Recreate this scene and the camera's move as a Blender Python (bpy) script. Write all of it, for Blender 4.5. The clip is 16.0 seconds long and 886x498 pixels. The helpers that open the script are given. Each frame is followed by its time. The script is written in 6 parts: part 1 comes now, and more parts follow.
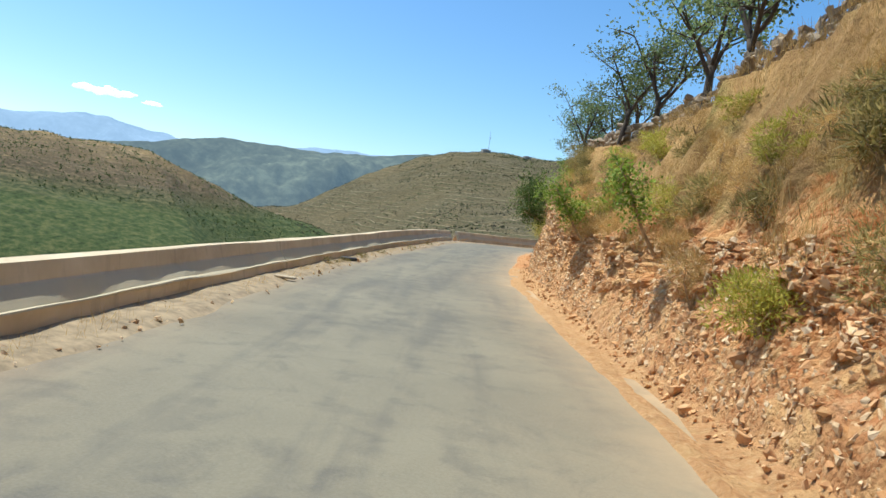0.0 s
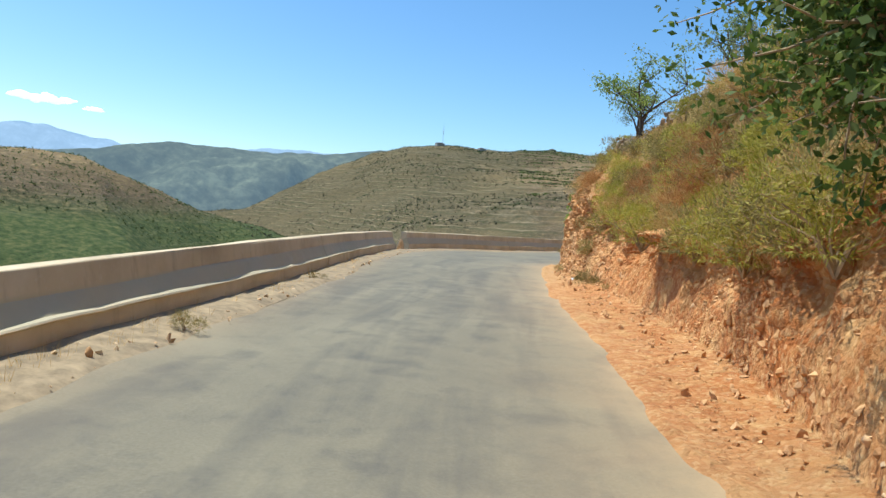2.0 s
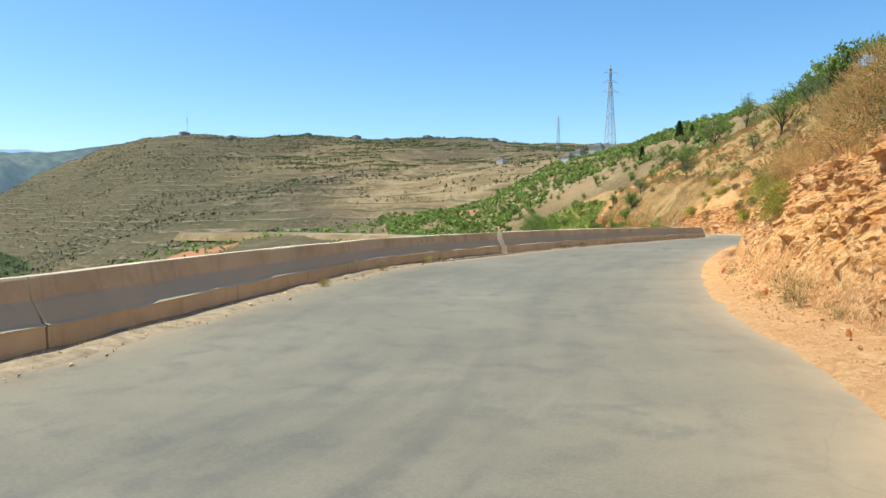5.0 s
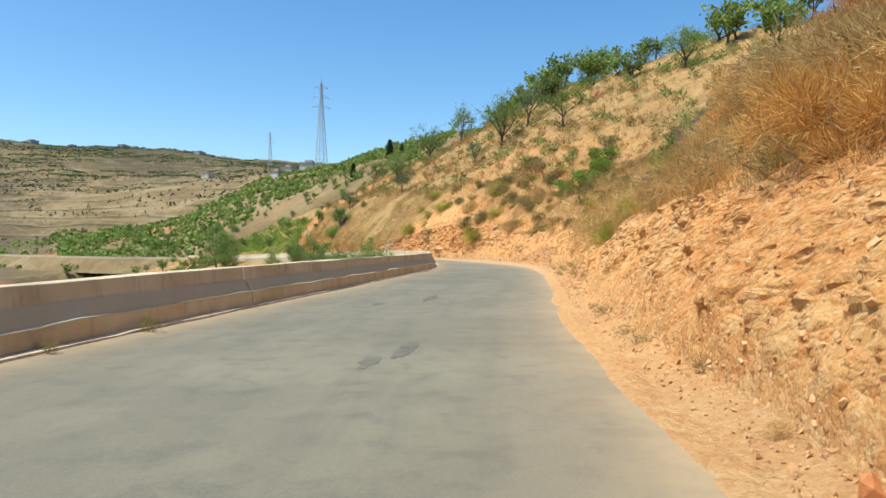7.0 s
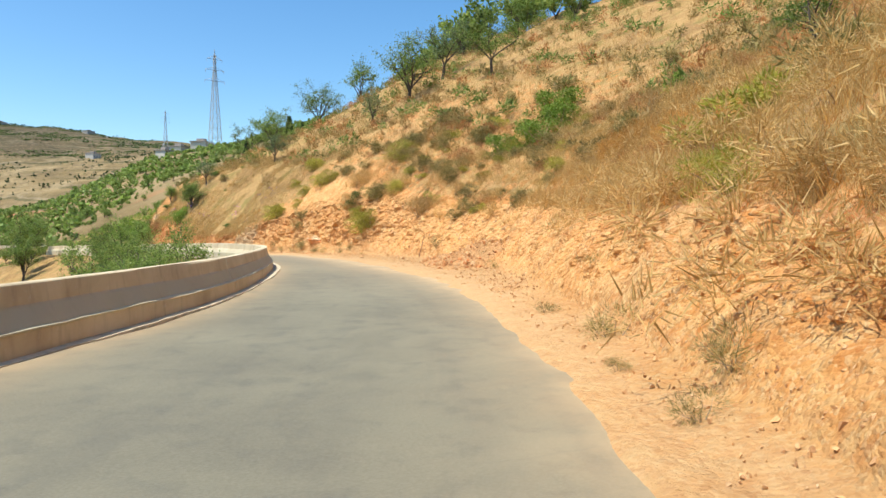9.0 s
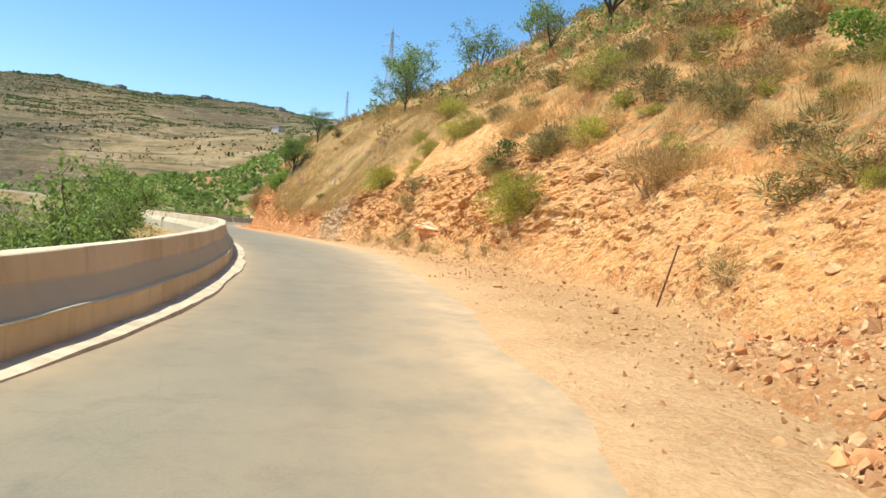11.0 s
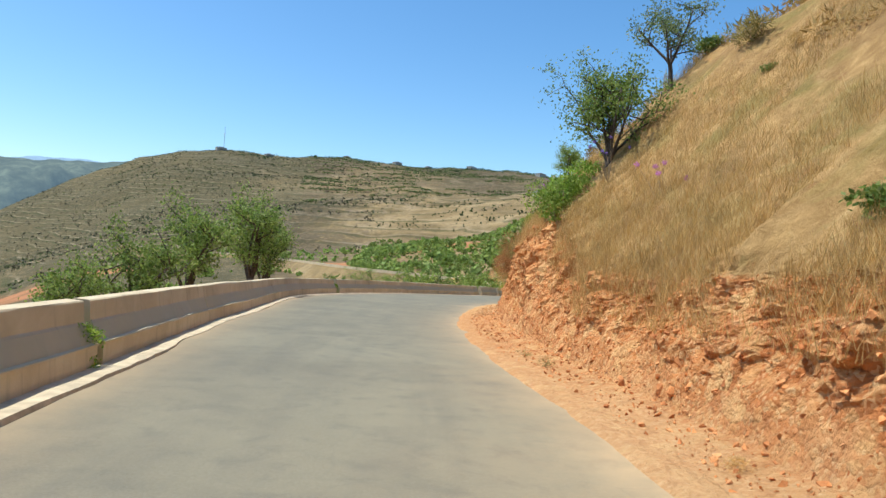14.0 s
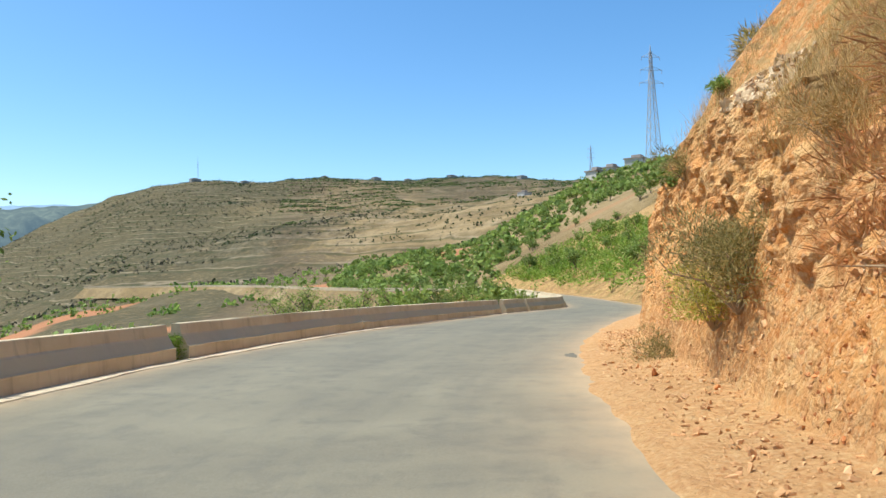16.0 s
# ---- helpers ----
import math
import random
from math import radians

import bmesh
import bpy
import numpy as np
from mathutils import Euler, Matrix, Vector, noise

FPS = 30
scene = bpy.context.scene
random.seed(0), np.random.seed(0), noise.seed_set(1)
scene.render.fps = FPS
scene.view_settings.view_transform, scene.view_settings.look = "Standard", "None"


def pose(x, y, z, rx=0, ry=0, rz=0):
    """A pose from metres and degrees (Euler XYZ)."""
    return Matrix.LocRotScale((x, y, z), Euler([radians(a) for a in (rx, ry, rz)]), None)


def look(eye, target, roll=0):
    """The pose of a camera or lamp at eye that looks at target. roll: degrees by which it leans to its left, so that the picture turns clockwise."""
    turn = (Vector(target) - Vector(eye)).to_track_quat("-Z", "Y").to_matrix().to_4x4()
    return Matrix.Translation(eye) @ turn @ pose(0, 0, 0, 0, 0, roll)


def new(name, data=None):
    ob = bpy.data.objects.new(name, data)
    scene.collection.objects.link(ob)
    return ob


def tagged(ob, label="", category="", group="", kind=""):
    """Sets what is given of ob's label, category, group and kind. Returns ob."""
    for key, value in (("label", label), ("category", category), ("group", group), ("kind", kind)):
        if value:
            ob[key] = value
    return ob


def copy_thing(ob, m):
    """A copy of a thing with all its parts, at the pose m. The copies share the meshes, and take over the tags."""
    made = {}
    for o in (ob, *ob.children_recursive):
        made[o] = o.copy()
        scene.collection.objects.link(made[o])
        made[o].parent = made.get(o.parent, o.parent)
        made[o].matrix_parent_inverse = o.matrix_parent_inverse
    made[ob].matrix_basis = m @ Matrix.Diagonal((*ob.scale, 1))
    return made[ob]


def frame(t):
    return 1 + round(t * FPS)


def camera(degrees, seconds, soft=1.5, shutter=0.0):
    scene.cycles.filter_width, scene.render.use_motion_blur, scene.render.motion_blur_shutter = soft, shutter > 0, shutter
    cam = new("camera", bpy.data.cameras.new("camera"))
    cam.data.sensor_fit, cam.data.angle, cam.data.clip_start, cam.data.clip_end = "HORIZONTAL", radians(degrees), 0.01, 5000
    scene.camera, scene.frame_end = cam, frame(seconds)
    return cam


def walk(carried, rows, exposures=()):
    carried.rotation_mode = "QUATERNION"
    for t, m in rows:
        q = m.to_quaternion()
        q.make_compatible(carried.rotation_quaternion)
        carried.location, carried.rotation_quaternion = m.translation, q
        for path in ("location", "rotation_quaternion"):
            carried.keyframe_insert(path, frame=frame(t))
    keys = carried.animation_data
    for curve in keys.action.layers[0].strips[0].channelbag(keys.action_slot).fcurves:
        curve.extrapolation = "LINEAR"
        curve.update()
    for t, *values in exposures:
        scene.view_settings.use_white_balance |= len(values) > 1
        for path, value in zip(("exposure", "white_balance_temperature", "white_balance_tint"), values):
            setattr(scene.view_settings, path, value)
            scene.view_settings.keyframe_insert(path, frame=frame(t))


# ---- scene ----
cam = camera(64.66, 16.0)
# seconds, then place in metres and turn in degrees
PATH = [
    (0.0, pose(10.615, -73.061, 0.884, 88.346, -7.637, 23.823)),
    (0.5, pose(8.414, -67.966, 0.908, 88.732, -7.029, 23.067)),
    (1.0, pose(6.278, -62.844, 0.942, 88.979, -6.285, 22.622)),
    (1.5, pose(4.281, -57.668, 1.005, 88.942, -5.533, 21.711)),
    (2.0, pose(2.472, -52.435, 1.108, 88.343, -5.033, 20.352)),
    (2.5, pose(0.865, -47.169, 1.234, 87.586, -4.690, 19.094)),
    (3.0, pose(-0.447, -41.846, 1.343, 87.949, -4.436, 17.144)),
    (3.5, pose(-1.910, -36.586, 1.411, 88.093, -3.466, 13.473)),
    (4.0, pose(-3.334, -31.261, 1.451, 88.089, -2.137, 9.340)),
    (4.5, pose(-4.210, -25.777, 1.479, 88.011, -0.806, 5.297)),
    (5.0, pose(-3.613, -20.168, 1.509, 87.931, 0.170, 1.245)),
    (5.5, pose(-1.728, -14.675, 1.553, 87.921, 0.435, -3.542)),
    (6.0, pose(-0.856, -9.228, 1.616, 88.055, -0.368, -10.397)),
    (6.5, pose(0.541, -3.843, 1.682, 88.784, -0.085, -16.974)),
    (7.0, pose(2.418, 1.423, 1.748, 89.445, 0.007, -21.805)),
    (7.5, pose(4.734, 6.542, 1.801, 89.656, -0.160, -25.105)),
    (8.0, pose(7.251, 11.562, 1.830, 89.483, -0.280, -27.531)),
    (8.5, pose(9.972, 16.507, 1.834, 89.004, -0.196, -28.919)),
    (9.0, pose(12.763, 21.440, 1.823, 88.361, -0.137, -29.132)),
    (9.5, pose(15.491, 26.425, 1.803, 87.698, -0.328, -28.066)),
    (10.0, pose(18.022, 31.525, 1.779, 87.157, -0.996, -25.614)),
    (10.5, pose(20.215, 36.793, 1.754, 86.880, -2.368, -21.592)),
    (11.0, pose(21.920, 42.266, 1.731, 87.011, -4.671, -15.659)),
    (11.5, pose(23.141, 47.925, 1.707, 87.001, -6.631, -9.656)),
    (12.0, pose(23.932, 53.731, 1.670, 86.512, -7.049, -4.023)),
    (12.5, pose(24.181, 59.690, 1.613, 86.272, -6.678, 0.600)),
    (13.0, pose(24.012, 65.748, 1.528, 87.122, -5.306, 3.272)),
    (13.5, pose(23.529, 71.863, 1.405, 89.355, -4.240, 3.651)),
    (14.0, pose(22.785, 78.042, 1.250, 90.733, -3.937, 5.400)),
    (14.5, pose(21.907, 84.296, 1.098, 91.631, -3.828, 6.229)),
    (15.0, pose(21.074, 90.546, 0.946, 92.081, -2.904, 6.830)),
    (15.5, pose(20.444, 96.861, 0.796, 92.006, -0.206, 6.112)),
    (16.0, pose(19.961, 103.211, 0.619, 91.715, 1.445, 4.428)),
]
walk(cam, PATH, [(0.0, 0.29, 6030, 2), (2.0, 0.29, 6030, 2), (3.0, 0.44, 6030, 2), (5.5, 0.32, 6030, 2), (7.0, 0.27, 6080, 2), (8.0, 0.32, 6130, 2),
                 (10.5, 0.44, 6230, 2), (12.5, 0.37, 6180, 2), (13.5, 0.32, 6080, 2), (14.5, 0.26, 6030, 2), (16.0, 0.38, 6030, 2)])

# ---- sky and sun ----
SUN_AZ, SUN_EL = 86.0, 65.0          # degrees left of +y, degrees up
world = bpy.data.worlds.new("world")
scene.world = world
world.use_nodes = True
wn = world.node_tree.nodes
sky = wn.new("ShaderNodeTexSky")
sky.sky_type = "NISHITA"
sky.sun_disc = False
sky.sun_elevation = radians(SUN_EL)
sky.sun_rotation = radians(-SUN_AZ)
sky.air_density, sky.dust_density, sky.ozone_density = 1.0, 1.3, 1.4
sky.altitude = 700
wn["Background"].inputs["Strength"].default_value = 0.15
clear = wn.new("ShaderNodeHueSaturation")
clear.inputs["Saturation"].default_value = 1.24
clear.inputs["Hue"].default_value = 0.499
world.node_tree.links.new(sky.outputs[0], clear.inputs["Color"])
world.node_tree.links.new(clear.outputs[0], wn["Background"].inputs["Color"])
sun = new("sun", bpy.data.lights.new("sun", "SUN"))
sun.data.energy, sun.data.angle, sun.data.color = 4.9, radians(0.55), (1.0, 0.95, 0.87)
a, e = radians(SUN_AZ), radians(SUN_EL)
sun.matrix_world = look((0, 0, 60), (math.sin(a) * math.cos(e), -math.cos(a) * math.cos(e), 60 - math.sin(e)))

# ---- noise and the line of the road ----
def _hash(i, j, k):
    n = (i * 374761393 + j * 668265263 + k * 1274126177) & 0xFFFFFFFF
    n = ((n ^ (n >> 13)) * 1274126177) & 0xFFFFFFFF
    n = ((n ^ (n >> 15)) * 1103515245) & 0xFFFFFFFF
    return ((n ^ (n >> 16)) & 0xFFFF) / 65535.0


def vnoise(x, y, z=0.0):
    """Smooth value noise in -1..1 on arrays."""
    x, y, z = np.broadcast_arrays(np.asarray(x, float), np.asarray(y, float), np.asarray(z, float))
    i, j, k = (np.floor(c).astype(np.int64) for c in (x, y, z))
    u, v, w = (c - np.floor(c) for c in (x, y, z))
    u, v, w = (c * c * (3 - 2 * c) for c in (u, v, w))
    r = 0
    for a, fa in ((0, 1 - u), (1, u)):
        for b, fb in ((0, 1 - v), (1, v)):
            for c, fc in ((0, 1 - w), (1, w)):
                r = r + fa * fb * fc * _hash(i + a, j + b, k + c)
    return 2 * r - 1


def fbm(x, y, z=0.0, octaves=4, gain=0.5):
    r, amp = 0, 1.0
    for o in range(octaves):
        r = r + amp * vnoise(np.asarray(x) * 2 ** o + 17.3 * o, np.asarray(y) * 2 ** o + 5.1 * o, np.asarray(z) * 2 ** o)
        amp *= gain
    return r


def cells(x, y, seed=0):
    """Broken ground in blocks: a chance value for the block at each place and how near its joint is, as arrays."""
    x, y = np.broadcast_arrays(np.asarray(x, float), np.asarray(y, float))
    i, j = np.floor(x).astype(np.int64), np.floor(y).astype(np.int64)
    f1, f2, val = np.full(x.shape, 9.0), np.full(x.shape, 9.0), np.zeros(x.shape)
    for a in (-1, 0, 1):
        for b in (-1, 0, 1):
            px_, py_ = i + a + _hash(i + a, j + b, seed), j + b + _hash(i + a, j + b, seed + 7)
            d = np.hypot(px_ - x, py_ - y)
            near = d < f1
            f2 = np.where(near, f1, np.minimum(f2, d))
            val = np.where(near, _hash(i + a, j + b, seed + 19), val)
            f1 = np.where(near, d, f1)
    return 2 * val - 1, f2 - f1


EYE = 1.42
line = [(*(m.translation.xy), m.translation.z - EYE) for _, m in PATH]
line = ([(line[0][0] - (line[1][0] - line[0][0]) * k, line[0][1] - (line[1][1] - line[0][1]) * k, line[0][2] - 0.03 * k) for k in (6, 4, 2)] + line +
        [(19.9, 109.5, -0.98), (20.2, 116, -1.2), (21.4, 124, -1.45), (23.8, 134, -1.75), (27.0, 145, -2.1), (29.2, 155, -2.4),
         (29.7, 167, -2.7), (28.8, 182, -2.9), (26.5, 199, -3.0), (21, 224, -3.2), (13, 249, -3.3)])
line = np.array(line)


def smooth_line(p, n=10):
    q = np.vstack([2 * p[0] - p[1], p, 2 * p[-1] - p[-2]])
    out = []
    for i in range(1, len(q) - 2):
        a, b, c, d = q[i - 1:i + 3]
        for k in range(n):
            t = k / n
            out.append(0.5 * (2 * b + (c - a) * t + (2 * a - 5 * b + 4 * c - d) * t * t + (3 * b - a - 3 * c + d) * t ** 3))
    out.append(p[-1])
    return np.array(out)


REF = smooth_line(line)
REF_S = np.concatenate([[0], np.cumsum(np.linalg.norm(np.diff(REF[:, :2], axis=0), axis=1))])
REF_S -= REF_S[30]                     # the walk begins at s = 0
REF_T = np.gradient(REF[:, :2], axis=0)
for _ in range(6):
    REF_T[1:-1] = (REF_T[:-2] + REF_T[1:-1] + REF_T[2:]) / 3
REF_T /= np.linalg.norm(REF_T, axis=1)[:, None]
S0, S1 = REF_S[0], REF_S[-1]


def table(s, pairs):
    p = np.array(pairs, float)
    return np.interp(s, p[:, 0], p[:, 1])


def soft_table(s, pairs, width=2.0):
    s = np.asarray(s, float)
    return sum(table(s + width * o, pairs) for o in (-1.5, -0.75, 0, 0.75, 1.5)) / 5


def at(s, u):
    """x, y and the road's height at s metres along and u metres to the right of the line."""
    s, u = np.broadcast_arrays(np.asarray(s, float), np.asarray(u, float))
    x, y, z = (np.interp(s, REF_S, REF[:, k]) for k in range(3))
    tx, ty = np.interp(s, REF_S, REF_T[:, 0]), np.interp(s, REF_S, REF_T[:, 1])
    return x + u * ty, y - u * tx, z


# barrier's road-side foot, right edge of the asphalt
U_BARRIER = [(-25, -3.5), (12, -3.48), (25, -3.43), (32, -3.62), (38.5, -3.9), (44.4, -4.25), (49, -4.8), (52, -5.4), (58, -6.6), (63, -6.5),
             (68, -6.4), (72, -7.0), (76, -6.8), (80, -5.95), (85, -5.6), (90, -5.2), (97, -4.9), (107, -4.7), (116, -3.9), (121, -3.7),
             (127, -3.2), (130, -2.75), (138, -2.55), (150, -2.47), (154, -2.75), (160, -3.15), (164, -3.4), (170, -3.9), (176, -4.7),
             (181, -5.1), (187, -6.2), (190, -6.8), (194, -7.3), (199, -7.5), (207, -7.6), (216, -6.9), (226, -6.3), (234, -5.0), (242, -4.2), (255, -3.8), (340, -3.6)]
U_RIGHT = [(-25, 2.3), (13, 2.25), (17, 1.9), (22, 1.65), (30, 1.8), (34, 1.3), (40, 1.5), (44, 1.7), (50, 1.6), (56, 1.4), (62, 1.6), (66, 1.65),
           (77, 1.85), (90, 1.55), (108, 1.5), (127, 1.45), (138, 1.6), (147, 2.6), (156, 2.55), (164, 2.4), (169, 2.1), (174, 1.65), (178, 1.4),
           (185, 1.55), (191, 1.65), (196, 1.45), (205, 1.4), (225, 1.7), (290, 2.0)]
# cut slope: toe, run and height of the bare face, slope above, where it eases, slope beyond
CUT = [(-25, 2.6, .7, 1.5, 2.2, 4.4, .15), (5, 2.5, .65, 1.6, 2.15, 4.3, .15), (12, 2.45, .65, 1.5, 2.4, 4.3, .15), (17, 2.4, .6, 1.6, 2.25, 4.25, .15),
       (20, 2.2, .6, 2.1, 1.55, 4.15, .15), (23, 2.05, .5, 2.5, 1.35, 3.7, .15), (25.2, 1.95, .45, 2.9, 1.6, 3.2, .2), (27.2, 2.5, .4, 1.25, 4.0, 3.6, .2),
       (31, 2.55, .4, 1.2, 3.4, 3.75, .25), (35, 2.4, .45, 1.35, 2.75, 4.0, .3), (39, 2.35, .55, 1.4, 2.5, 4.15, .4), (42, 2.0, .7, 2.1, 2.0, 3.4, .8),
       (45, 1.85, .8, 2.6, 1.9, 3.3, .8), (50, 1.8, .8, 2.7, 1.7, 3.4, .8), (55, 1.9, .9, 2.7, 1.3, 4.2, .6), (61, 2.2, .9, 2.4, 1.2, 5.0, .6),
       (66, 2.4, .9, 2.25, 1.15, 6.0, .6), (70, 2.4, .9, 2.15, 1.1, 6.0, .6), (76, 2.4, 1.0, 1.95, 1.05, 6.5, .6), (81, 2.2, 1.2, 1.9, 1.0, 6.5, .6), (88, 2.1, 1.25, 1.9, .9, 7.0, .61), (92, 2.1, 1.2, 1.95, .93, 7.5, .61),
       (96, 2.1, 1.2, 1.75, 1.0, 8.0, .61), (100, 2.1, 1.15, 1.25, 1.1, 8.0, .61), (104, 2.2, 1.15, 1.35, 1.06, 8.2, .61), (109, 2.45, 1.25, 1.75, .87, 8.5, .61),
       (115, 2.9, 1.6, 1.75, .76, 9.0, .61), (121, 3.9, 2.2, 2.1, .85, 9.5, .61), (128, 5.1, 2.5, 2.5, .9, 10.0, .6), (136, 5.3, 2.5, 2.7, .9, 10.0, .6), (144, 4.9, 1.5, 3.6, .9, 9.0, .6),
       (152, 4.4, 1.4, 3.2, .9, 9.0, .61), (157.5, 3.6, 1.1, 2.3, 1.0, 9.0, .6), (161, 3.1, .8, 1.7, 1.08, 9.0, .6)]
CUT2 = [(168, 2.9, .7, 1.45, 1.08, 9.0, .55), (173, 2.65, .7, 1.6, 1.15, 9.0, .55), (176.5, 2.5, 1.3, 3.3, 1.15, 7.5, .58), (179.5, 2.4, 1.4, 3.6, 1.1, 7.5, .56), (183, 2.4, 1.3, 3.2, 1.1, 7.5, .53), (188, 2.55, 1.2, 3.1, 1.1, 7.5, .5), (191, 2.75, 1.05, 3.3, 1.2, 7.3, .5), (194, 3.0, .85, 3.8, 1.35, 7.0, .5), (198, 2.85, .85, 4.4, 1.25, 6.8, .5),
        (203, 2.6, 1.1, 4.5, 1.15, 6.5, .5), (215, 2.4, 1.5, 4.0, .8, 8.0, .5), (232, 2.7, 2.0, 2.0, .65, 9.0, .5), (260, 3.0, 2.0, 1.4, .55, 9.0, .45), (290, 3.0, 2.5, 1.4, .5, 9.0, .4)]


# how far the face hangs over under its grassy edge
OVERHANG = [(-25, .5), (24, .5), (27, 2.0), (36, 1.8), (40, 1.3), (43, .15), (62, .2), (68, .9), (96, .8), (125, .5), (158, .5), (163, .3), (290, .3)]
# how far the bare face is broken rock rather than soft earth
ROCKY = [(-25, .8), (16, .9), (19, 1.25), (25, 1.25), (27, .7), (38, .8), (42, 1.15), (55, 1.1), (64, .9), (76, .75), (84, .55), (120, .5), (128, .7), (140, .95), (158, 1.15), (163, .9), (180, .7), (189, .6), (192, .45), (199, .5), (290, .6)]


def cut(s, k):
    return soft_table(s, [(r[0], r[k]) for r in CUT + CUT2], 0.9)


def bank_height(s, u):
    """Height over the road of the ground on the hill side, without its roughness."""
    ut, w, h, k1, u2, k2 = (cut(s, k) for k in range(1, 7))
    ur = soft_table(s, U_RIGHT)
    f = np.clip((u - ut) / w, 0, 1)
    face = h * (0.25 * f + 0.75 * (1 - (1 - f) ** 1.7))
    a = np.clip(u - ut - w, 0, None)
    b = np.clip(u2 - ut - w, 0.5, None)
    z = face + k1 * np.minimum(a, b) + k2 * np.clip(np.minimum(u, 44) - np.maximum(u2, ut + w + 0.5), 0, None) + 0.1 * np.clip(u - 44, 0, None)
    return z + 0.14 * np.clip((u - ur) / np.maximum(ut - ur, 0.3), 0, 1)


def bank(s, u):
    """The hill side's ground, with its roughness: x, y, z arrays."""
    s, u = np.broadcast_arrays(np.asarray(s, float), np.asarray(u, float))
    ut, w, h = cut(s, 1), cut(s, 2), cut(s, 3)
    ur = soft_table(s, U_RIGHT)
    hh = bank_height(s, u)
    inface = np.clip((u - ut) / 0.4, 0, 1) * np.clip(1.5 - (u - ut - w) / 2.5, 0, 1)
    above = np.clip((u - ut - w) / 2.0, 0, 1)
    push = inface * (0.20 * fbm(s * 0.28, hh * 0.35, 3.1, 2) + 0.17 * fbm(s * 1.0, hh * 0.9, 9.7, 3) + 0.11 * fbm(s * 3.6, hh * 3.6, 1.7, 3) + 0.06 * np.abs(fbm(s * 2.2, hh * 4.2, 15.7, 2)))
    ridged = np.abs(fbm(s * 0.75, hh * 0.35, 21.0, 2))
    push = push - inface * 0.3 * np.clip(0.25 - ridged, 0, 1)
    f_ = (u - ut) / w
    lip = np.exp(-((f_ - 0.92) / 0.16) ** 2) * np.clip(0.35 + 0.9 * vnoise(s * 0.45, 12.5), 0, 1) * np.clip(h / w - 1.2, 0, 1)
    hollow = np.exp(-((f_ - 0.62) / 0.2) ** 2) * np.clip(0.3 + 0.9 * vnoise(s * 0.5, 3.5), 0, 1) * np.clip(h / w - 1.0, 0, 1)
    over = table(s, OVERHANG)
    push = push - over * (0.34 * lip - 0.22 * hollow)
    rocky, steep = inface * table(s, ROCKY), np.clip(h / w * 0.4, 0.35, 1)
    for size, amp, seed in ((1.15, 0.13, 3), (2.9, 0.085, 11), (6.0, 0.04, 23)):
        v, gap = cells(s * size + 0.5 * vnoise(s * 1.1, hh * 1.3, seed), hh * size * 1.25 + 0.5 * vnoise(s * 1.1, hh * 1.3, seed + 5), seed)
        push = push + rocky * steep * amp * (v * np.clip(gap * 5, 0, 1) + 0.55 * np.exp(-gap / 0.09))
    x, y, z = at(s, u + push)
    z = z + hh + above * (0.45 * fbm(x * 0.16, y * 0.16, 0, 3) + 0.10 * fbm(x * 0.9, y * 0.9, 2, 3))
    z = z + np.clip((u - ur) / 0.5, 0, 1) * (1 - above) * 0.028 * fbm(x * 1.7, y * 1.7, 5, 4)
    return x, y, z


def drop(s, u):
    """The valley side's ground beyond the barrier."""
    s, u = np.broadcast_arrays(np.asarray(s, float), np.asarray(u, float))
    ub = soft_table(s, U_BARRIER)
    d = np.clip(ub - 0.9 - u, 0, None)
    x, y, z = at(s, u)
    bend = np.clip((s - 175) / 25, 0, 1)
    slope = 0.62 * (1 - bend) + 0.30 * bend
    return x, y, z - 0.12 - slope * d + np.clip(d, 0, 1) * 0.3 * fbm(x * 0.25, y * 0.25, 1, 3)


# ---- materials ----
def nodes(name):
    m = bpy.data.materials.new(name)
    m.use_nodes = True
    t = m.node_tree
    return m, t, t.nodes["Principled BSDF"]


def nd(t, kind, **inputs):
    n = t.nodes.new("ShaderNode" + kind)
    for k, v in inputs.items():
        n.inputs[k.replace("_", " ")].default_value = v
    return n


def noise_tex(t, scale, detail=5.0, rough=0.6, coord=None, dist=0.0):
    n = nd(t, "TexNoise", Scale=scale, Detail=detail, Roughness=rough, Distortion=dist)
    t.links.new(coord, n.inputs["Vector"])
    return n.outputs["Fac"]


def ramp(t, fac, stops):
    r = t.nodes.new("ShaderNodeValToRGB")
    e = r.color_ramp.elements
    while len(e) < len(stops):
        e.new(0.5)
    for el, (p, c) in zip(e, stops):
        el.position, el.color = p, (*c, 1) if len(c) == 3 else (c[0],) * 3 + (1,)
    t.links.new(fac, r.inputs[0])
    return r.outputs[0]


def mix(t, fac, a, b):
    m = t.nodes.new("ShaderNodeMix")
    m.data_type = "RGBA"
    for v, i in ((fac, 0), (a, 6), (b, 7)):
        if isinstance(v, (int, float)):
            m.inputs[i].default_value = v
        elif isinstance(v, tuple):
            m.inputs[i].default_value = (*v, 1)
        else:
            t.links.new(v, m.inputs[i])
    return m.outputs[2]


def world_coords(t):
    return t.nodes.new("ShaderNodeNewGeometry").outputs["Position"]


def bump(t, b, height, strength, distance):
    n = nd(t, "Bump", Strength=strength, Distance=distance)
    t.links.new(height, n.inputs["Height"])
    t.links.new(n.outputs[0], b.inputs["Normal"])


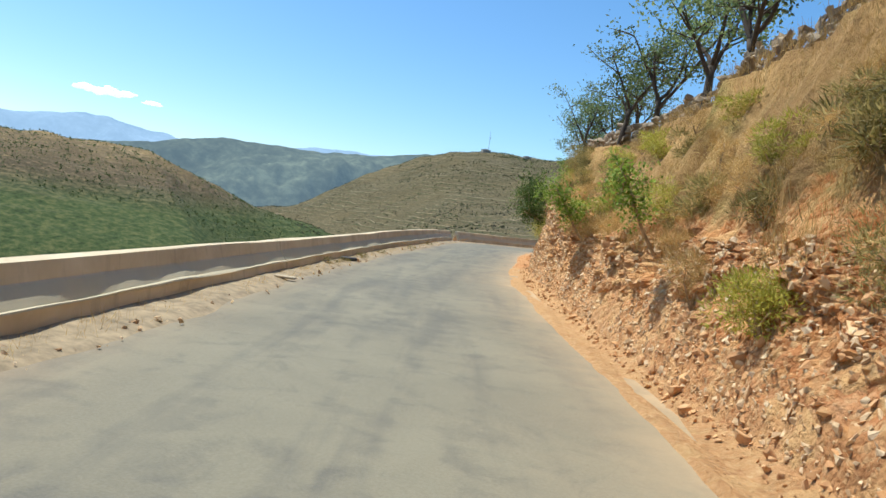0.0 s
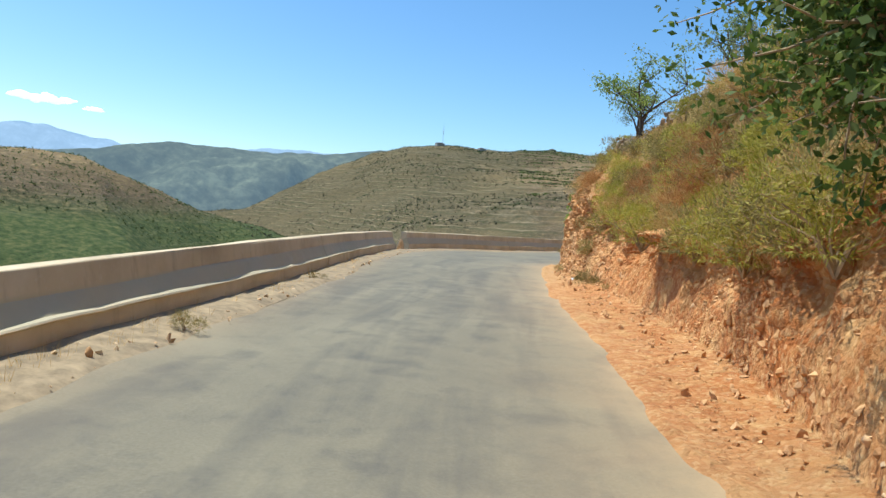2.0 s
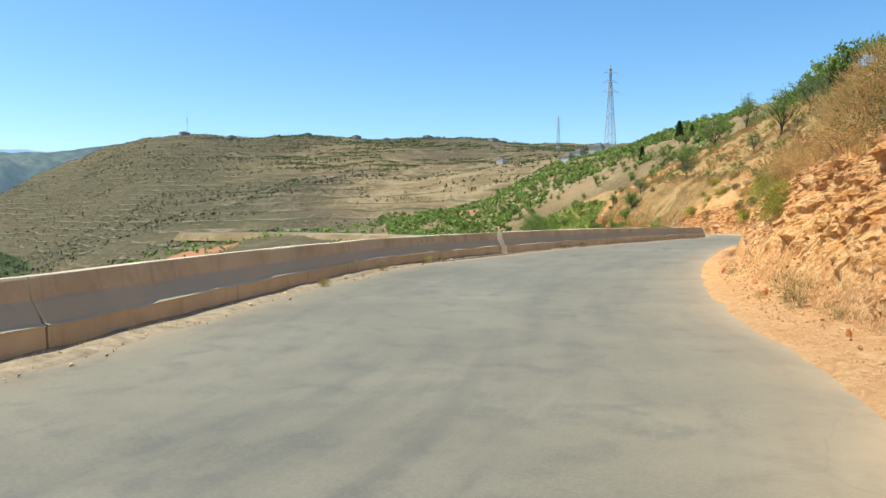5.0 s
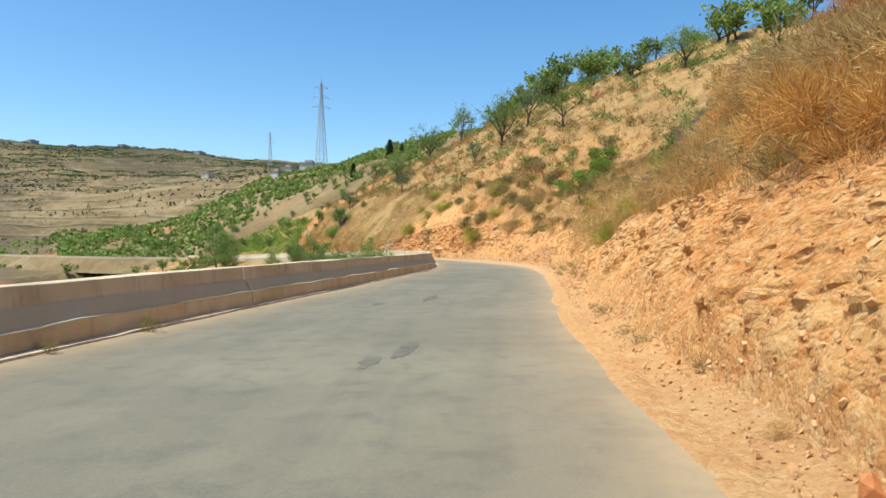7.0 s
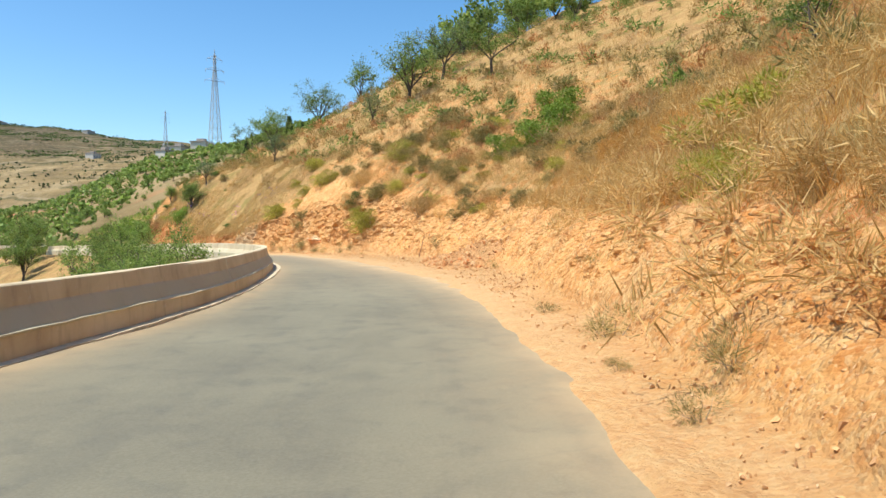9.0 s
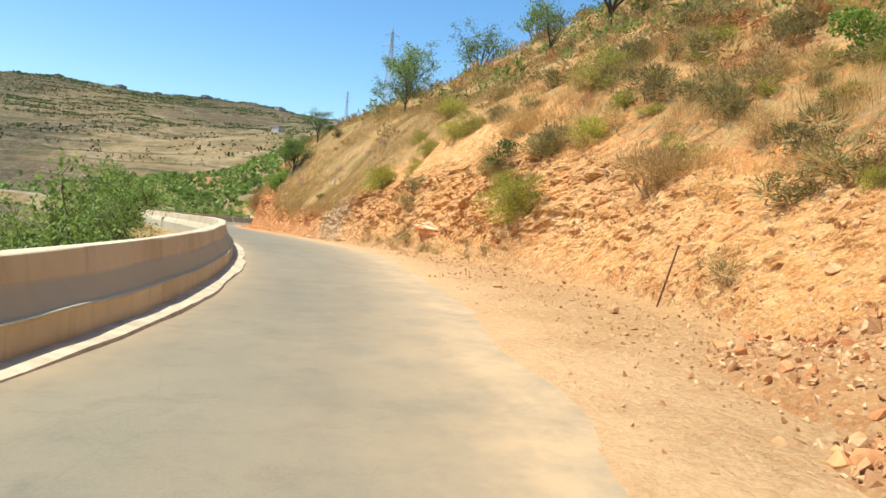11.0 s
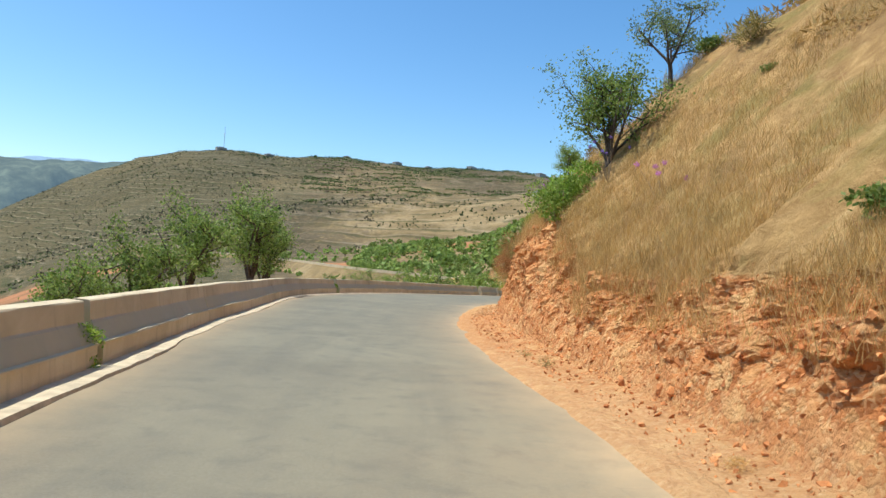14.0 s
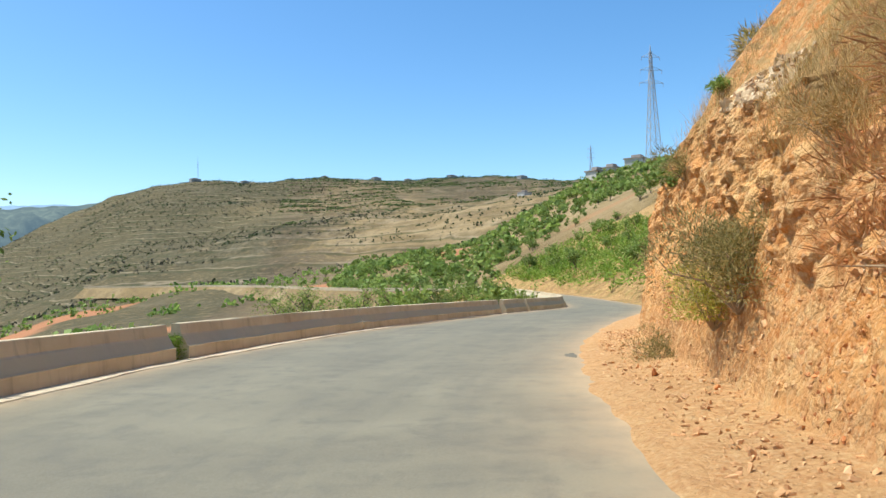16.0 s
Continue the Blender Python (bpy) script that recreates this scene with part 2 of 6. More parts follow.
def math_node(t, op, a, b=0.0):
    m = t.nodes.new("ShaderNodeMath")
    m.operation = op
    for i, v in enumerate((a, b)):
        if isinstance(v, (int, float)):
            m.inputs[i].default_value = v
        else:
            t.links.new(v, m.inputs[i])
    return m.outputs[0]


def attr(t, name):
    n = t.nodes.new("ShaderNodeAttribute")
    n.attribute_name = name
    return n.outputs["Fac"]


def stone_material(name, lo, mid, hi, scale=3.0, rough=0.9):
    m, t, b = nodes(name)
    c = world_coords(t)
    rnd = t.nodes.new("ShaderNodeNewGeometry").outputs["Random Per Island"]
    n1 = noise_tex(t, scale, 6, 0.65, c)
    col = ramp(t, n1, [(0.3, lo), (0.52, mid), (0.72, hi)])
    tint = ramp(t, rnd, [(0.0, (0.75, 0.62, 0.5)), (0.5, (1, 0.95, 0.9)), (1.0, (1.2, 1.12, 1.0))])
    mm = t.nodes.new("ShaderNodeMix")
    mm.data_type, mm.blend_type = "RGBA", "MULTIPLY"
    mm.inputs[0].default_value = 1
    t.links.new(col, mm.inputs[6]), t.links.new(tint, mm.inputs[7])
    t.links.new(mm.outputs[2], b.inputs["Base Color"])
    b.inputs["Roughness"].default_value = rough
    bump(t, b, noise_tex(t, scale * 9, 6, 0.7, c), 0.5, 0.03)
    return m


def asphalt_material():
    m, t, b = nodes("asphalt")
    c = world_coords(t)
    big = noise_tex(t, 0.35, 4, 0.6, c, 0.6)
    fine = noise_tex(t, 45, 4, 0.7, c)
    mid = noise_tex(t, 2.4, 5, 0.6, c, 0.4)
    col = ramp(t, big, [(0.3, (0.122, 0.105, 0.068)), (0.55, (0.170, 0.146, 0.092)), (0.75, (0.21, 0.181, 0.114))])
    col = mix(t, ramp(t, mid, [(0.52, (0.0,)), (0.70, (0.6,))]), col, (0.10, 0.088, 0.062))
    col = mix(t, ramp(t, fine, [(0.35, (0.0,)), (0.7, (0.32,))]), col, (0.30, 0.26, 0.18))
    # dark worn streaks along the lanes
    lane = t.nodes.new("ShaderNodeCombineXYZ")
    t.links.new(math_node(t, "MULTIPLY", attr(t, "along"), 0.16), lane.inputs[0])
    t.links.new(math_node(t, "MULTIPLY", attr(t, "across"), 1.5), lane.inputs[1])
    st = math_node(t, "ADD", math_node(t, "MULTIPLY", noise_tex(t, 1.0, 4, 0.6, lane.outputs[0], 0.5), 0.7), math_node(t, "MULTIPLY", mid, 0.3))
    worn = math_node(t, "MULTIPLY", attr(t, "worn"), ramp(t, st, [(0.47, (0.0,)), (0.62, (1.0,))]))
    col = mix(t, worn, col, (0.085, 0.078, 0.062))
    # pale dust along the edges
    dust = math_node(t, "MULTIPLY", attr(t, "dust"), ramp(t, noise_tex(t, 1.7, 5, 0.7, c), [(0.25, (0.45,)), (0.6, (1.0,))]))
    col = mix(t, dust, col, (0.50, 0.33, 0.17))
    # fine cracks
    v = t.nodes.new("ShaderNodeTexVoronoi")
    v.feature = "DISTANCE_TO_EDGE"
    v.inputs["Scale"].default_value = 0.8
    w = t.nodes.new("ShaderNodeMix")
    w.data_type = "VECTOR"
    w.inputs[0].default_value = 0.25
    nn = nd(t, "TexNoise", Scale=1.3, Detail=5.0)
    t.links.new(c, nn.inputs["Vector"])
    t.links.new(c, w.inputs[4]), t.links.new(nn.outputs["Color"], w.inputs[5])
    t.links.new(w.outputs[1], v.inputs["Vector"])
    crack = math_node(t, "MULTIPLY", ramp(t, v.outputs["Distance"], [(0.0, (0.14,)), (0.006, (0.0,))]), ramp(t, big, [(0.45, (0.0,)), (0.6, (1.0,))]))
    col = mix(t, crack, col, (0.07, 0.065, 0.06))
    t.links.new(col, b.inputs["Base Color"])
    b.inputs["Roughness"].default_value = 0.82
    bump(t, b, noise_tex(t, 90, 3, 0.7, c), 0.35, 0.01)
    return m


def bank_material():
    """Red earth and rubble on the cut, straw-coloured and green growth above, by the attributes of the mesh."""
    m, t, b = nodes("hillside_earth")
    c = world_coords(t)
    n1 = noise_tex(t, 0.33, 5, 0.6, c, 0.5)
    n2 = noise_tex(t, 2.6, 6, 0.68, c, 0.3)
    n3 = noise_tex(t, 14, 6, 0.7, c)
    orange = ramp(t, n2, [(0.20, (0.33, 0.098, 0.024)), (0.40, (0.54, 0.190, 0.045)), (0.58, (0.63, 0.265, 0.076)), (0.78, (0.69, 0.38, 0.145))])
    pale = ramp(t, n2, [(0.25, (0.28, 0.135, 0.052)), (0.5, (0.49, 0.285, 0.130)), (0.75, (0.63, 0.45, 0.26))])
    red = ramp(t, n2, [(0.25, (0.23, 0.058, 0.018)), (0.5, (0.45, 0.140, 0.042)), (0.78, (0.58, 0.245, 0.095))])
    deep = ramp(t, n2, [(0.25, (0.17, 0.035, 0.014)), (0.6, (0.34, 0.085, 0.028)), (0.8, (0.50, 0.20, 0.07))])
    earth = mix(t, ramp(t, n1, [(0.42, (0.0,)), (0.62, (0.65,))]), orange, pale)
    earth = mix(t, ramp(t, noise_tex(t, 0.55, 4, 0.6, c, 0.6), [(0.57, (0.0,)), (0.70, (0.55,))]), earth, red)
    earth = mix(t, attr(t, "red"), earth, red)
    earth = mix(t, attr(t, "pale"), earth, pale)
    earth = mix(t, ramp(t, attr(t, "pale"), [(0.66, (0.0,)), (0.8, (0.8,))]), earth, ramp(t, n2, [(0.25, (0.42, 0.27, 0.14)), (0.5, (0.62, 0.46, 0.28)), (0.75, (0.72, 0.58, 0.40))]))
    earth = mix(t, ramp(t, math_node(t, "ADD", attr(t, "topsoil"), math_node(t, "MULTIPLY", math_node(t, "SUBTRACT", n2, 0.5), 0.9)), [(0.45, (0.0,)), (0.68, (0.85,))]), earth, deep)
    earth = mix(t, attr(t, "sand"), earth, ramp(t, n2, [(0.2, (0.60, 0.235, 0.055)), (0.45, (0.76, 0.360, 0.102)), (0.75, (0.80, 0.47, 0.18))]))
    cells = []
    for sc in (4.5, 11.0, 27.0):
        v = t.nodes.new("ShaderNodeTexVoronoi")
        v.inputs["Scale"].default_value = sc
        wv = t.nodes.new("ShaderNodeMix")
        wv.data_type = "VECTOR"
        wv.inputs[0].default_value = 0.06
        wn_ = nd(t, "TexNoise", Scale=6.0, Detail=4.0)
        t.links.new(c, wn_.inputs["Vector"])
        t.links.new(c, wv.inputs[4]), t.links.new(wn_.outputs["Color"], wv.inputs[5])
        t.links.new(wv.outputs[1], v.inputs["Vector"])
        cells.append(v)
    sep = t.nodes.new("ShaderNodeSeparateColor")
    t.links.new(cells[0].outputs["Color"], sep.inputs[0])
    chips = t.nodes.new("ShaderNodeSeparateColor")
    t.links.new(cells[1].outputs["Color"], chips.inputs[0])
    earth = mix(t, ramp(t, chips.outputs[0], [(0.6, (0.0,)), (0.95, (0.4,))]), earth, (0.72, 0.44, 0.18))
    earth = mix(t, ramp(t, chips.outputs[1], [(0.72, (0.0,)), (0.98, (0.35,))]), earth, (0.48, 0.16, 0.036))
    grit = t.nodes.new("ShaderNodeSeparateColor")
    t.links.new(cells[2].outputs["Color"], grit.inputs[0])
    earth = mix(t, ramp(t, grit.outputs[0], [(0.62, (0.0,)), (0.92, (0.45,))]), earth, (0.77, 0.52, 0.26))
    earth = mix(t, ramp(t, grit.outputs[1], [(0.74, (0.0,)), (0.97, (0.45,))]), earth, (0.40, 0.125, 0.032))
    rocky = ramp(t, n1, [(0.35, (0.25,)), (0.6, (1.0,))])
    earth = mix(t, math_node(t, "MULTIPLY", rocky, ramp(t, sep.outputs[0], [(0.55, (0.0,)), (0.95, (0.5,))])), earth, (0.74, 0.47, 0.20))
    earth = mix(t, math_node(t, "MULTIPLY", rocky, ramp(t, sep.outputs[1], [(0.72, (0.0,)), (0.97, (0.4,))])), earth, (0.48, 0.165, 0.04))
    earth = mix(t, ramp(t, n3, [(0.62, (0.0,)), (0.74, (0.4,))]), earth, (0.70, 0.48, 0.25))
    earth = mix(t, ramp(t, n3, [(0.24, (0.35,)), (0.34, (0.0,))]), earth, (0.24, 0.085, 0.032))
    gravel = ramp(t, n3, [(0.25, (0.29, 0.148, 0.062)), (0.45, (0.46, 0.262, 0.112)), (0.6, (0.54, 0.335, 0.155)), (0.78, (0.66, 0.47, 0.26))])
    earth = mix(t, attr(t, "shoulder"), earth, gravel)
    earth = mix(t, math_node(t, "MULTIPLY", attr(t, "dust"), ramp(t, n3, [(0.3, (0.7,)), (0.6, (1.0,))])), earth, ramp(t, n2, [(0.25, (0.48, 0.295, 0.145)), (0.6, (0.55, 0.345, 0.175)), (0.8, (0.60, 0.40, 0.225))]))
    straw = ramp(t, n2, [(0.22, (0.20, 0.110, 0.041)), (0.45, (0.355, 0.208, 0.080)), (0.6, (0.46, 0.28, 0.112)), (0.78, (0.58, 0.39, 0.178))])
    green = ramp(t, n3, [(0.3, (0.13, 0.105, 0.025)), (0.7, (0.28, 0.225, 0.07))])
    grass = mix(t, ramp(t, noise_tex(t, 0.6, 5, 0.6, c, 0.4), [(0.5, (0.0,)), (0.64, (0.75,))]), straw, green)
    grass = mix(t, ramp(t, noise_tex(t, 0.24, 6, 0.7, c, 0.8), [(0.50, (0.0,)), (0.60, (0.6,))]), grass, ramp(t, n3, [(0.3, (0.13, 0.075, 0.03)), (0.7, (0.32, 0.18, 0.075))]))
    grass = mix(t, ramp(t, noise_tex(t, 0.9, 5, 0.65, c, 0.9), [(0.64, (0.0,)), (0.76, (0.8,))]), grass, earth)
    g = math_node(t, "ADD", attr(t, "grass"), math_node(t, "MULTIPLY", math_node(t, "SUBTRACT", n2, 0.5), 1.6))
    col = mix(t, ramp(t, g, [(0.42, (0.0,)), (0.62, (1.0,))]), earth, grass)
    t.links.new(col, b.inputs["Base Color"])
    b.inputs["Roughness"].default_value = 0.95
    b.inputs["Specular IOR Level"].default_value = 0.15
    h = math_node(t, "ADD", math_node(t, "MULTIPLY", noise_tex(t, 6, 8, 0.75, c, 0.2), 1.0), math_node(t, "MULTIPLY", n3, 0.4))
    cell_h = math_node(t, "ADD", math_node(t, "MULTIPLY", cells[0].outputs["Distance"], -0.9), math_node(t, "ADD", math_node(t, "MULTIPLY", cells[1].outputs["Distance"], -0.5), math_node(t, "MULTIPLY", cells[2].outputs["Distance"], -0.3)))
    h = math_node(t, "ADD", h, math_node(t, "MULTIPLY", cell_h, math_node(t, "SUBTRACT", 1.0, attr(t, "grass"))))
    h = math_node(t, "MULTIPLY", h, math_node(t, "SUBTRACT", 1.0, math_node(t, "MULTIPLY", attr(t, "dust"), 0.85)))
    bump(t, b, h, 0.9, 0.08)
    return m


def far_material():
    m, t, b = nodes("valley_ground")
    c = world_coords(t)
    n1 = noise_tex(t, 0.004, 6, 0.6, c, 0.4)
    n2 = noise_tex(t, 0.03, 7, 0.68, c, 0.3)
    n3 = noise_tex(t, 0.22, 6, 0.7, c)
    bare = ramp(t, n2, [(0.3, (0.16, 0.110, 0.050)), (0.5, (0.265, 0.183, 0.086)), (0.7, (0.36, 0.262, 0.140))])
    brown = ramp(t, n3, [(0.34, (0.038, 0.033, 0.019)), (0.48, (0.094, 0.073, 0.041)), (0.68, (0.22, 0.150, 0.084))])
    leafy = ramp(t, n3, [(0.34, (0.030, 0.047, 0.016)), (0.48, (0.062, 0.084, 0.028)), (0.68, (0.14, 0.135, 0.05))])
    scrub = mix(t, ramp(t, attr(t, "green"), [(0.5, (0.0,)), (0.8, (1.0,))]), brown, leafy)
    f = math_node(t, "ADD", math_node(t, "MULTIPLY", n3, 0.75), math_node(t, "MULTIPLY", n1, 0.5))
    f = math_node(t, "ADD", f, math_node(t, "MULTIPLY", attr(t, "green"), 0.30))
    col = mix(t, ramp(t, f, [(0.60, (0.0,)), (0.76, (1.0,))]), bare, scrub)
    # thin terrace lines along the contours
    sep = t.nodes.new("ShaderNodeSeparateXYZ")
    t.links.new(c, sep.inputs[0])
    level = math_node(t, "ADD", math_node(t, "MULTIPLY", sep.outputs[2], 0.125), math_node(t, "MULTIPLY", noise_tex(t, 0.006, 5, 0.6, c), 3.2))
    frac = math_node(t, "FRACT", level)
    brk = math_node(t, "MULTIPLY", attr(t, "terrace"), ramp(t, noise_tex(t, 0.012, 4, 0.6, c), [(0.40, (0.0,)), (0.52, (1.0,))]))
    col = mix(t, math_node(t, "MULTIPLY", brk, ramp(t, frac, [(0.0, (0.6,)), (0.14, (0.6,)), (0.22, (0.0,))])), col, (0.060, 0.066, 0.026))
    col = mix(t, math_node(t, "MULTIPLY", brk, ramp(t, frac, [(0.22, (0.0,)), (0.27, (0.6,)), (0.36, (0.0,))])), col, (0.36, 0.28, 0.18))
    col = mix(t, math_node(t, "MULTIPLY", attr(t, "step"), 0.8), col, mix(t, ramp(t, n2, [(0.45, (0.0,)), (0.6, (1.0,))]), (0.045, 0.046, 0.024), (0.26, 0.20, 0.13)))
    col = mix(t, ramp(t, attr(t, "redsoil"), [(0.3, (0.0,)), (0.7, (1.0,))]), col, (0.40, 0.18, 0.085))
    t.links.new(col, b.inputs["Base Color"])
    b.inputs["Roughness"].default_value = 0.95
    b.inputs["Specular IOR Level"].default_value = 0.1
    bump(t, b, n3, 0.7, 2.5)
    return m


def concrete_material():
    m, t, b = nodes("barrier_concrete")
    c = world_coords(t)
    n1 = noise_tex(t, 0.8, 5, 0.6, c, 0.4)
    n2 = noise_tex(t, 7, 6, 0.7, c)
    col = ramp(t, n1, [(0.3, (0.44, 0.33, 0.20)), (0.5, (0.56, 0.435, 0.27)), (0.72, (0.64, 0.52, 0.345))])
    s = nd(t, "Mapping")
    s.inputs["Scale"].default_value = (1, 1, 0.12)
    t.links.new(c, s.inputs["Vector"])
    streak = noise_tex(t, 5.0, 5, 0.6, s.outputs[0])
    col = mix(t, ramp(t, streak, [(0.55, (0.0,)), (0.75, (0.45,))]), col, (0.22, 0.17, 0.115))
    col = mix(t, ramp(t, n2, [(0.58, (0.0,)), (0.75, (0.4,))]), col, (0.62, 0.55, 0.44))
    # sloping band tinted greyer, its shade put into the colour
    col = mix(t, math_node(t, "MULTIPLY", attr(t, "grey"), ramp(t, noise_tex(t, 1.6, 4, 0.6, c), [(0.2, (0.5,)), (0.6, (0.9,))])), col, (0.45, 0.39, 0.26))
    t.links.new(col, b.inputs["Base Color"])
    b.inputs["Roughness"].default_value = 0.88
    bump(t, b, n2, 0.4, 0.02)
    return m


def leaf_material(name, dark, light, dry=None):
    m, t, b = nodes(name)
    rnd = t.nodes.new("ShaderNodeNewGeometry").outputs["Random Per Island"]
    orand = t.nodes.new("ShaderNodeObjectInfo").outputs["Random"]
    col = ramp(t, rnd, [(0.0, dark), (0.65, light), (1.0, dry or light)])
    hsv = nd(t, "HueSaturation")
    t.links.new(math_node(t, "ADD", 0.75, math_node(t, "MULTIPLY", orand, 0.5)), hsv.inputs["Value"])
    t.links.new(col, hsv.inputs["Color"])
    t.links.new(hsv.outputs[0], b.inputs["Base Color"])
    b.inputs["Roughness"].default_value = 0.6
    b.inputs["Specular IOR Level"].default_value = 0.25
    tr = t.nodes.new("ShaderNodeBsdfTranslucent")
    t.links.new(hsv.outputs[0], tr.inputs["Color"])
    ms = t.nodes.new("ShaderNodeMixShader")
    ms.inputs[0].default_value = 0.46
    out = t.nodes["Material Output"]
    t.links.new(b.outputs[0], ms.inputs[1]), t.links.new(tr.outputs[0], ms.inputs[2])
    t.links.new(ms.outputs[0], out.inputs["Surface"])
    return m


def plain_material(name, col, rough=0.7, metal=0.0, var=0.25, scale=4.0):
    m, t, b = nodes(name)
    n = noise_tex(t, scale, 5, 0.65, world_coords(t))
    lo = tuple(c * (1 - var) for c in col)
    hi = tuple(min(1, c * (1 + var)) for c in col)
    t.links.new(ramp(t, n, [(0.3, lo), (0.7, hi)]), b.inputs["Base Color"])
    b.inputs["Roughness"].default_value, b.inputs["Metallic"].default_value = rough, metal
    return m


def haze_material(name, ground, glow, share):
    """Far backdrop of hills, the blue of the air added as an even glow."""
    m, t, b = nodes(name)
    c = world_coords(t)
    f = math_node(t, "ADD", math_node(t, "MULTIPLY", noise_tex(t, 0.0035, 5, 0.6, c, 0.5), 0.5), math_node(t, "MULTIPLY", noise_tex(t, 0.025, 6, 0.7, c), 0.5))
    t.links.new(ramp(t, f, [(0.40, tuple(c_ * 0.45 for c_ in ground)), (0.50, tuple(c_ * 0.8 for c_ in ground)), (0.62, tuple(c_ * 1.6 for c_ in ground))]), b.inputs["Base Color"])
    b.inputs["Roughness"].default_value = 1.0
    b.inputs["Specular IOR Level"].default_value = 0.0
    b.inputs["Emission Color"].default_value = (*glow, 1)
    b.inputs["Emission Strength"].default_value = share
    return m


M_ASPHALT = asphalt_material()
M_BANK = bank_material()
M_FAR = far_material()
M_CONCRETE = concrete_material()
M_KERB = plain_material("kerb_mortar", (0.52, 0.41, 0.27), 0.95, 0, 0.28, 3.5)
M_DUST = plain_material("verge_dust", (0.29, 0.215, 0.125), 0.97, 0, 0.42, 5.0)
M_STONE = stone_material("limestone", (0.42, 0.20, 0.075), (0.60, 0.36, 0.17), (0.71, 0.51, 0.30))
M_REDSTONE = stone_material("red_rubble", (0.40, 0.13, 0.038), (0.60, 0.26, 0.09), (0.70, 0.41, 0.20))
M_PALE = stone_material("pale_limestone", (0.45, 0.30, 0.16), (0.62, 0.46, 0.28), (0.73, 0.60, 0.42))
M_GREYSTONE = stone_material("field_stone", (0.22, 0.165, 0.11), (0.38, 0.30, 0.21), (0.52, 0.43, 0.32))
M_BARK = plain_material("bark", (0.085, 0.062, 0.045), 0.95, 0, 0.45, 9)
M_TWIG = plain_material("dry_twig", (0.36, 0.25, 0.14), 0.95, 0, 0.4, 9)
M_LEAF = leaf_material("almond_leaf", (0.09, 0.145, 0.025), (0.23, 0.315, 0.065), (0.33, 0.365, 0.11))
M_LEAF_DEEP = leaf_material("deep_green_leaf", (0.045, 0.085, 0.014), (0.125, 0.185, 0.036), (0.20, 0.24, 0.07))
M_LEAF_GREY = leaf_material("grey_green_leaf", (0.10, 0.15, 0.055), (0.225, 0.29, 0.115), (0.31, 0.34, 0.16))
M_LEAF_DARK = leaf_material("cypress_leaf", (0.025, 0.055, 0.02), (0.06, 0.105, 0.04))
M_BROOM = leaf_material("broom_green", (0.24, 0.23, 0.03), (0.46, 0.42, 0.07), (0.56, 0.47, 0.13))
M_BRIGHT = leaf_material("bright_shrub", (0.11, 0.18, 0.02), (0.27, 0.38, 0.055), (0.38, 0.44, 0.10))
M_OLIVE = leaf_material("olive_scrub", (0.14, 0.12, 0.035), (0.31, 0.25, 0.085), (0.45, 0.34, 0.14))
M_STRAW = leaf_material("straw", (0.36, 0.21, 0.06), (0.58, 0.38, 0.14), (0.70, 0.52, 0.24))
M_GOLD = leaf_material("golden_brush", (0.42, 0.19, 0.045), (0.64, 0.34, 0.085), (0.74, 0.48, 0.16))
# scrub leaf darkened in colour for the shaded flank of the far hill
M_FARSHADE = leaf_material("far_shaded_scrub", (0.034, 0.033, 0.022), (0.075, 0.068, 0.042))
M_FARROW = leaf_material("terrace_tree_leaf", (0.06, 0.09, 0.025), (0.13, 0.17, 0.05), (0.19, 0.21, 0.08))
M_FARLEAF = leaf_material("hill_scrub_leaf", (0.035, 0.052, 0.018), (0.075, 0.100, 0.034), (0.13, 0.135, 0.055))
M_RUSSET = leaf_material("russet_brush", (0.28, 0.12, 0.04), (0.48, 0.23, 0.085), (0.56, 0.33, 0.13))
M_STEEL = plain_material("galvanised_steel", (0.45, 0.46, 0.48), 0.6, 0.2, 0.15, 2)


# ---- mesh helpers ----
def link_mesh(name, verts, faces, material, parent=None, smooth=False, label="", attrs=None):
    me = bpy.data.meshes.new(name)
    me.from_pydata([tuple(v) for v in verts] if not isinstance(verts, np.ndarray) else verts.tolist(), [], faces if not isinstance(faces, np.ndarray) else faces.tolist())
    for k, v in (attrs or {}).items():
        at_ = me.attributes.new(k, "FLOAT", "POINT")
        at_.data.foreach_set("value", np.asarray(v, np.float32).ravel())
    if smooth:
        me.polygons.foreach_set("use_smooth", [True] * len(me.polygons))
    me.materials.append(material)
    me.update()
    ob = new(name, me)
    if parent:
        ob.parent = parent
    if label:
        tagged(ob, label)
    return ob


def part(name, bm, material, parent=None, label="", smooth=False):
    me = bpy.data.meshes.new(name)
    bm.to_mesh(me)
    bm.free()
    if smooth:
        me.polygons.foreach_set("use_smooth", [True] * len(me.polygons))
    me.materials.append(material)
    ob = new(name, me)
    ob.parent = parent
    if label:
        tagged(ob, label)
    return ob


def grid(name, x, y, z, material, smooth=True, attrs=None, flip=False):
    """A sheet from 2D arrays of places."""
    ni, nj = x.shape
    v = np.stack([x.ravel(), y.ravel(), z.ravel()], 1)
    i, j = np.meshgrid(np.arange(ni - 1), np.arange(nj - 1), indexing="ij")
    a = (i * nj + j).ravel()
    f = np.stack([a, a + 1, a + nj + 1, a + nj], 1)
    if flip:
        f = f[:, ::-1]
    return link_mesh(name, v, f, material, None, smooth, "", attrs)


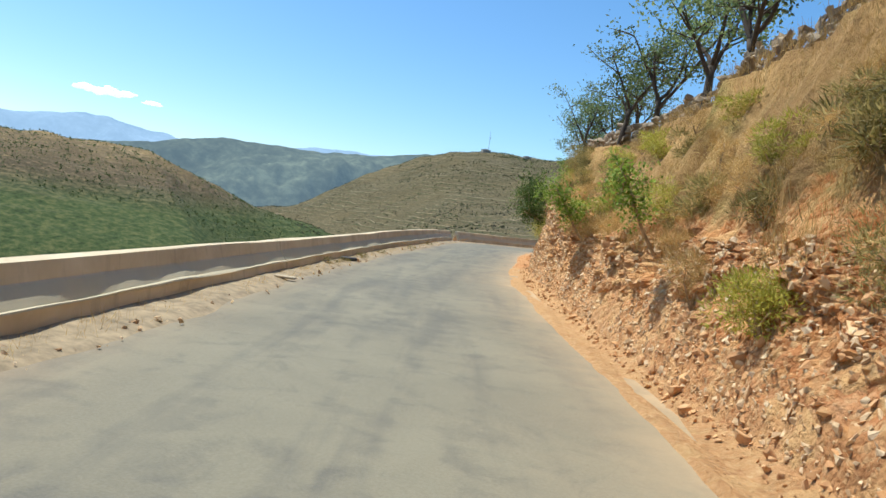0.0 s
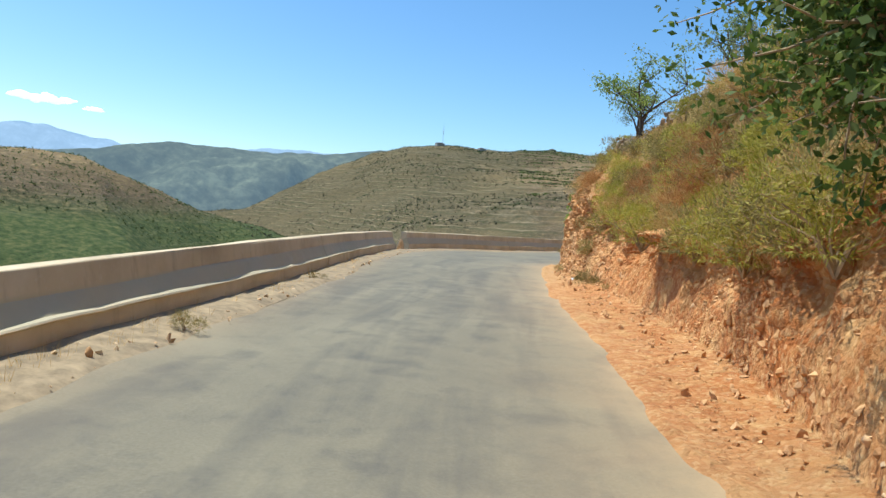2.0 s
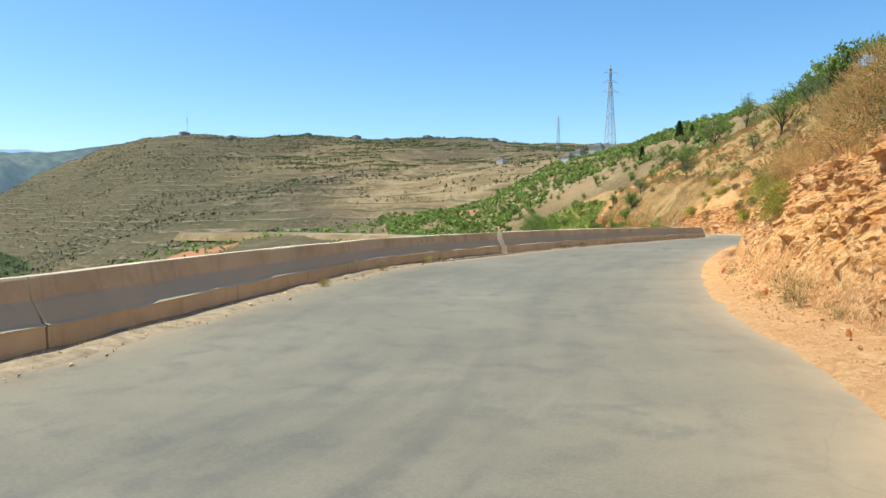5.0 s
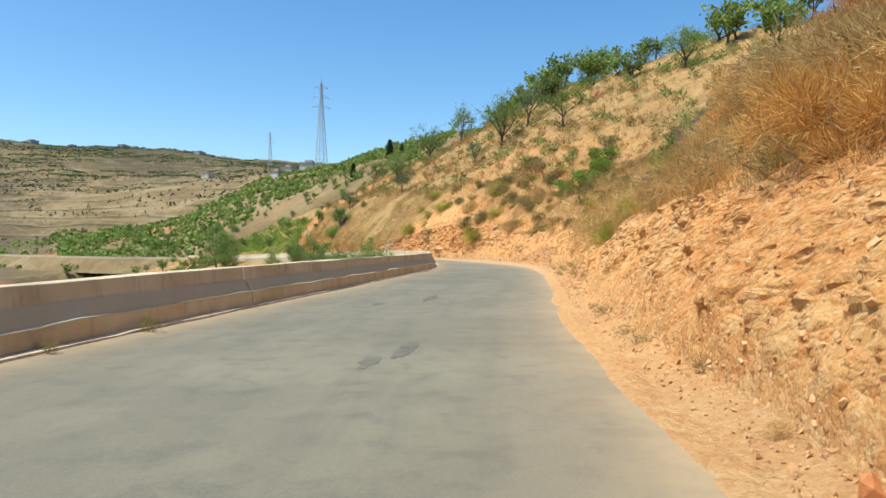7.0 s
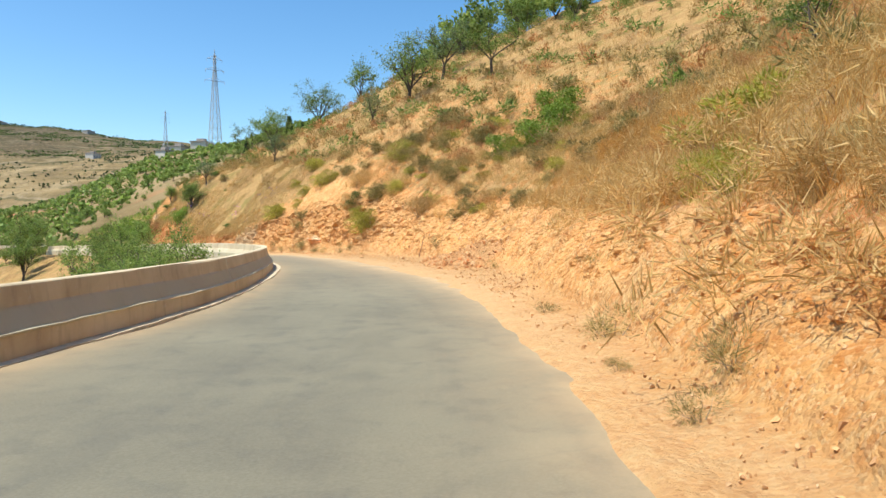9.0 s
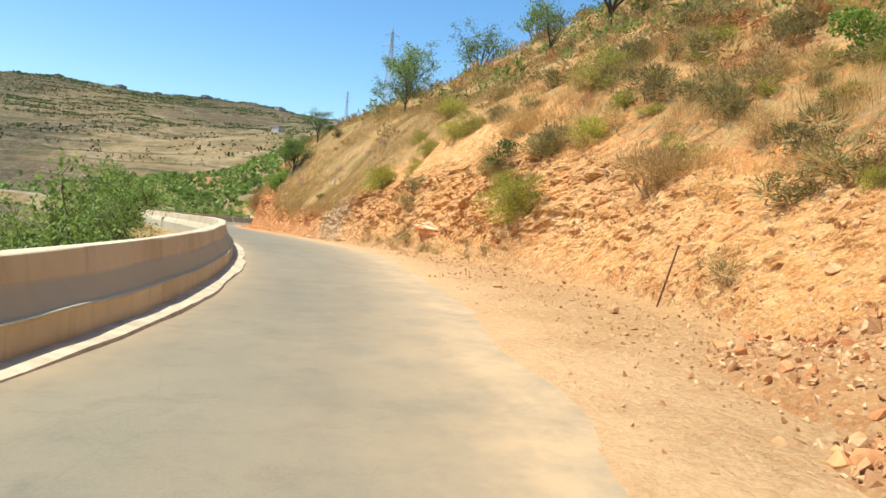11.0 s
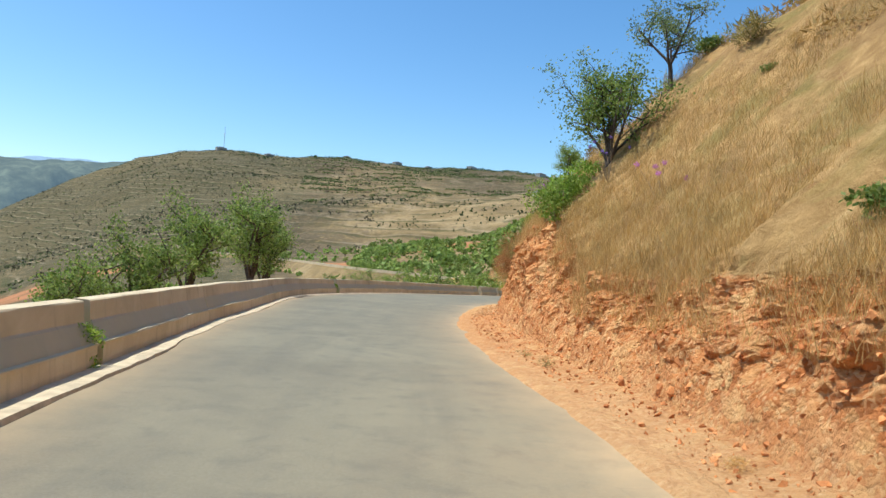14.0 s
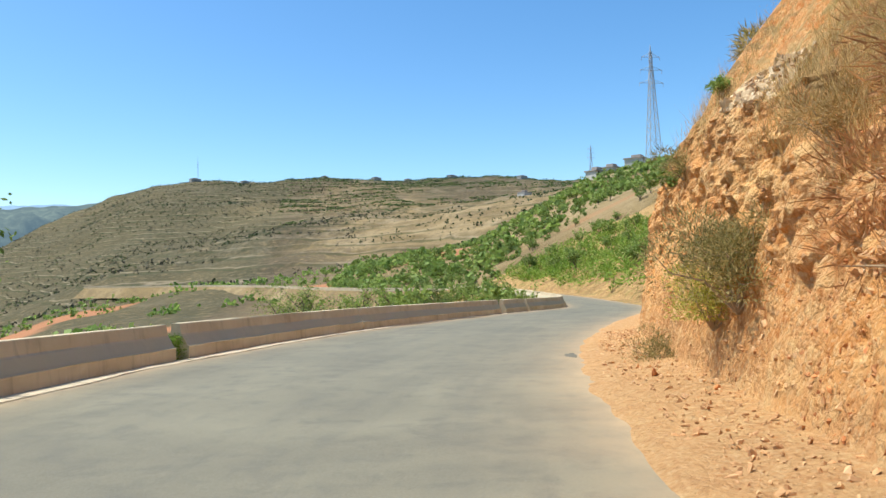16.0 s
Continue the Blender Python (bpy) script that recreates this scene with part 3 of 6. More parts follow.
def box_bm(bm, x0, x1, y0, y1, z0, z1):
    r = bmesh.ops.create_cube(bm, size=1)
    for v in r["verts"]:
        v.co = ((x0 + x1) / 2 + v.co.x * (x1 - x0), (y0 + y1) / 2 + v.co.y * (y1 - y0), (z0 + z1) / 2 + v.co.z * (z1 - z0))
    return r["verts"]


# ---- road ----
s = np.arange(S0, S1 + 0.01, 0.5)
fr = np.linspace(0, 1, 25)
ub, ur = soft_table(s, U_BARRIER) + 0.02, soft_table(s, U_RIGHT) + 0.16 * fbm(s * 0.8, 4.4, 0, 4)
U = ub[:, None] + (ur - ub)[:, None] * fr[None, :]
Sg = np.repeat(s[:, None], 25, 1)
X, Y, Z = at(Sg, U)
left_d, right_d = U - ub[:, None], ur[:, None] - U
dust = np.clip(np.exp(-right_d / 0.6) * 1.0 + np.exp(-np.clip(left_d - 0.3, 0, None) / 0.35) * 0.5, 0, 1)
edge = np.clip((Sg - 114) / 15, 0, 1) * np.clip((172 - Sg) / 20, 0, 1)
dust = np.clip(dust + edge * np.exp(-right_d / 1.9) * 0.75, 0, 1)
road = grid("road", X, Y, Z + 0.02 * fbm(X * 0.3, Y * 0.3, 0, 2) - 0.012, M_ASPHALT, True, {"dust": dust, "along": Sg, "across": U, "worn": table(Sg, [(-20, .45), (15, .6), (30, .75), (50, .7), (62, .35), (90, .3), (140, .22), (240, .3)])}, flip=True)
tagged(road, "worn grey asphalt mountain road with dusty edges", "road", kind="structure")

# pale mortar strip at the foot of the barrier
s = np.arange(19.0, 250.0, 0.4)
ub = soft_table(s, U_BARRIER)
wide = 0.10 + 0.06 * np.clip((s - 50) / 15, 0, 1) + 0.17 * np.clip((s - 120) / 8, 0, 1) * np.clip((215 - s) / 10, 0, 1) + 0.05 * fbm(s * 0.7, 1.2, 0, 4)
prof = [(-0.05, 0.026), (0.5, 0.024), (0.93, 0.016), (1.0, -0.05)]
X = np.zeros((len(s), 4)); Y = X.copy(); Z = X.copy()
for k, (q, h) in enumerate(prof):
    X[:, k], Y[:, k], z = at(s, ub + wide * q)
    Z[:, k] = z + h + 0.008 * fbm(s * 2.3, k, 0, 2)
kerb = grid("kerb_strip", X, Y, Z, M_KERB, False, flip=True)
tagged(kerb, "pale rough mortar strip along the foot of the barrier", "kerb", kind="structure")

# ---- hill side and valley side ----
ds = 0.09
s = np.concatenate([np.arange(S0 + 2, 215, ds), np.arange(215, S1 - 2, 0.6)])
ur, ut, w1 = soft_table(s, U_RIGHT), cut(s, 1), cut(s, 2)
lanes = []
for q in np.linspace(0, 1, 7):
    lanes.append(ur - 0.45 + (ut - ur + 0.45) * q)
for q in np.linspace(0, 1, 46)[1:]:
    lanes.append(ut + w1 * q)
for q in np.linspace(0, 1, 26)[1:]:
    lanes.append(ut + w1 + 62 * q ** 2.2)
U = np.stack(lanes, 1)
Sg = np.repeat(s[:, None], U.shape[1], 1)
X, Y, Z = bank(Sg, U)
Z[:, 0] -= 0.06
Z[:, 1] += 0.022 + 0.035 * fbm(s * 1.1, 8.8, 0, 4)
Z[:, 2] += 0.022 + 0.02 * fbm(s * 1.4, 3.8, 0, 4)
hh = bank_height(Sg, U)
f_up = (U - ut[:, None] - table(Sg, [(-20, .75), (26, .8), (30, .8), (38, .75), (52, .85), (88, .75), (98, .5), (122, .5), (130, .75), (144, .8), (148, 2.6), (153, 2.3), (156.5, 1.5), (159, .75), (162, .62)]) * w1[:, None]) / table(Sg, [(38, .5), (52, 1.2), (156, 1.2), (162, .35)])
grass = np.clip(f_up, 0, 1) * 0.75 * table(Sg, [(-20, 1.25), (25, 1.2), (28, 1.1), (40, 1.0), (43, .6), (60, .85), (75, .8), (90, .9), (120, .9), (132, .8), (140, .75), (156, .75), (162, 1.15), (190, 1.1), (196, .6), (212, .8), (225, 1.1)])
grass = np.maximum(grass, np.clip((U - 14) / 10, 0, 0.75))
grass = np.where(Sg > 228, np.maximum(grass, 0.9), grass)
redz = np.clip(table(Sg, [(-20, .8), (10, .8), (18, .35), (25, .4), (28, .7), (37, .6), (42, .45), (45, .4), (55, .15), (70, .2), (90, 0), (130, 0), (158, .1), (163, .85), (184, .7), (190, .35), (196, .05), (205, .2), (250, .2)]), 0, 1)
palez = np.clip(table(Sg, [(-20, .3), (6, .45), (11, .7), (16, .8), (24.5, .8), (26, .3), (27.5, 0), (38, .05), (41, .5), (46, .75), (50, .8), (60, .3), (75, .15), (100, .2), (125, .4), (138, .45), (155, .4), (158, .35), (158.6, 1.0), (160.8, 1.0), (161.5, .1), (165, 0), (190, 0), (198, .25)]), 0, 1)
below = np.clip(1 - f_up, 0, 1)
face = np.clip((U - ut[:, None]) / 0.3, 0, 1) * np.clip(2.0 - (U - ut[:, None]) / w1[:, None], 0, 1) * table(Sg, ROCKY)
chip = np.random.default_rng(3).normal(size=(3,) + X.shape) * 0.013 * face
X, Y, Z = X + chip[0], Y + chip[1], Z + chip[2]
f_lip = (U - ut[:, None]) / w1[:, None]
topsoil = np.exp(-((f_lip - 0.86) / 0.17) ** 2) * np.clip(0.55 + 0.8 * vnoise(Sg * 0.33, 41.0), 0, 1) * table(Sg, [(-20, .6), (16, .5), (20, .2), (25, .2), (27, .65), (41, .65), (43, .3), (62, .4), (68, .8), (96, .9), (110, .5), (125, .3), (160, .2), (190, .5), (205, .4), (240, .2)])
broken = face > 0.4
dusty = np.clip(1.25 - (U - ur[:, None]) / table(Sg, [(-20, .3), (80, .35), (110, .6), (120, 1.4), (138, 1.6), (150, .9), (165, .7), (185, .35)]) + 0.5 * fbm(Sg * 0.9, U * 2.0, 6.1, 3), 0, 1) * table(Sg, [(-20, .1), (60, .15), (100, .25), (116, .66), (150, .66), (168, .3), (176, .1), (190, .1)])
hill = grid("hillside", X, Y, Z, M_BANK, False, {"sand": below * np.clip(table(Sg, [(60, 0), (66, .8), (78, .9), (84, .7), (110, .65), (125, .5), (154, .45), (158, .1), (186, 0.1), (191, .75), (203, .7), (215, .2)]) * (0.75 + 0.45 * vnoise(Sg * 0.5, hh * 0.9, 77.0)), 0, 1), "shoulder": np.clip((ut[:, None] + 0.15 - U) / 0.35, 0, 0.75) * table(Sg, [(-20, .9), (25, .9), (28, .25), (38, .3), (44, .9), (62, .8), (72, .5), (110, .6), (122, 1), (160, 1), (166, .75), (172, .4), (184, .45), (190, 1.0), (206, 1.0)]), "dust": dusty, "topsoil": topsoil, "grass": grass, "red": redz * below, "pale": palez * below * 0.8}, flip=True)
soft = ~(broken[:-1, :-1] & broken[1:, 1:]).ravel()
hill.data.polygons.foreach_set("use_smooth", soft)
tagged(hill, "red earth road cut with dry grass slope above", "hillside", kind="structure")

s = np.arange(S0 + 2, S1 - 2, 1.0)
ub = soft_table(s, U_BARRIER)
U = ub[:, None] + 0.3 - 55 * np.linspace(0, 1, 26)[None, :] ** 1.7
Sg = np.repeat(s[:, None], U.shape[1], 1)
X, Y, Z = drop(Sg, U)
Z[:, 0] -= 0.05
one = np.ones_like(X)
valley_side = grid("valley_side", X, Y, Z, M_BANK, True, {"sand": one * 0, "dust": one * 0, "shoulder": one * 0, "topsoil": one * 0, "grass": one * 0.8, "red": one * 0.2, "pale": one * 0})
tagged(valley_side, "dry grass slope falling away below the road", "hillside", kind="structure")

# ---- the far country: elevation in degrees seen from the middle of the walk, by bearing and distance ----
HOME = (10.0, 40.0)
BEAR = [-180, -90, -45, -24, -14, -8, 0, 10, 20, 25.5, 28, 33, 38, 60, 180]
RANGE = [60, 230, 400, 850, 1650, 2600, 4800]
ELEV = [[5, 13, 12, 8, 2, -3, -7, -9, -12, -14, -15, -17, -20, -25, 5],
        [7, 14, 13, 10, 5.6, 2.3, -1.6, -2.2, -2.6, -3.5, -4.5, -7, -9, -13, 7],
        [7, 13, 12, 10, 7.3, 6.2, 2.1, .2, -.9, -1.4, -2, -4, -6, -10, 7],
        [6, 9, 9, 8, 6.2, 5.6, 5.0, 4.0, 2.4, 1.6, .8, -1.5, -3.5, -6, 6],
        [5, 8, 8, 7, 6.4, 6.6, 7.0, 7.1, 7.1, 6.8, 5.9, 3.4, .4, -4, 5],
        [3, 4, 4, 4, 4, 4, 4, 4, 4, 4, 3, 0, -1, -2, 3],
        [1, 1, 1, 1, 1, 1, 1, 1, 1, 1, 1, 0, -1, -1, 1]]


def far_height(x, y):
    dx, dy = x - HOME[0], y - HOME[1]
    r = np.hypot(dx, dy)
    b = np.degrees(np.arctan2(-dx, dy))
    lr = np.log(np.clip(r, RANGE[0], RANGE[-1]))
    lk = np.log(RANGE)
    cols = np.stack([np.interp(b, BEAR, row) for row in ELEV])
    k = np.clip(np.searchsorted(lk, lr) - 1, 0, len(lk) - 2)
    q = (lr - lk[k]) / (lk[k + 1] - lk[k])
    q = q * q * (3 - 2 * q) * 0.5 + q * 0.5
    e = np.take_along_axis(cols, k[None], 0)[0] * (1 - q) + np.take_along_axis(cols, k[None] + 1, 0)[0] * q
    z = r * np.tan(np.radians(e))
    # rounded scrub hill across the side valley
    ec = np.interp(b, [28, 34, 38, 41, 44.5, 48, 51, 55, 58, 64, 90, 120], [-7, -3.2, -2.1, -1.6, -1.0, .3, 1.3, 2.8, 3.0, 2.7, 1.5, -3])
    fall = np.clip(1 - ((r - 720) / 520) ** 2, 0, 1)
    zc = 720 * np.tan(np.radians(ec)) + (fall - 1) * 130
    return np.maximum(z, zc), zc >= z


def far_ground(x, y):
    z, c = far_height(x, y)
    r = np.hypot(x - HOME[0], y - HOME[1])
    far = np.clip((r - 180) / 400, 0, 1)
    z = z + far * (9 * fbm(x * 0.006, y * 0.006, 0, 4) + 1.5 * fbm(x * 0.04, y * 0.04, 3, 3))
    # terraces on the facing slope
    b = np.degrees(np.arctan2(-(x - HOME[0]), y - HOME[1]))
    terr = far * np.clip((28 - b) / 10, 0, 1) * np.clip((1700 - r) / 200, 0, 1) * np.where(c, 0, 1)
    step = 7.0 + 2.0 * fbm(x * 0.002, y * 0.002, 8, 2)
    q = z / step
    fl = np.floor(q)
    edge = np.clip((q - fl - 0.72) / 0.28, 0, 1)
    mask = np.clip(vnoise(x * 0.006, y * 0.006, 4) * 1.5 + 0.6, 0, 1)
    z = z * (1 - terr * mask) + terr * mask * step * (fl + 0.35 * (q - fl) + 0.65 * edge)
    riser = terr * mask * np.where((edge > 0.05) & (edge < 0.97), 1, 0)
    return z, c, riser


rr = np.concatenate([np.linspace(20, 180, 24), np.geomspace(188, 1900, 240), np.geomspace(1960, 4900, 30)])
bb = np.concatenate([np.linspace(-180, -40, 50)[:-1], np.linspace(-40, 75, 330), np.linspace(75, 180, 40)[1:]])
Rg, Bg = np.meshgrid(rr, np.radians(bb), indexing="ij")
X, Y = HOME[0] - Rg * np.sin(Bg), HOME[1] + Rg * np.cos(Bg)
Z, isC, riser = far_ground(X, Y)
coarse = REF[::8]
dist = np.sqrt(np.min([(X - p[0]) ** 2 + (Y - p[1]) ** 2 for p in coarse], axis=0))
Z = Z - 16 * np.clip((62 - dist) / 25, 0, 1)
green = np.where(isC, 1.0 - 1.0 * np.clip((Z + 25) / 60, 0, 1), 0) + np.where(isC, 0, np.clip((np.degrees(Bg) - 7) / 9, 0, 1) * 0.56) - np.clip((520 - Rg) / 150, 0, 1) * np.clip((10 - np.degrees(Bg)) / 8, 0, 1) * 0.5
green = green + np.clip((Rg - 900) / 500, 0, 1) * np.clip((12 - np.degrees(Bg)) / 8, 0, 1) * 0.5
redsoil = np.clip(fbm(X * 0.02, Y * 0.02, 6, 3) * 1.5 - 0.75, 0, 1) * np.clip((520 - Rg) / 150, 0, 1) * np.where(isC, 0, 1)
ground = grid("ground", X, Y, Z, M_FAR, True, {"green": green, "step": riser * 0.55, "redsoil": redsoil, "terrace": np.where(isC, 0.25, 1.0) * np.clip((Rg - 300) / 150, 0, 1)}, flip=False)
tagged(ground, "terraced dry hills and scrub across the valley", "hills", kind="structure")

# blue ranges at the end of sight, their haze painted on as emission
def backdrop(name, r, crest, glow, share, base, label):
    b = np.linspace(crest[0][0], crest[-1][0], 320)
    el = np.interp(b, [c[0] for c in crest], [c[1] for c in crest]) + 0.10 * fbm(b * 0.7, 2.0 + r, 0, 4)
    k = np.linspace(0, 1, 40)
    Rg = r - 900 * (1 - k[None, :]) + 0 * b[:, None]
    top = r * np.tan(np.radians(el))[:, None]
    Bq = np.radians(b)[:, None]
    X, Y = HOME[0] - Rg * np.sin(Bq), HOME[1] + Rg * np.cos(Bq)
    Z = -200 + (top + 200) * k[None, :] ** 0.8 + 85 * fbm(X * 0.004, Y * 0.004, 1, 5) * (k * (1 - k) * 4)[None, :]
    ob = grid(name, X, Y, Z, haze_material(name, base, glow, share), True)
    tagged(ob, label, "mountains", kind="structure")


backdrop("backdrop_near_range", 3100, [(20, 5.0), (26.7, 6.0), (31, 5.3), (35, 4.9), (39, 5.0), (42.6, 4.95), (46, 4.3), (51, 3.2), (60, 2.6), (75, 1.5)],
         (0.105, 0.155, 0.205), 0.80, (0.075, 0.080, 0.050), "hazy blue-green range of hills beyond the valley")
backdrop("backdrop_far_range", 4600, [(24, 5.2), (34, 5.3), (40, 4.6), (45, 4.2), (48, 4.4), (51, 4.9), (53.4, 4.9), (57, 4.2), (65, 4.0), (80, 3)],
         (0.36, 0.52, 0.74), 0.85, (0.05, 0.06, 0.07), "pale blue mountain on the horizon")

# ---- concrete barrier, cast in lengths: a foot with a rough lip and a stem ----
FOOT = [(0.0, 0.0), (0.012, 0.27), (-0.006, 0.283), (0.0, 0.305), (0.06, 0.318), (0.62, 0.30), (0.64, -0.5), (0.0, -0.5)]
STEM = [(0.045, 0.30), (0.165, 0.53), (0.19, 0.565), (0.222, 0.80), (0.235, 0.818), (0.418, 0.818), (0.43, 0.80), (0.46, 0.55), (0.60, 0.30)]


def sweep(name, profile, sa, sb, x, y, z, parent):
    n = max(4, int((sb - sa) / 0.35))
    s = np.linspace(sa, sb, n)
    ub = soft_table(s, U_BARRIER)
    tall = soft_table(s, [(-25, 0.75), (23, 0.76), (30, 0.85), (38, 0.9), (45, 0.9), (60, 1.0)])
    verts, grey, k = [], [], len(profile)
    for q, (o, h) in enumerate(profile):
        lip = 0.022 * fbm(s * 1.3, 7.7, 0, 3) if 0.26 < h < 0.32 and o < 0.1 else 0.0
        X, Y, Z = at(s, ub - o + lip)
        rough = 0.012 * vnoise(s * 0.45, q + 40.0) if h > 0 else 0
        verts.append(np.stack([X - x + 0.010 * vnoise(s * 0.9, q * 3.1), Y - y, Z + h * tall - z + rough + lip * 0.8], 1))
        # marks the sloping band that gets the painted shade
        grey.append(np.full(n, 1.0 if 0.29 < h < 0.54 else 0.0))
    v = np.stack(verts, 1).reshape(-1, 3)
    g = np.stack(grey, 1).ravel()
    f = [(i * k + j, (i + 1) * k + j, (i + 1) * k + (j + 1) % k, i * k + (j + 1) % k) for i in range(n - 1) for j in range(k)]
    f.append(tuple(range(k)))
    f.append(tuple(range((n - 1) * k, n * k))[::-1])
    return link_mesh(name, v, f, M_CONCRETE, parent, False, "", {"grey": g})


def barrier(sa, sb, label):
    top = new("concrete_barrier")
    tagged(top, label, "barrier", "barriers along the road")
    x, y, z = (float(c) for c in at(sa, 0))
    top.location = (x, y, z)
    sweep("foot", FOOT, sa, sb, x, y, z, top)
    sweep("stem", STEM, sa, sb, x, y, z, top)
    return top


JOINTS = [(-24, 3.0), (3.1, 14.6), (14.65, 25.8), (25.86, 37.9), (37.95, 49.3), (50.9, 61.5), (61.55, 71.6), (71.66, 80.6), (81.0, 92.0), (92.05, 104.0), (104.06, 117.0),
          (117.05, 127.5), (127.55, 139.5), (139.55, 151.0), (151.05, 163.0), (163.05, 168.0), (168.2, 175.0), (175.05, 186.0), (186.05, 198.6), (199.1, 209), (209.05, 224.5), (225.3, 229), (229.4, 243), (243.1, 256), (256.05, 270), (270.05, 284), (284.05, 300), (300.05, 316), (316.05, 330)]
for sa, sb in JOINTS:
    barrier(sa, sb, "cast concrete safety barrier with stained sloping foot")

# faded teal marks painted on the barrier
M_TEAL = plain_material("faded_teal_paint", (0.26, 0.36, 0.29), 0.9, 0, 0.3, 20)
for k in range(3):
    sm = 75.75 + 0.32 * k
    x, y, z = (float(c) for c in at(sm, float(soft_table(sm, U_BARRIER)) - 0.198))
    xa, ya, _ = (float(c) for c in at(sm + 0.1, float(soft_table(sm + 0.1, U_BARRIER)) - 0.198))
    bm = bmesh.new()
    for x0, x1, z0, z1 in ((-0.08, 0.08, 0.11, 0.125), (0.065, 0.08, 0.02, 0.11), (-0.05, 0.065, 0.05 - 0.03 * (k % 2), 0.065 - 0.03 * (k % 2))):
        box_bm(bm, x0, x1, -0.012, 0.012, z0, z1)
    mark = part("painted_mark", bm, M_TEAL)
    mark.matrix_basis = pose(x, y, z + 0.6, 0, 0, math.degrees(math.atan2(ya - y, xa - x)))
    tagged(mark, "faded teal painted scrawl on the concrete barrier", "mark", kind="structure")

# ---- growth and stones: builders ----
RNG = np.random.default_rng(7)


def tris_mesh(name, tri, material, parent=None, label=""):
    """tri: n x 3 x 3 places, each triangle loose."""
    n = len(tri)
    return link_mesh(name, tri.reshape(-1, 3), np.arange(n * 3).reshape(n, 3), material, parent, False, label)


def quads_mesh(name, quad, material, parent=None, label=""):
    n = len(quad)
    return link_mesh(name, quad.reshape(-1, 3), np.arange(n * 4).reshape(n, 4), material, parent, False, label)


def unit(v):
    return v / np.maximum(np.linalg.norm(v, axis=-1, keepdims=True), 1e-9)


def blades(base, way, length, width, rng):
    """Thin three-cornered blades from base along way."""
    side = unit(np.cross(way, rng.normal(size=way.shape)))
    w = np.asarray(width).reshape(-1, 1) * 0.5
    return np.stack([base - side * w, base + side * w, base + way * np.asarray(length).reshape(-1, 1)], 1)


def leaves(at_, size, rng, up=0.35):
    """Small four-cornered leaves, bent along the middle rib."""
    n = len(at_)
    way = unit(rng.normal(size=(n, 3)) + np.array([0, 0, up]))
    side = unit(np.cross(way, rng.normal(size=(n, 3))))
    L = (size * rng.uniform(0.7, 1.3, n))[:, None]
    return np.stack([at_, at_ + way * L * 0.5 + side * L * 0.26, at_ + way * L, at_ + way * L * 0.5 - side * L * 0.26], 1)


def tube(points, radii, sides=6):
    """Rings along a bent line: verts and faces."""
    p = np.array(points)
    t = unit(np.gradient(p, axis=0))
    ref = np.array([0.3, 0.9, 0.2])
    a = unit(np.cross(t, ref))
    b = np.cross(t, a)
    ang = np.linspace(0, 2 * math.pi, sides, endpoint=False)
    v = (p[:, None] + np.asarray(radii)[:, None, None] * (a[:, None] * np.cos(ang)[None, :, None] + b[:, None] * np.sin(ang)[None, :, None])).reshape(-1, 3)
    f = [(i * sides + j, i * sides + (j + 1) % sides, (i + 1) * sides + (j + 1) % sides, (i + 1) * sides + j) for i in range(len(p) - 1) for j in range(sides)]
    f.append(tuple(range((len(p) - 1) * sides, len(p) * sides)))
    return v, f


def join(pieces):
    vs, fs, o = [], [], 0
    for v, f in pieces:
        vs.append(v)
        fs += [tuple(i + o for i in q) for q in f]
        o += len(v)
    return np.concatenate(vs), fs


def limb(start, way, length, r0, rng, bend=0.25, n=6, lift=0.15):
    p, d = [np.array(start, float)], unit(np.array(way, float))
    for _ in range(n - 1):
        d = unit(d + rng.normal(size=3) * bend * 0.4 + np.array([0, 0, lift * 0.3]))
        p.append(p[-1] + d * length / (n - 1))
    return p, np.linspace(r0, r0 * 0.35, n)


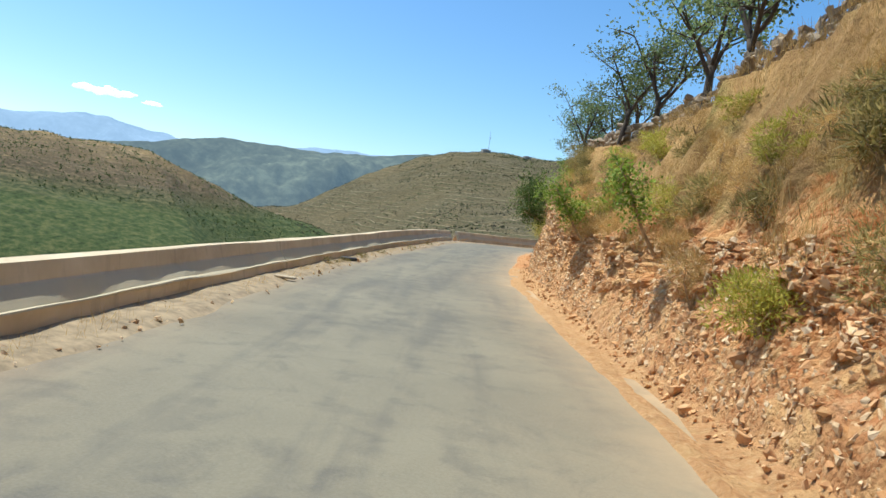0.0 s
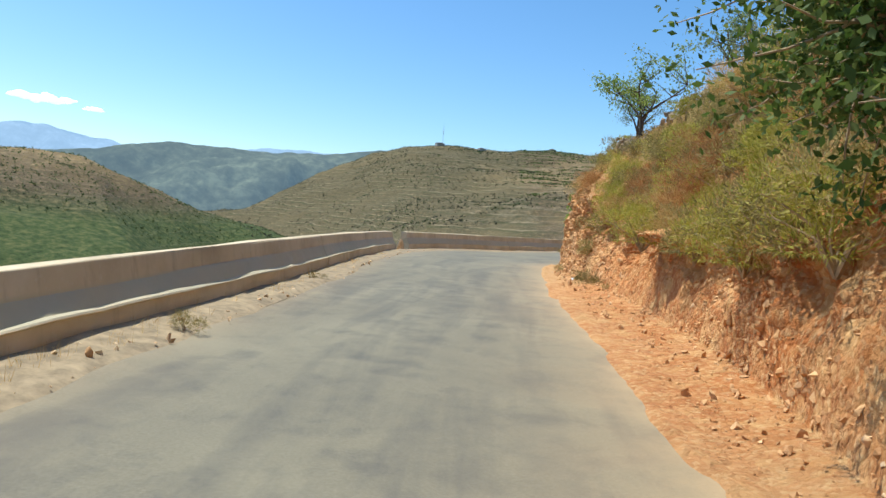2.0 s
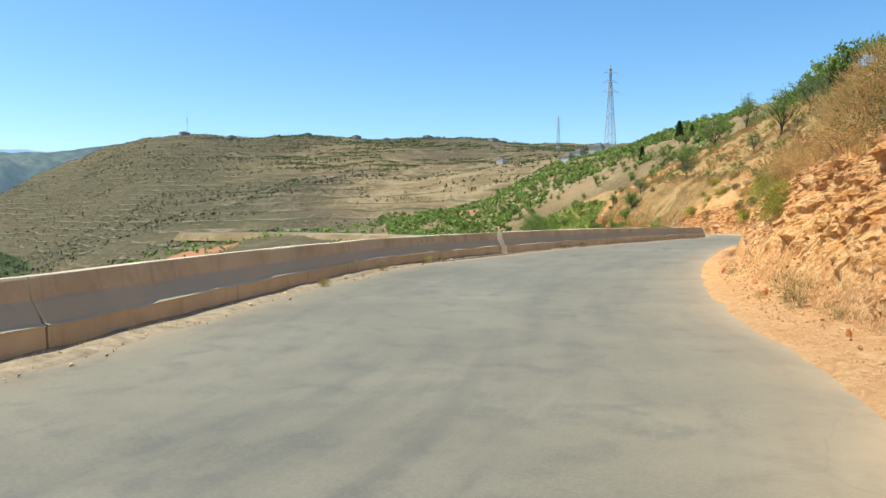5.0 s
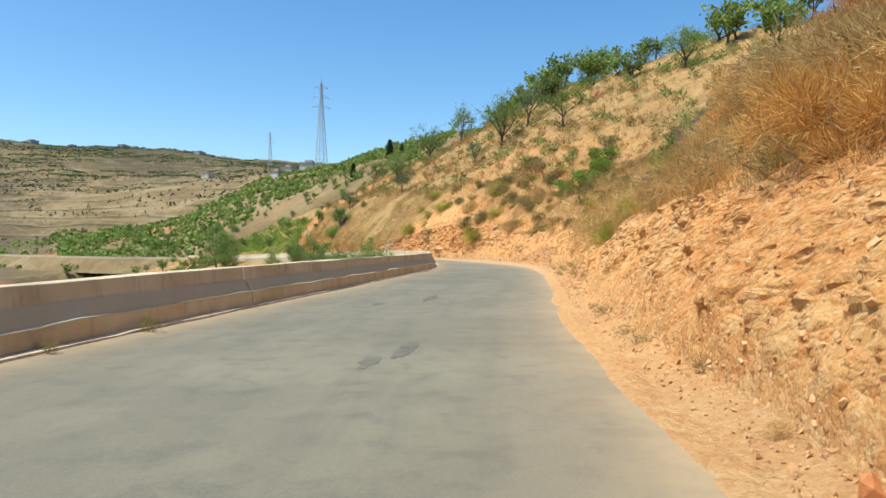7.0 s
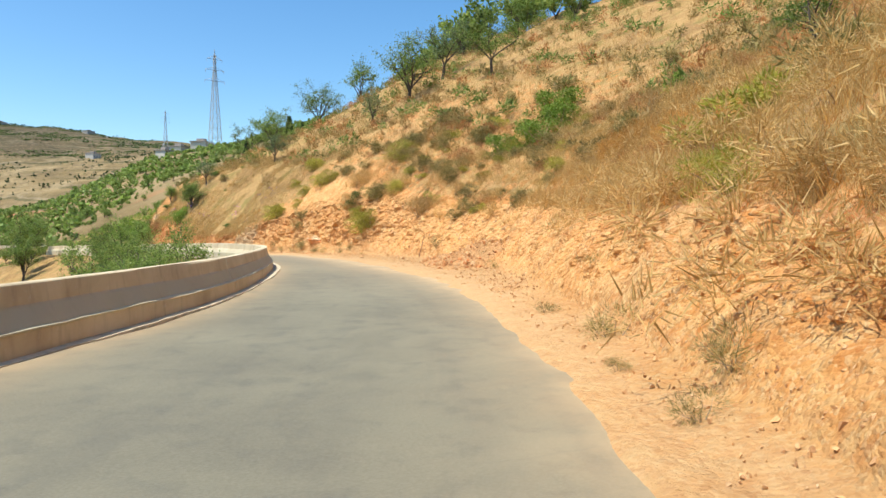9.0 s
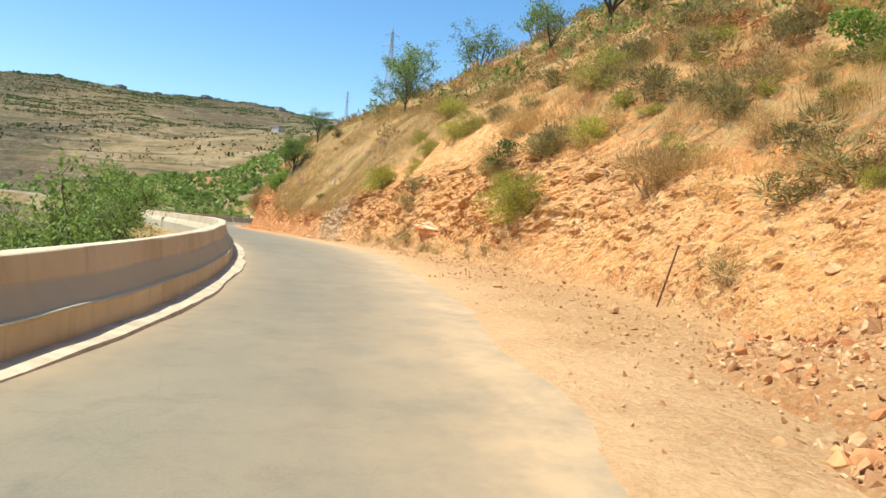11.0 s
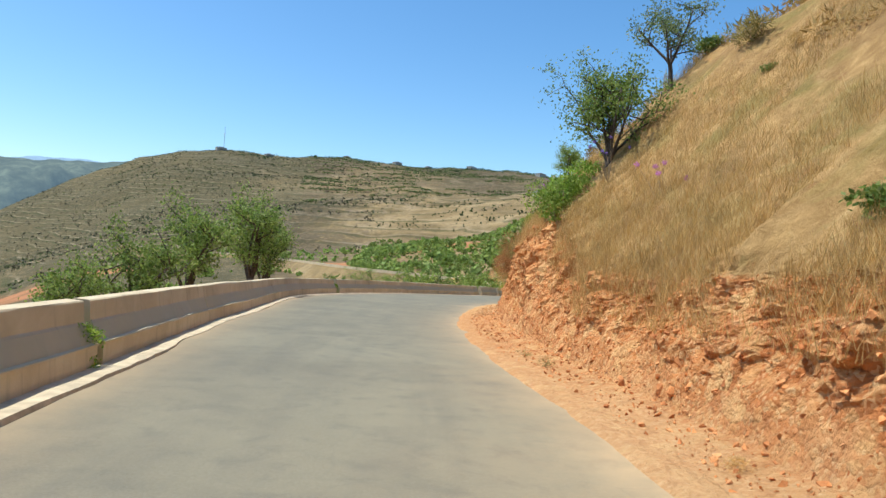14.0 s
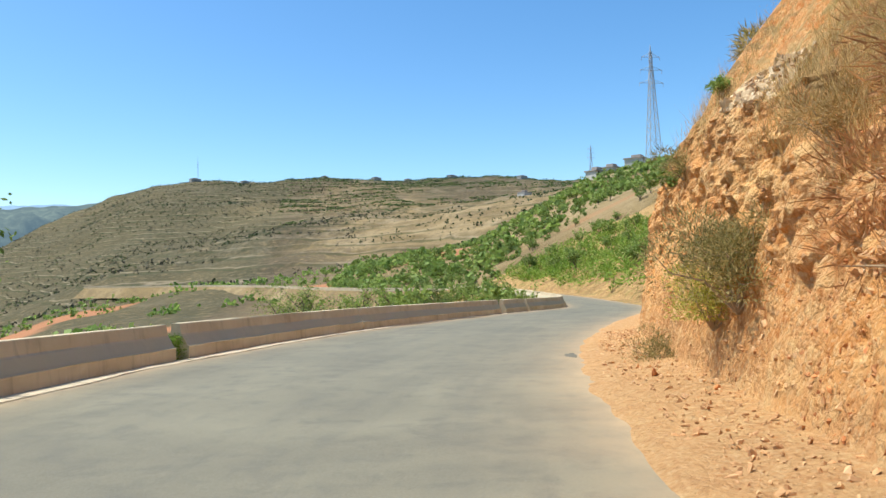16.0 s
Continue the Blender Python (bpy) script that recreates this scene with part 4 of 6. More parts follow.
def tree(kind, height, spread, leaf_mat, seed, n_leaf=5200, leaf=0.11, label="", category="tree", forks=4, trunk_r=0.11, gaps=0.5, trunk_share=0.28, twigs=5, simple=False, upright=1.0):
    """Trunk with forked limbs and a loose crown of single leaves."""
    rng = np.random.default_rng(seed)
    top = new(kind)
    tagged(top, label, category)
    woods, tips = [], []
    tp, tr = limb((0, 0, -0.3), (rng.normal() * 0.15, rng.normal() * 0.15, 1), height * trunk_share + 0.3, trunk_r, rng, 0.2)
    tr = np.linspace(trunk_r * 1.25, trunk_r * 0.8, len(tp))
    wood_t = [tube(tp, tr, 8)]
    a0 = rng.uniform(0, 6.28)
    for k in range(forks):
        a = a0 + k * 6.283 / forks + rng.normal() * 0.3
        out = rng.uniform(0.45, 0.95) * upright
        q, r = limb(tp[-1 - (k % 2)], (math.cos(a) * out, math.sin(a) * out, 1), height * rng.uniform(0.42, 0.6), trunk_r * 0.62, rng, 0.3, 7)
        wood = [tube(q, r, 6)]
        woods.append(wood)
        for j in range(twigs):
            i = rng.integers(2, 7)
            aa = rng.uniform(0, 6.28)
            q2, r2 = limb(q[i], (math.cos(aa), math.sin(aa), rng.uniform(0.2, 1.0)), spread * rng.uniform(0.22, 0.42), trunk_r * 0.26, rng, 0.45, 5)
            wood.append(tube(q2, r2, 5))
            tips += [q2[-1], q2[-2], q2[2]]
            for _ in range(2):
                aa = rng.uniform(0, 6.28)
                q3, r3 = limb(q2[rng.integers(2, 5)], (math.cos(aa), math.sin(aa), rng.uniform(-0.1, 0.9)), spread * 0.16, trunk_r * 0.12, rng, 0.5, 4)
                wood.append(tube(q3, r3, 4))
                tips += [q3[-1], q3[2]]
        tips.append(q[-1])
    v, f = join(wood_t)
    if simple:
        v, f = join(wood_t + [w[0] for w in woods])
    link_mesh("trunk", v, f, M_BARK, top, True)
    for w in () if simple else woods:
        v, f = join(w)
        link_mesh("limb", v, f, M_BARK, top, True)
    tips = np.array(tips)
    pick = rng.integers(0, len(tips), n_leaf)
    off = rng.normal(size=(n_leaf, 3)) * np.array([1, 1, 0.75]) * spread * 0.055 * rng.uniform(0.4, 1.5, n_leaf)[:, None]
    pos = tips[pick] + off
    keep = vnoise(pos[:, 0] * 1.3, pos[:, 1] * 1.3, pos[:, 2] * 1.3 + seed) > -gaps
    quads_mesh("crown", leaves(pos[keep], leaf, rng), leaf_mat, top)
    return top


def conifer(seed):
    rng = np.random.default_rng(seed)
    top = new("cypress_tree")
    tagged(top, "dark green conical cypress on the ridge", "tree", "ridge cypresses")
    link_mesh("trunk", *tube([(0, 0, -0.5), (0, 0, 2), (0, 0, 7)], [0.2, 0.16, 0.05]), M_BARK, top, True)
    n = 1500
    h = rng.uniform(0.08, 1, n) ** 0.8
    a = rng.uniform(0, 6.28, n)
    r = (1 - h) ** 0.75 * 1.7 * rng.uniform(0.5, 1.0, n) + 0.1
    base = np.stack([np.cos(a) * r, np.sin(a) * r, h * 8], 1)
    way = unit(np.stack([np.cos(a) * 0.5, np.sin(a) * 0.5, np.full(n, 0.6)], 1) + rng.normal(size=(n, 3)) * 0.3)
    tris_mesh("crown", blades(base, way, rng.uniform(0.5, 0.9, n), 0.4, rng), M_LEAF_DARK, top)
    return top


def bush(kind, mat, seed, n=2300, blade=0.22, width=0.016, lobes=7, label="", stiff=0.9, twig=M_TWIG, leafy=0, flat=0.8, wide=0.22):
    """A shrub one metre high and about as wide: twigs and a rough dome of foliage."""
    rng = np.random.default_rng(seed)
    top = new(kind)
    tagged(top, label, "bush", kind.replace("_", " ") + "es on the slope")
    cs = np.stack([rng.normal(size=lobes) * wide, rng.normal(size=lobes) * wide, rng.uniform(0.04, 0.58, lobes)], 1)
    rs = rng.uniform(0.2, 0.36, lobes)
    wood = []
    for c in cs[:9 if n > 2000 else 5]:
        for _ in range(1):
            e = c * 0.85 + rng.normal(size=3) * 0.05
            wood.append(tube([(0, 0, -0.15), e * 0.45 + rng.normal(size=3) * 0.04, e, e * 1.25 + rng.normal(size=3) * 0.05], [0.022, 0.014, 0.008, 0.003], 4))
    v, f = join(wood)
    link_mesh("stem", v, f, twig, top)
    k = rng.integers(0, lobes, n)
    d = unit(rng.normal(size=(n, 3)) + np.array([0, 0, 0.35]))
    rad = rs[k] * rng.uniform(0.35, 1.0, n) ** 0.6
    pos = cs[k] + d * rad[:, None] * np.array([1, 1, flat])
    pos[:, 2] = np.maximum(pos[:, 2], 0.02 * rng.uniform(0, 1, n))
    if leafy:
        quads_mesh("foliage", leaves(pos, leafy, rng), mat, top)
    else:
        way = unit(d * stiff + rng.normal(size=(n, 3)) * 0.38 + np.array([0, 0, 0.25]))
        tris_mesh("foliage", blades(pos, way, blade * rng.uniform(0.5, 1.3, n), width * rng.uniform(0.7, 1.5, n), rng), mat, top)
    return top


def scatter(original, places):
    """First place takes the original, the others take copies. places: matrices."""
    for i, m in enumerate(places):
        if i == 0:
            first = m
        else:
            copy_thing(original, m)
    original.matrix_basis = first


def spot(s, u, scale=1.0, side="bank", sink=0.05, turn=None, tall=None):
    """A pose on the hill's ground, turned at random about the upright."""
    if side == "bank":
        x, y, z = (float(c) for c in bank(np.array(s), np.array(u)))
    elif side == "drop":
        x, y, z = (float(c) for c in drop(np.array(s), np.array(u)))
    else:
        x, y, z = (float(c) for c in at(s, u))
    turn = RNG.uniform(0, 360) if turn is None else turn
    t = tall or scale
    return pose(x, y, z - sink, 0, 0, turn) @ Matrix.Diagonal((scale, scale, t, 1))


# ---- trees beside the road: s, u, height, spread ----
TREES = [tree("almond_tree", 4.5, 4.2, M_LEAF, 11, 2600, 0.14, "small green almond tree with forked dark trunk"),
         tree("almond_tree", 4.5, 4.0, M_LEAF_GREY, 12, 3000, 0.128, "thin grey-green almond tree with open crown", gaps=0.6),
         tree("almond_tree", 4.5, 4.6, M_LEAF, 13, 4800, 0.113, "leafy almond tree with several low limbs", forks=5, trunk_share=0.18),
         tree("almond_tree", 4.5, 3.8, M_LEAF_GREY, 14, 2800, 0.127, "sparse old almond tree with bare twigs", gaps=0.45, forks=4)]
TREES.append(tree("almond_tree", 4.5, 3.2, M_LEAF, 15, 5600, 0.104, "dense leafy almond tree with upright shoots", forks=5, trunk_share=0.24, gaps=0.75, twigs=6, upright=0.65))
ridge_trees = [(20.0, 4.2, 2.9, 1), (18.1, 4.45, 3.4, 3), (14.3, 4.4, 3.5, 1), (12.4, 4.9, 3.4, 3), (9.5, 4.8, 3.4, 1), (26.3, 3.4, 2.8, 1), (26.7, 4.5, 3.0, 3), (23.2, 4.5, 2.6, 3), (28.6, 3.6, 2.7, 1), (6, 5.0, 3.4, 3), (2, 5.0, 3.6, 1),
               (43.8, 3.9, 2.7, 0), (46.2, 3.9, 2.2, 1), (38.5, 5.0, 2.4, 3), (31.5, 4.4, 2.3, 1)]
slope_trees = [(163, 22, 7.0, 2), (164, 27, 6.4, 1), (153, 23.8, 5.2, 0), (169, 42, 5.4, 0), (147, 36, 5.2, 2), (161, 16.6, 3.2, 1), (170, 10.7, 3.2, 1), (176, 12.6, 4.4, 2),
               (178, 13.6, 4.2, 0), (177.1, 4.5, 3.3, 2), (177.9, 4.7, 3.0, 4), (178.8, 6.6, 2.9, 1), (193, 23.5, 6.2, 2), (194, 29.6, 6.6, 0), (192.8, 5.4, 2.5, 4), (205, 16, 5.0, 0), (112, 9, 2.7, 2), (114.5, 8.6, 2.1, 0)]
valley_trees = [(121.4, -6.9, 2.7, 2), (125, -8.5, 3.6, 4), (129, -8.0, 3.8, 2), (133, -7.6, 3.8, 4), (135.5, -6.4, 3.4, 2), (141, -9.0, 4.2, 4), (147, -8.4, 4.4, 4), (148, -6.4, 3.4, 2), (150.8, -10.1, 3.2, 2), (139, -6.0, 3.6, 0), (143, -7.5, 3.6, 2), (152.6, -7.0, 3.8, 4), (155, -6.2, 4.3, 4), (158.5, -7.2, 4.2, 4), (161.8, -6.8, 4.0, 4), (166, -8.0, 3.4, 0), (179.5, -10.2, 4.4, 4), (183, -9.8, 4.8, 4),
                (186, -9.3, 5.2, 4), (191.6, -9.0, 6.1, 4), (195.2, -9.9, 5.6, 4), (210, -11, 3.2, 2), (217, -11, 3.0, 0), (223, -10.5, 3.2, 2), (229, -11, 3.0, 0)]
far_slope = [(s_, float(u_), float(h_), int(k_)) for s_, u_, h_, k_ in zip(RNG.uniform(100, 250, 84), RNG.uniform(37, 48, 84), RNG.uniform(3.0, 5.5, 84), RNG.integers(0, 4, 84))]
spots = {0: [], 1: [], 2: [], 3: [], 4: []}
for rows, side in ((ridge_trees, "bank"), (slope_trees, "bank"), (valley_trees, "drop")):
    for s_, u_, h_, k_ in rows:
        spots[k_].append(spot(s_, u_, h_ / 4.5, side, 0.1))
for k_, t_ in enumerate(TREES):
    tagged(t_, group="almond trees along the road")
    scatter(t_, spots[k_])

# ---- bushes ----
KINDS = {
    "y": [bush("broom_bush", M_BROOM, 31, 900, 0.15, 0.024, 9, "yellow-green dome of spiny broom on the cut"), bush("broom_bush", M_BROOM, 32, 900, 0.15, 0.024, 8, "yellow-green dome of spiny broom on the cut")],
    "o": [bush("scrub_bush", M_OLIVE, 33, 850, 0.20, 0.024, 8, "olive-green dusty scrub bush"), bush("scrub_bush", M_OLIVE, 34, 800, 0.22, 0.024, 7, "olive-green dusty scrub bush")],
    "d": [bush("brush_bush", M_STRAW, 35, 1050, 0.16, 0.0095, 10, "bush of dry straw-coloured twigs"), bush("brush_bush", M_STRAW, 36, 1050, 0.16, 0.0095, 9, "bush of dry straw-coloured twigs")],
    "r": [bush("russet_bush", M_RUSSET, 37, 1050, 0.14, 0.0095, 10, "dried russet-brown brush on the cut")],
    "B": [bush("leafy_bush", M_BRIGHT, 38, 800, 0, 0, 8, "bright green leafy shrub", leafy=0.11), bush("leafy_bush", M_BRIGHT, 39, 800, 0, 0, 7, "bright green leafy shrub", leafy=0.10)],
    "D": [bush("dark_bush", M_LEAF, 40, 1000, 0, 0, 9, "dark green leafy shrub on the cut", leafy=0.10)],
    "w": [bush("weed_tuft_bush", M_OLIVE, 41, 600, 0.22, 0.009, 5, "small grey-green roadside weed")],
}
FINE = {"y": [bush("broom_bush", M_BROOM, 131, 3900, 0.065, 0.0142, 16, "yellow-green dome of spiny broom on the cut", wide=0.17), bush("broom_bush", M_BROOM, 132, 3900, 0.07, 0.0142, 18, "yellow-green dome of spiny broom on the cut", wide=0.18)],
        "o": [bush("scrub_bush", M_OLIVE, 133, 3360, 0.075, 0.0121, 17, "olive-green dusty scrub bush"), bush("scrub_bush", M_OLIVE, 134, 3360, 0.08, 0.0121, 16, "olive-green dusty scrub bush"), bush("scrub_bush", M_BROOM, 135, 3360, 0.08, 0.0121, 16, "green and straw-coloured scrub bush")],
        "D": [bush("dark_bush", M_LEAF_DEEP, 137, 2520, 0, 0.0, 12, "dark green leafy shrub on the cut", leafy=0.058), bush("dark_bush", M_BRIGHT, 138, 2400, 0, 0.0, 11, "green leafy shrub on the cut", leafy=0.058)],
        "B": [bush("leafy_bush", M_BRIGHT, 139, 2520, 0, 0, 10, "bright green leafy shrub", leafy=0.058)],
        "r": [bush("russet_bush", M_RUSSET, 140, 3900, 0.12, 0.0081, 13, "dried russet-brown brush on the cut")],
        "g": [bush("golden_bush", M_GOLD, 141, 3900, 0.14, 0.0081, 13, "tall bush of golden-orange dry brush")],
        "d": [bush("brush_bush", M_STRAW, 136, 3000, 0.13, 0.0081, 14, "bush of dry straw-coloured twigs")]}
B_START = [("y", 6.0, 2.75, .75), ("o", 4.6, 2.95, .8), ("d", 7.7, 2.8, .7), ("d", 9.3, 2.95, .6), ("o", 10.6, 3.3, .7), ("y", 15.6, 3.5, .8), ("y", 16.2, 3.7, .7), ("o", 17.6, 3.6, .7), ("d", 12.6, 3.1, .7), ("d", 14.0, 3.1, .7),
           ("d", 15.2, 3.0, .6), ("d", 17.0, 3.0, .6), ("d", 18.4, 3.2, .7), ("o", 19.4, 3.3, .6), ("d", 20.6, 3.2, .7), ("d", 21.8, 3.0, .6), ("o", 22.6, 3.2, .9), ("o", 23.6, 3.3, .9), ("d", 22.4, 2.75, .5), ("o", 24.6, 3.0, .7), ("d", 25.6, 2.9, .8), ("d", 25.0, 2.6, .6),
           ("w", 24.8, 2.3, .35), ("o", 26.6, 2.95, .9), ("o", 27.4, 2.9, 1.0), ("o", 28.6, 2.95, .9), ("o", 29.4, 3.0, 1.0), ("d", 28.0, 3.2, .8), ("o", 27.0, 3.2, .9)]
for s_ in np.arange(27.6, 41.2, 0.62):
    lip_ = float(cut(s_, 1) + cut(s_, 2))
    B_START += [("ooyodoy"[int(s_ * 5) % 7], s_, lip_ + 0.05 + 0.1 * math.sin(s_ * 7), .72 + .2 * math.sin(s_ * 3)), ("oyoro"[int(s_ * 9) % 5], s_ + 0.3, lip_ + 0.35, .85 + .15 * math.sin(s_ * 5)), ("odoyo"[int(s_ * 13) % 5], s_ + 0.1, lip_ + 0.75, .9 + .2 * math.sin(s_ * 4))]
B_BEND = [("r", 34.3, 3.0, 1.0), ("r", 35.1, 3.05, .8), ("o", 41.2, 2.5, .8), ("o", 41.0, 2.3, .55), ("y", 40.4, 2.85, .8), ("r", 45.6, 2.75, .65), ("d", 46.6, 2.75, .7), ("d", 44.6, 3.0, .6), ("r", 47.4, 2.9, .6), ("B", 48.6, 2.15, .65), ("B", 49.3, 2.35, .8), ("o", 48.0, 2.6, .7),
          ("o", 40.2, 2.1, .42), ("o", 39.0, 2.15, .45), ("w", 43.6, 1.85, .4), ("w", 44.4, 1.8, .4), ("w", 37.6, 2.25, .3), ("o", 43.0, 3.2, .7), ("o", 42.2, 3.0, .8),
          ("y", 78.5, 3.45, 1.15), ("y", 78.1, 3.35, .9), ("y", 72.6, 2.95, .95), ("y", 72.1, 2.85, .7), ("w", 67.3, 2.3, .65), ("w", 66.3, 2.35, .5), ("d", 70, 4.0, 1.1), ("d", 71.5, 4.2, 1.2), ("o", 73, 4.4, 1.1), ("d", 68.4, 3.5, 1.0), ("o", 66.6, 3.6, 1.1), ("o", 65.4, 3.5, 1.1), ("d", 69.3, 3.4, .9), ("d", 71.0, 3.4, .8), ("d", 74.4, 3.7, 1.0), ("d", 75.6, 3.9, 1.0)]
B_MIDDLE = [("d", 68, 4.8, 1.3), ("o", 66.5, 4.9, 1.1), ("y", 99.4, 3.05, .95), ("y", 99.0, 3.25, .7), ("y", 102.4, 3.15, .75), ("d", 104, 3.3, .8), ("d", 107, 3.7, .9), ("d", 105.4, 3.5, .9), ("o", 109, 3.9, .9), ("d", 111, 4.2, 1.0), ("d", 97.6, 3.3, .7), ("d", 96.6, 3.35, .8), ("d", 95.4, 3.3, .7), ("o", 94.4, 3.3, .7), ("d", 93, 3.35, .8), ("d", 91.6, 3.4, .7), ("w", 102, 2.2, .45), ("w", 109, 2.3, .6), ("w", 98.4, 2.2, .35), ("w", 106, 2.4, .5),
            ("y", 142.9, 5.5, 1.5), ("y", 142.3, 5.7, 1.4), ("y", 144.4, 5.7, 1.0), ("o", 145.2, 5.9, 1.0), ("D", 144.7, 6.2, 1.0),
            ("y", 157.3, 5.1, 1.5), ("y", 156.7, 5.3, 1.5), ("y", 154.9, 5.9, 1.1), ("y", 158.0, 7.4, .9), ("y", 155.4, 6.9, 1.15), ("y", 157.9, 9.0, 1.5), ("y", 154.1, 7.8, 1.4), ("y", 153.3, 8.2, 1.3), ("o", 152.0, 4.95, .9), ("o", 152.3, 5.3, .9), ("o", 155.8, 10.7, 1.2), ("o", 151.2, 8.5, 1.1),
            ("d", 147.6, 7.4, 1.5), ("d", 148.3, 8.0, 1.4),  ("o", 145.8, 9.9, 1.7), ("o", 145.6, 11.3, 1.4), ("o", 141.6, 9.1, 1.6), ("o", 138.6, 9.3, 1.7), ("y", 142.2, 7.3, 1.2), ("o", 143.5, 7.0, 1.2),
            ("y", 132.3, 7.0, .5), ("y", 131.6, 7.2, .5), ("d", 138, 6.8, 1.5), ("w", 145.3, 4.95, .4), ("w", 144.9, 4.8, .4), ("w", 143.7, 5.0, .5), ("w", 148.3, 4.6, .55), ("w", 147.1, 4.6, .5), ("w", 154.6, 4.15, .65), ("w", 153.6, 4.2, .5)]
B_CREST = [("g", 84.3, 3.6, 1.15), ("g", 85.3, 3.8, 1.25), ("g", 83.4, 3.7, 1.0), ("g", 87.4, 4.1, 1.2), ("o", 86.3, 3.5, .95), ("o", 82.4, 3.4, .9), ("g", 89.0, 4.6, 1.1), ("g", 93.0, 5.4, 1.2), ("g", 96.0, 5.8, 1.2), ("g", 118.0, 7.4, 1.2), ("g", 121.0, 8.0, 1.3), ("g", 123.5, 8.6, 1.1), ("g", 115.0, 7.2, 1.0), ("B", 138.2, 16.0, 2.6), ("B", 134.7, 12.6, 2.5), ("B", 135.6, 14.2, 2.3), ("B", 137.0, 11.6, 1.8), ("d", 86, 4.5, 1.5), ("d", 87, 4.7, 1.6), ("d", 85, 4.6, 1.5), ("d", 88.5, 4.8, 1.5), ("d", 90, 5.0, 1.4), ("o", 84, 4.4, 1.2), ("d", 91.5, 5.2, 1.4), ("d", 93, 5.3, 1.3), ("r", 87.6, 5.6, 1.7), ("d", 69, 4.3, 1.4), ("d", 70.6, 4.3, 1.4), ("d", 72, 4.3, 1.3), ("r", 82.5, 4.6, 1.4)]
B_END = [("w", 132, 7.0, .5), ("w", 131, 7.2, .5), ("w", 133.4, 5.7, .7), ("w", 125, 4.6, .4), ("o", 183.1, 3.1, .7),
         ("o", 150.6, 4.6, .8), ("w", 148, 4.4, .5), ("w", 151.5, 4.1, .5), ("D", 177.2, 3.6, 1.4), ("D", 178.4, 3.6, 1.2), ("D", 177.8, 3.9, 1.5), ("D", 179.0, 3.9, 1.0), ("r", 188.6, 3.15, 1.5), ("r", 188.9, 3.0, 1.2), ("r", 188.3, 3.1, 1.2), ("o", 198.2, 2.7, .8), ("r", 189.3, 3.4, 1.1), ("o", 187, 4.0, 1.0),  ("d", 192.0, 3.5, .9), ("d", 190.6, 3.7, .9), ("d", 188.0, 3.8, 1.0), ("w", 170.5, 2.3, .25)]
picks = {k: [[] for _ in v] for k, v in KINDS.items()}
fine_picks = {k: [[] for _ in v] for k, v in FINE.items()}
for k_, s_, u_, h_ in B_START + B_BEND + B_MIDDLE + B_CREST + B_END:
    m_ = spot(s_, u_, h_ * 1.1, "bank", 0.2 * h_, tall=h_ * 1.1)
    if k_ in FINE:
        fine_picks[k_][int(RNG.integers(0, len(FINE[k_])))].append(m_)
    else:
        picks[k_][int(RNG.integers(0, len(KINDS[k_])))].append(m_)
# round scrub rooted half-way up the face
for k_, s_, u_, rise_, h_ in (("o", 194.2, 3.12, 1.25, 1.4), ("y", 195.0, 2.98, .95, 1.1), ("o", 194.8, 3.12, 1.6, 1.2), ("o", 194.0, 3.15, 1.7, 1.0)):
    fine_picks[k_][0].append(Matrix.Translation((0, 0, rise_)) @ spot(s_, u_, h_, "road", 0.0))
# saplings leaning out over the shoulder
def leaning_sapling(s_, root, crown, seed, radius=0.6, mat=M_BRIGHT, n=2600, shoots=26, label="bright green leafy sapling leaning out of the cut"):
    """root, crown: metres to the right and up; a thin bent stem with a leafy crown."""
    rng = np.random.default_rng(seed)
    top = new("leaning_sapling")
    tagged(top, label, "sapling")
    x, y, z = (float(c) for c in at(s_ + 0.5, root[0]))
    x2, y2, z2 = (float(c) for c in at(s_, crown[0]))
    e = np.array([x2 - x, y2 - y, z2 - z + crown[1] - root[1]])
    link_mesh("trunk", *tube([(0, 0, 0), e * 0.35 + np.array([0, 0, -0.06]), e * 0.7, e], [0.03, 0.026, 0.02, 0.012], 6), M_TWIG, top, True)
    tips = []
    for _ in range(shoots):
        q, r = limb(e * rng.uniform(0.45, 1.0), rng.normal(size=3) + np.array([0, 0, 0.4]), radius * rng.uniform(0.6, 1.2), 0.010, rng, 0.5, 5)
        link_mesh("shoot", *tube(q, r, 4), M_TWIG, top, True)
        tips += q[1:]
    tips = np.array(tips)
    pos = tips[rng.integers(0, len(tips), n)] + rng.normal(size=(n, 3)) * 0.09
    quads_mesh("crown", leaves(pos, 0.06, rng), mat, top)
    top.location = (x, y, z + root[1])


leaning_sapling(9.0, (2.75, 1.4), (2.05, 2.45), 191, 0.3, n=1100)
leaning_sapling(15.0, (2.75, 1.4), (1.95, 2.5), 192, 0.48, n=2000)
leaning_sapling(25.4, (2.3, 2.0), (1.65, 2.6), 193, 0.75, M_LEAF_DEEP, 4600, 40, "dark green bushy almond sapling rooted in the outcrop")
leaning_sapling(26.3, (2.4, 2.1), (1.75, 3.1), 194, 0.75, M_LEAF_DEEP, 4200, 34, "dark green bushy almond sapling rooted in the outcrop")
leaning_sapling(24.6, (2.3, 1.9), (1.6, 2.1), 195, 0.55, M_LEAF_DEEP, 2200, 26, "dark green bushy almond sapling rooted in the outcrop")

# plants in the gaps of the barrier
fine_picks["B"][0] += [spot(168.1, -4.1, 0.75, "road", 0.0), spot(198.85, -7.8, 0.8, "road", 0.0)]


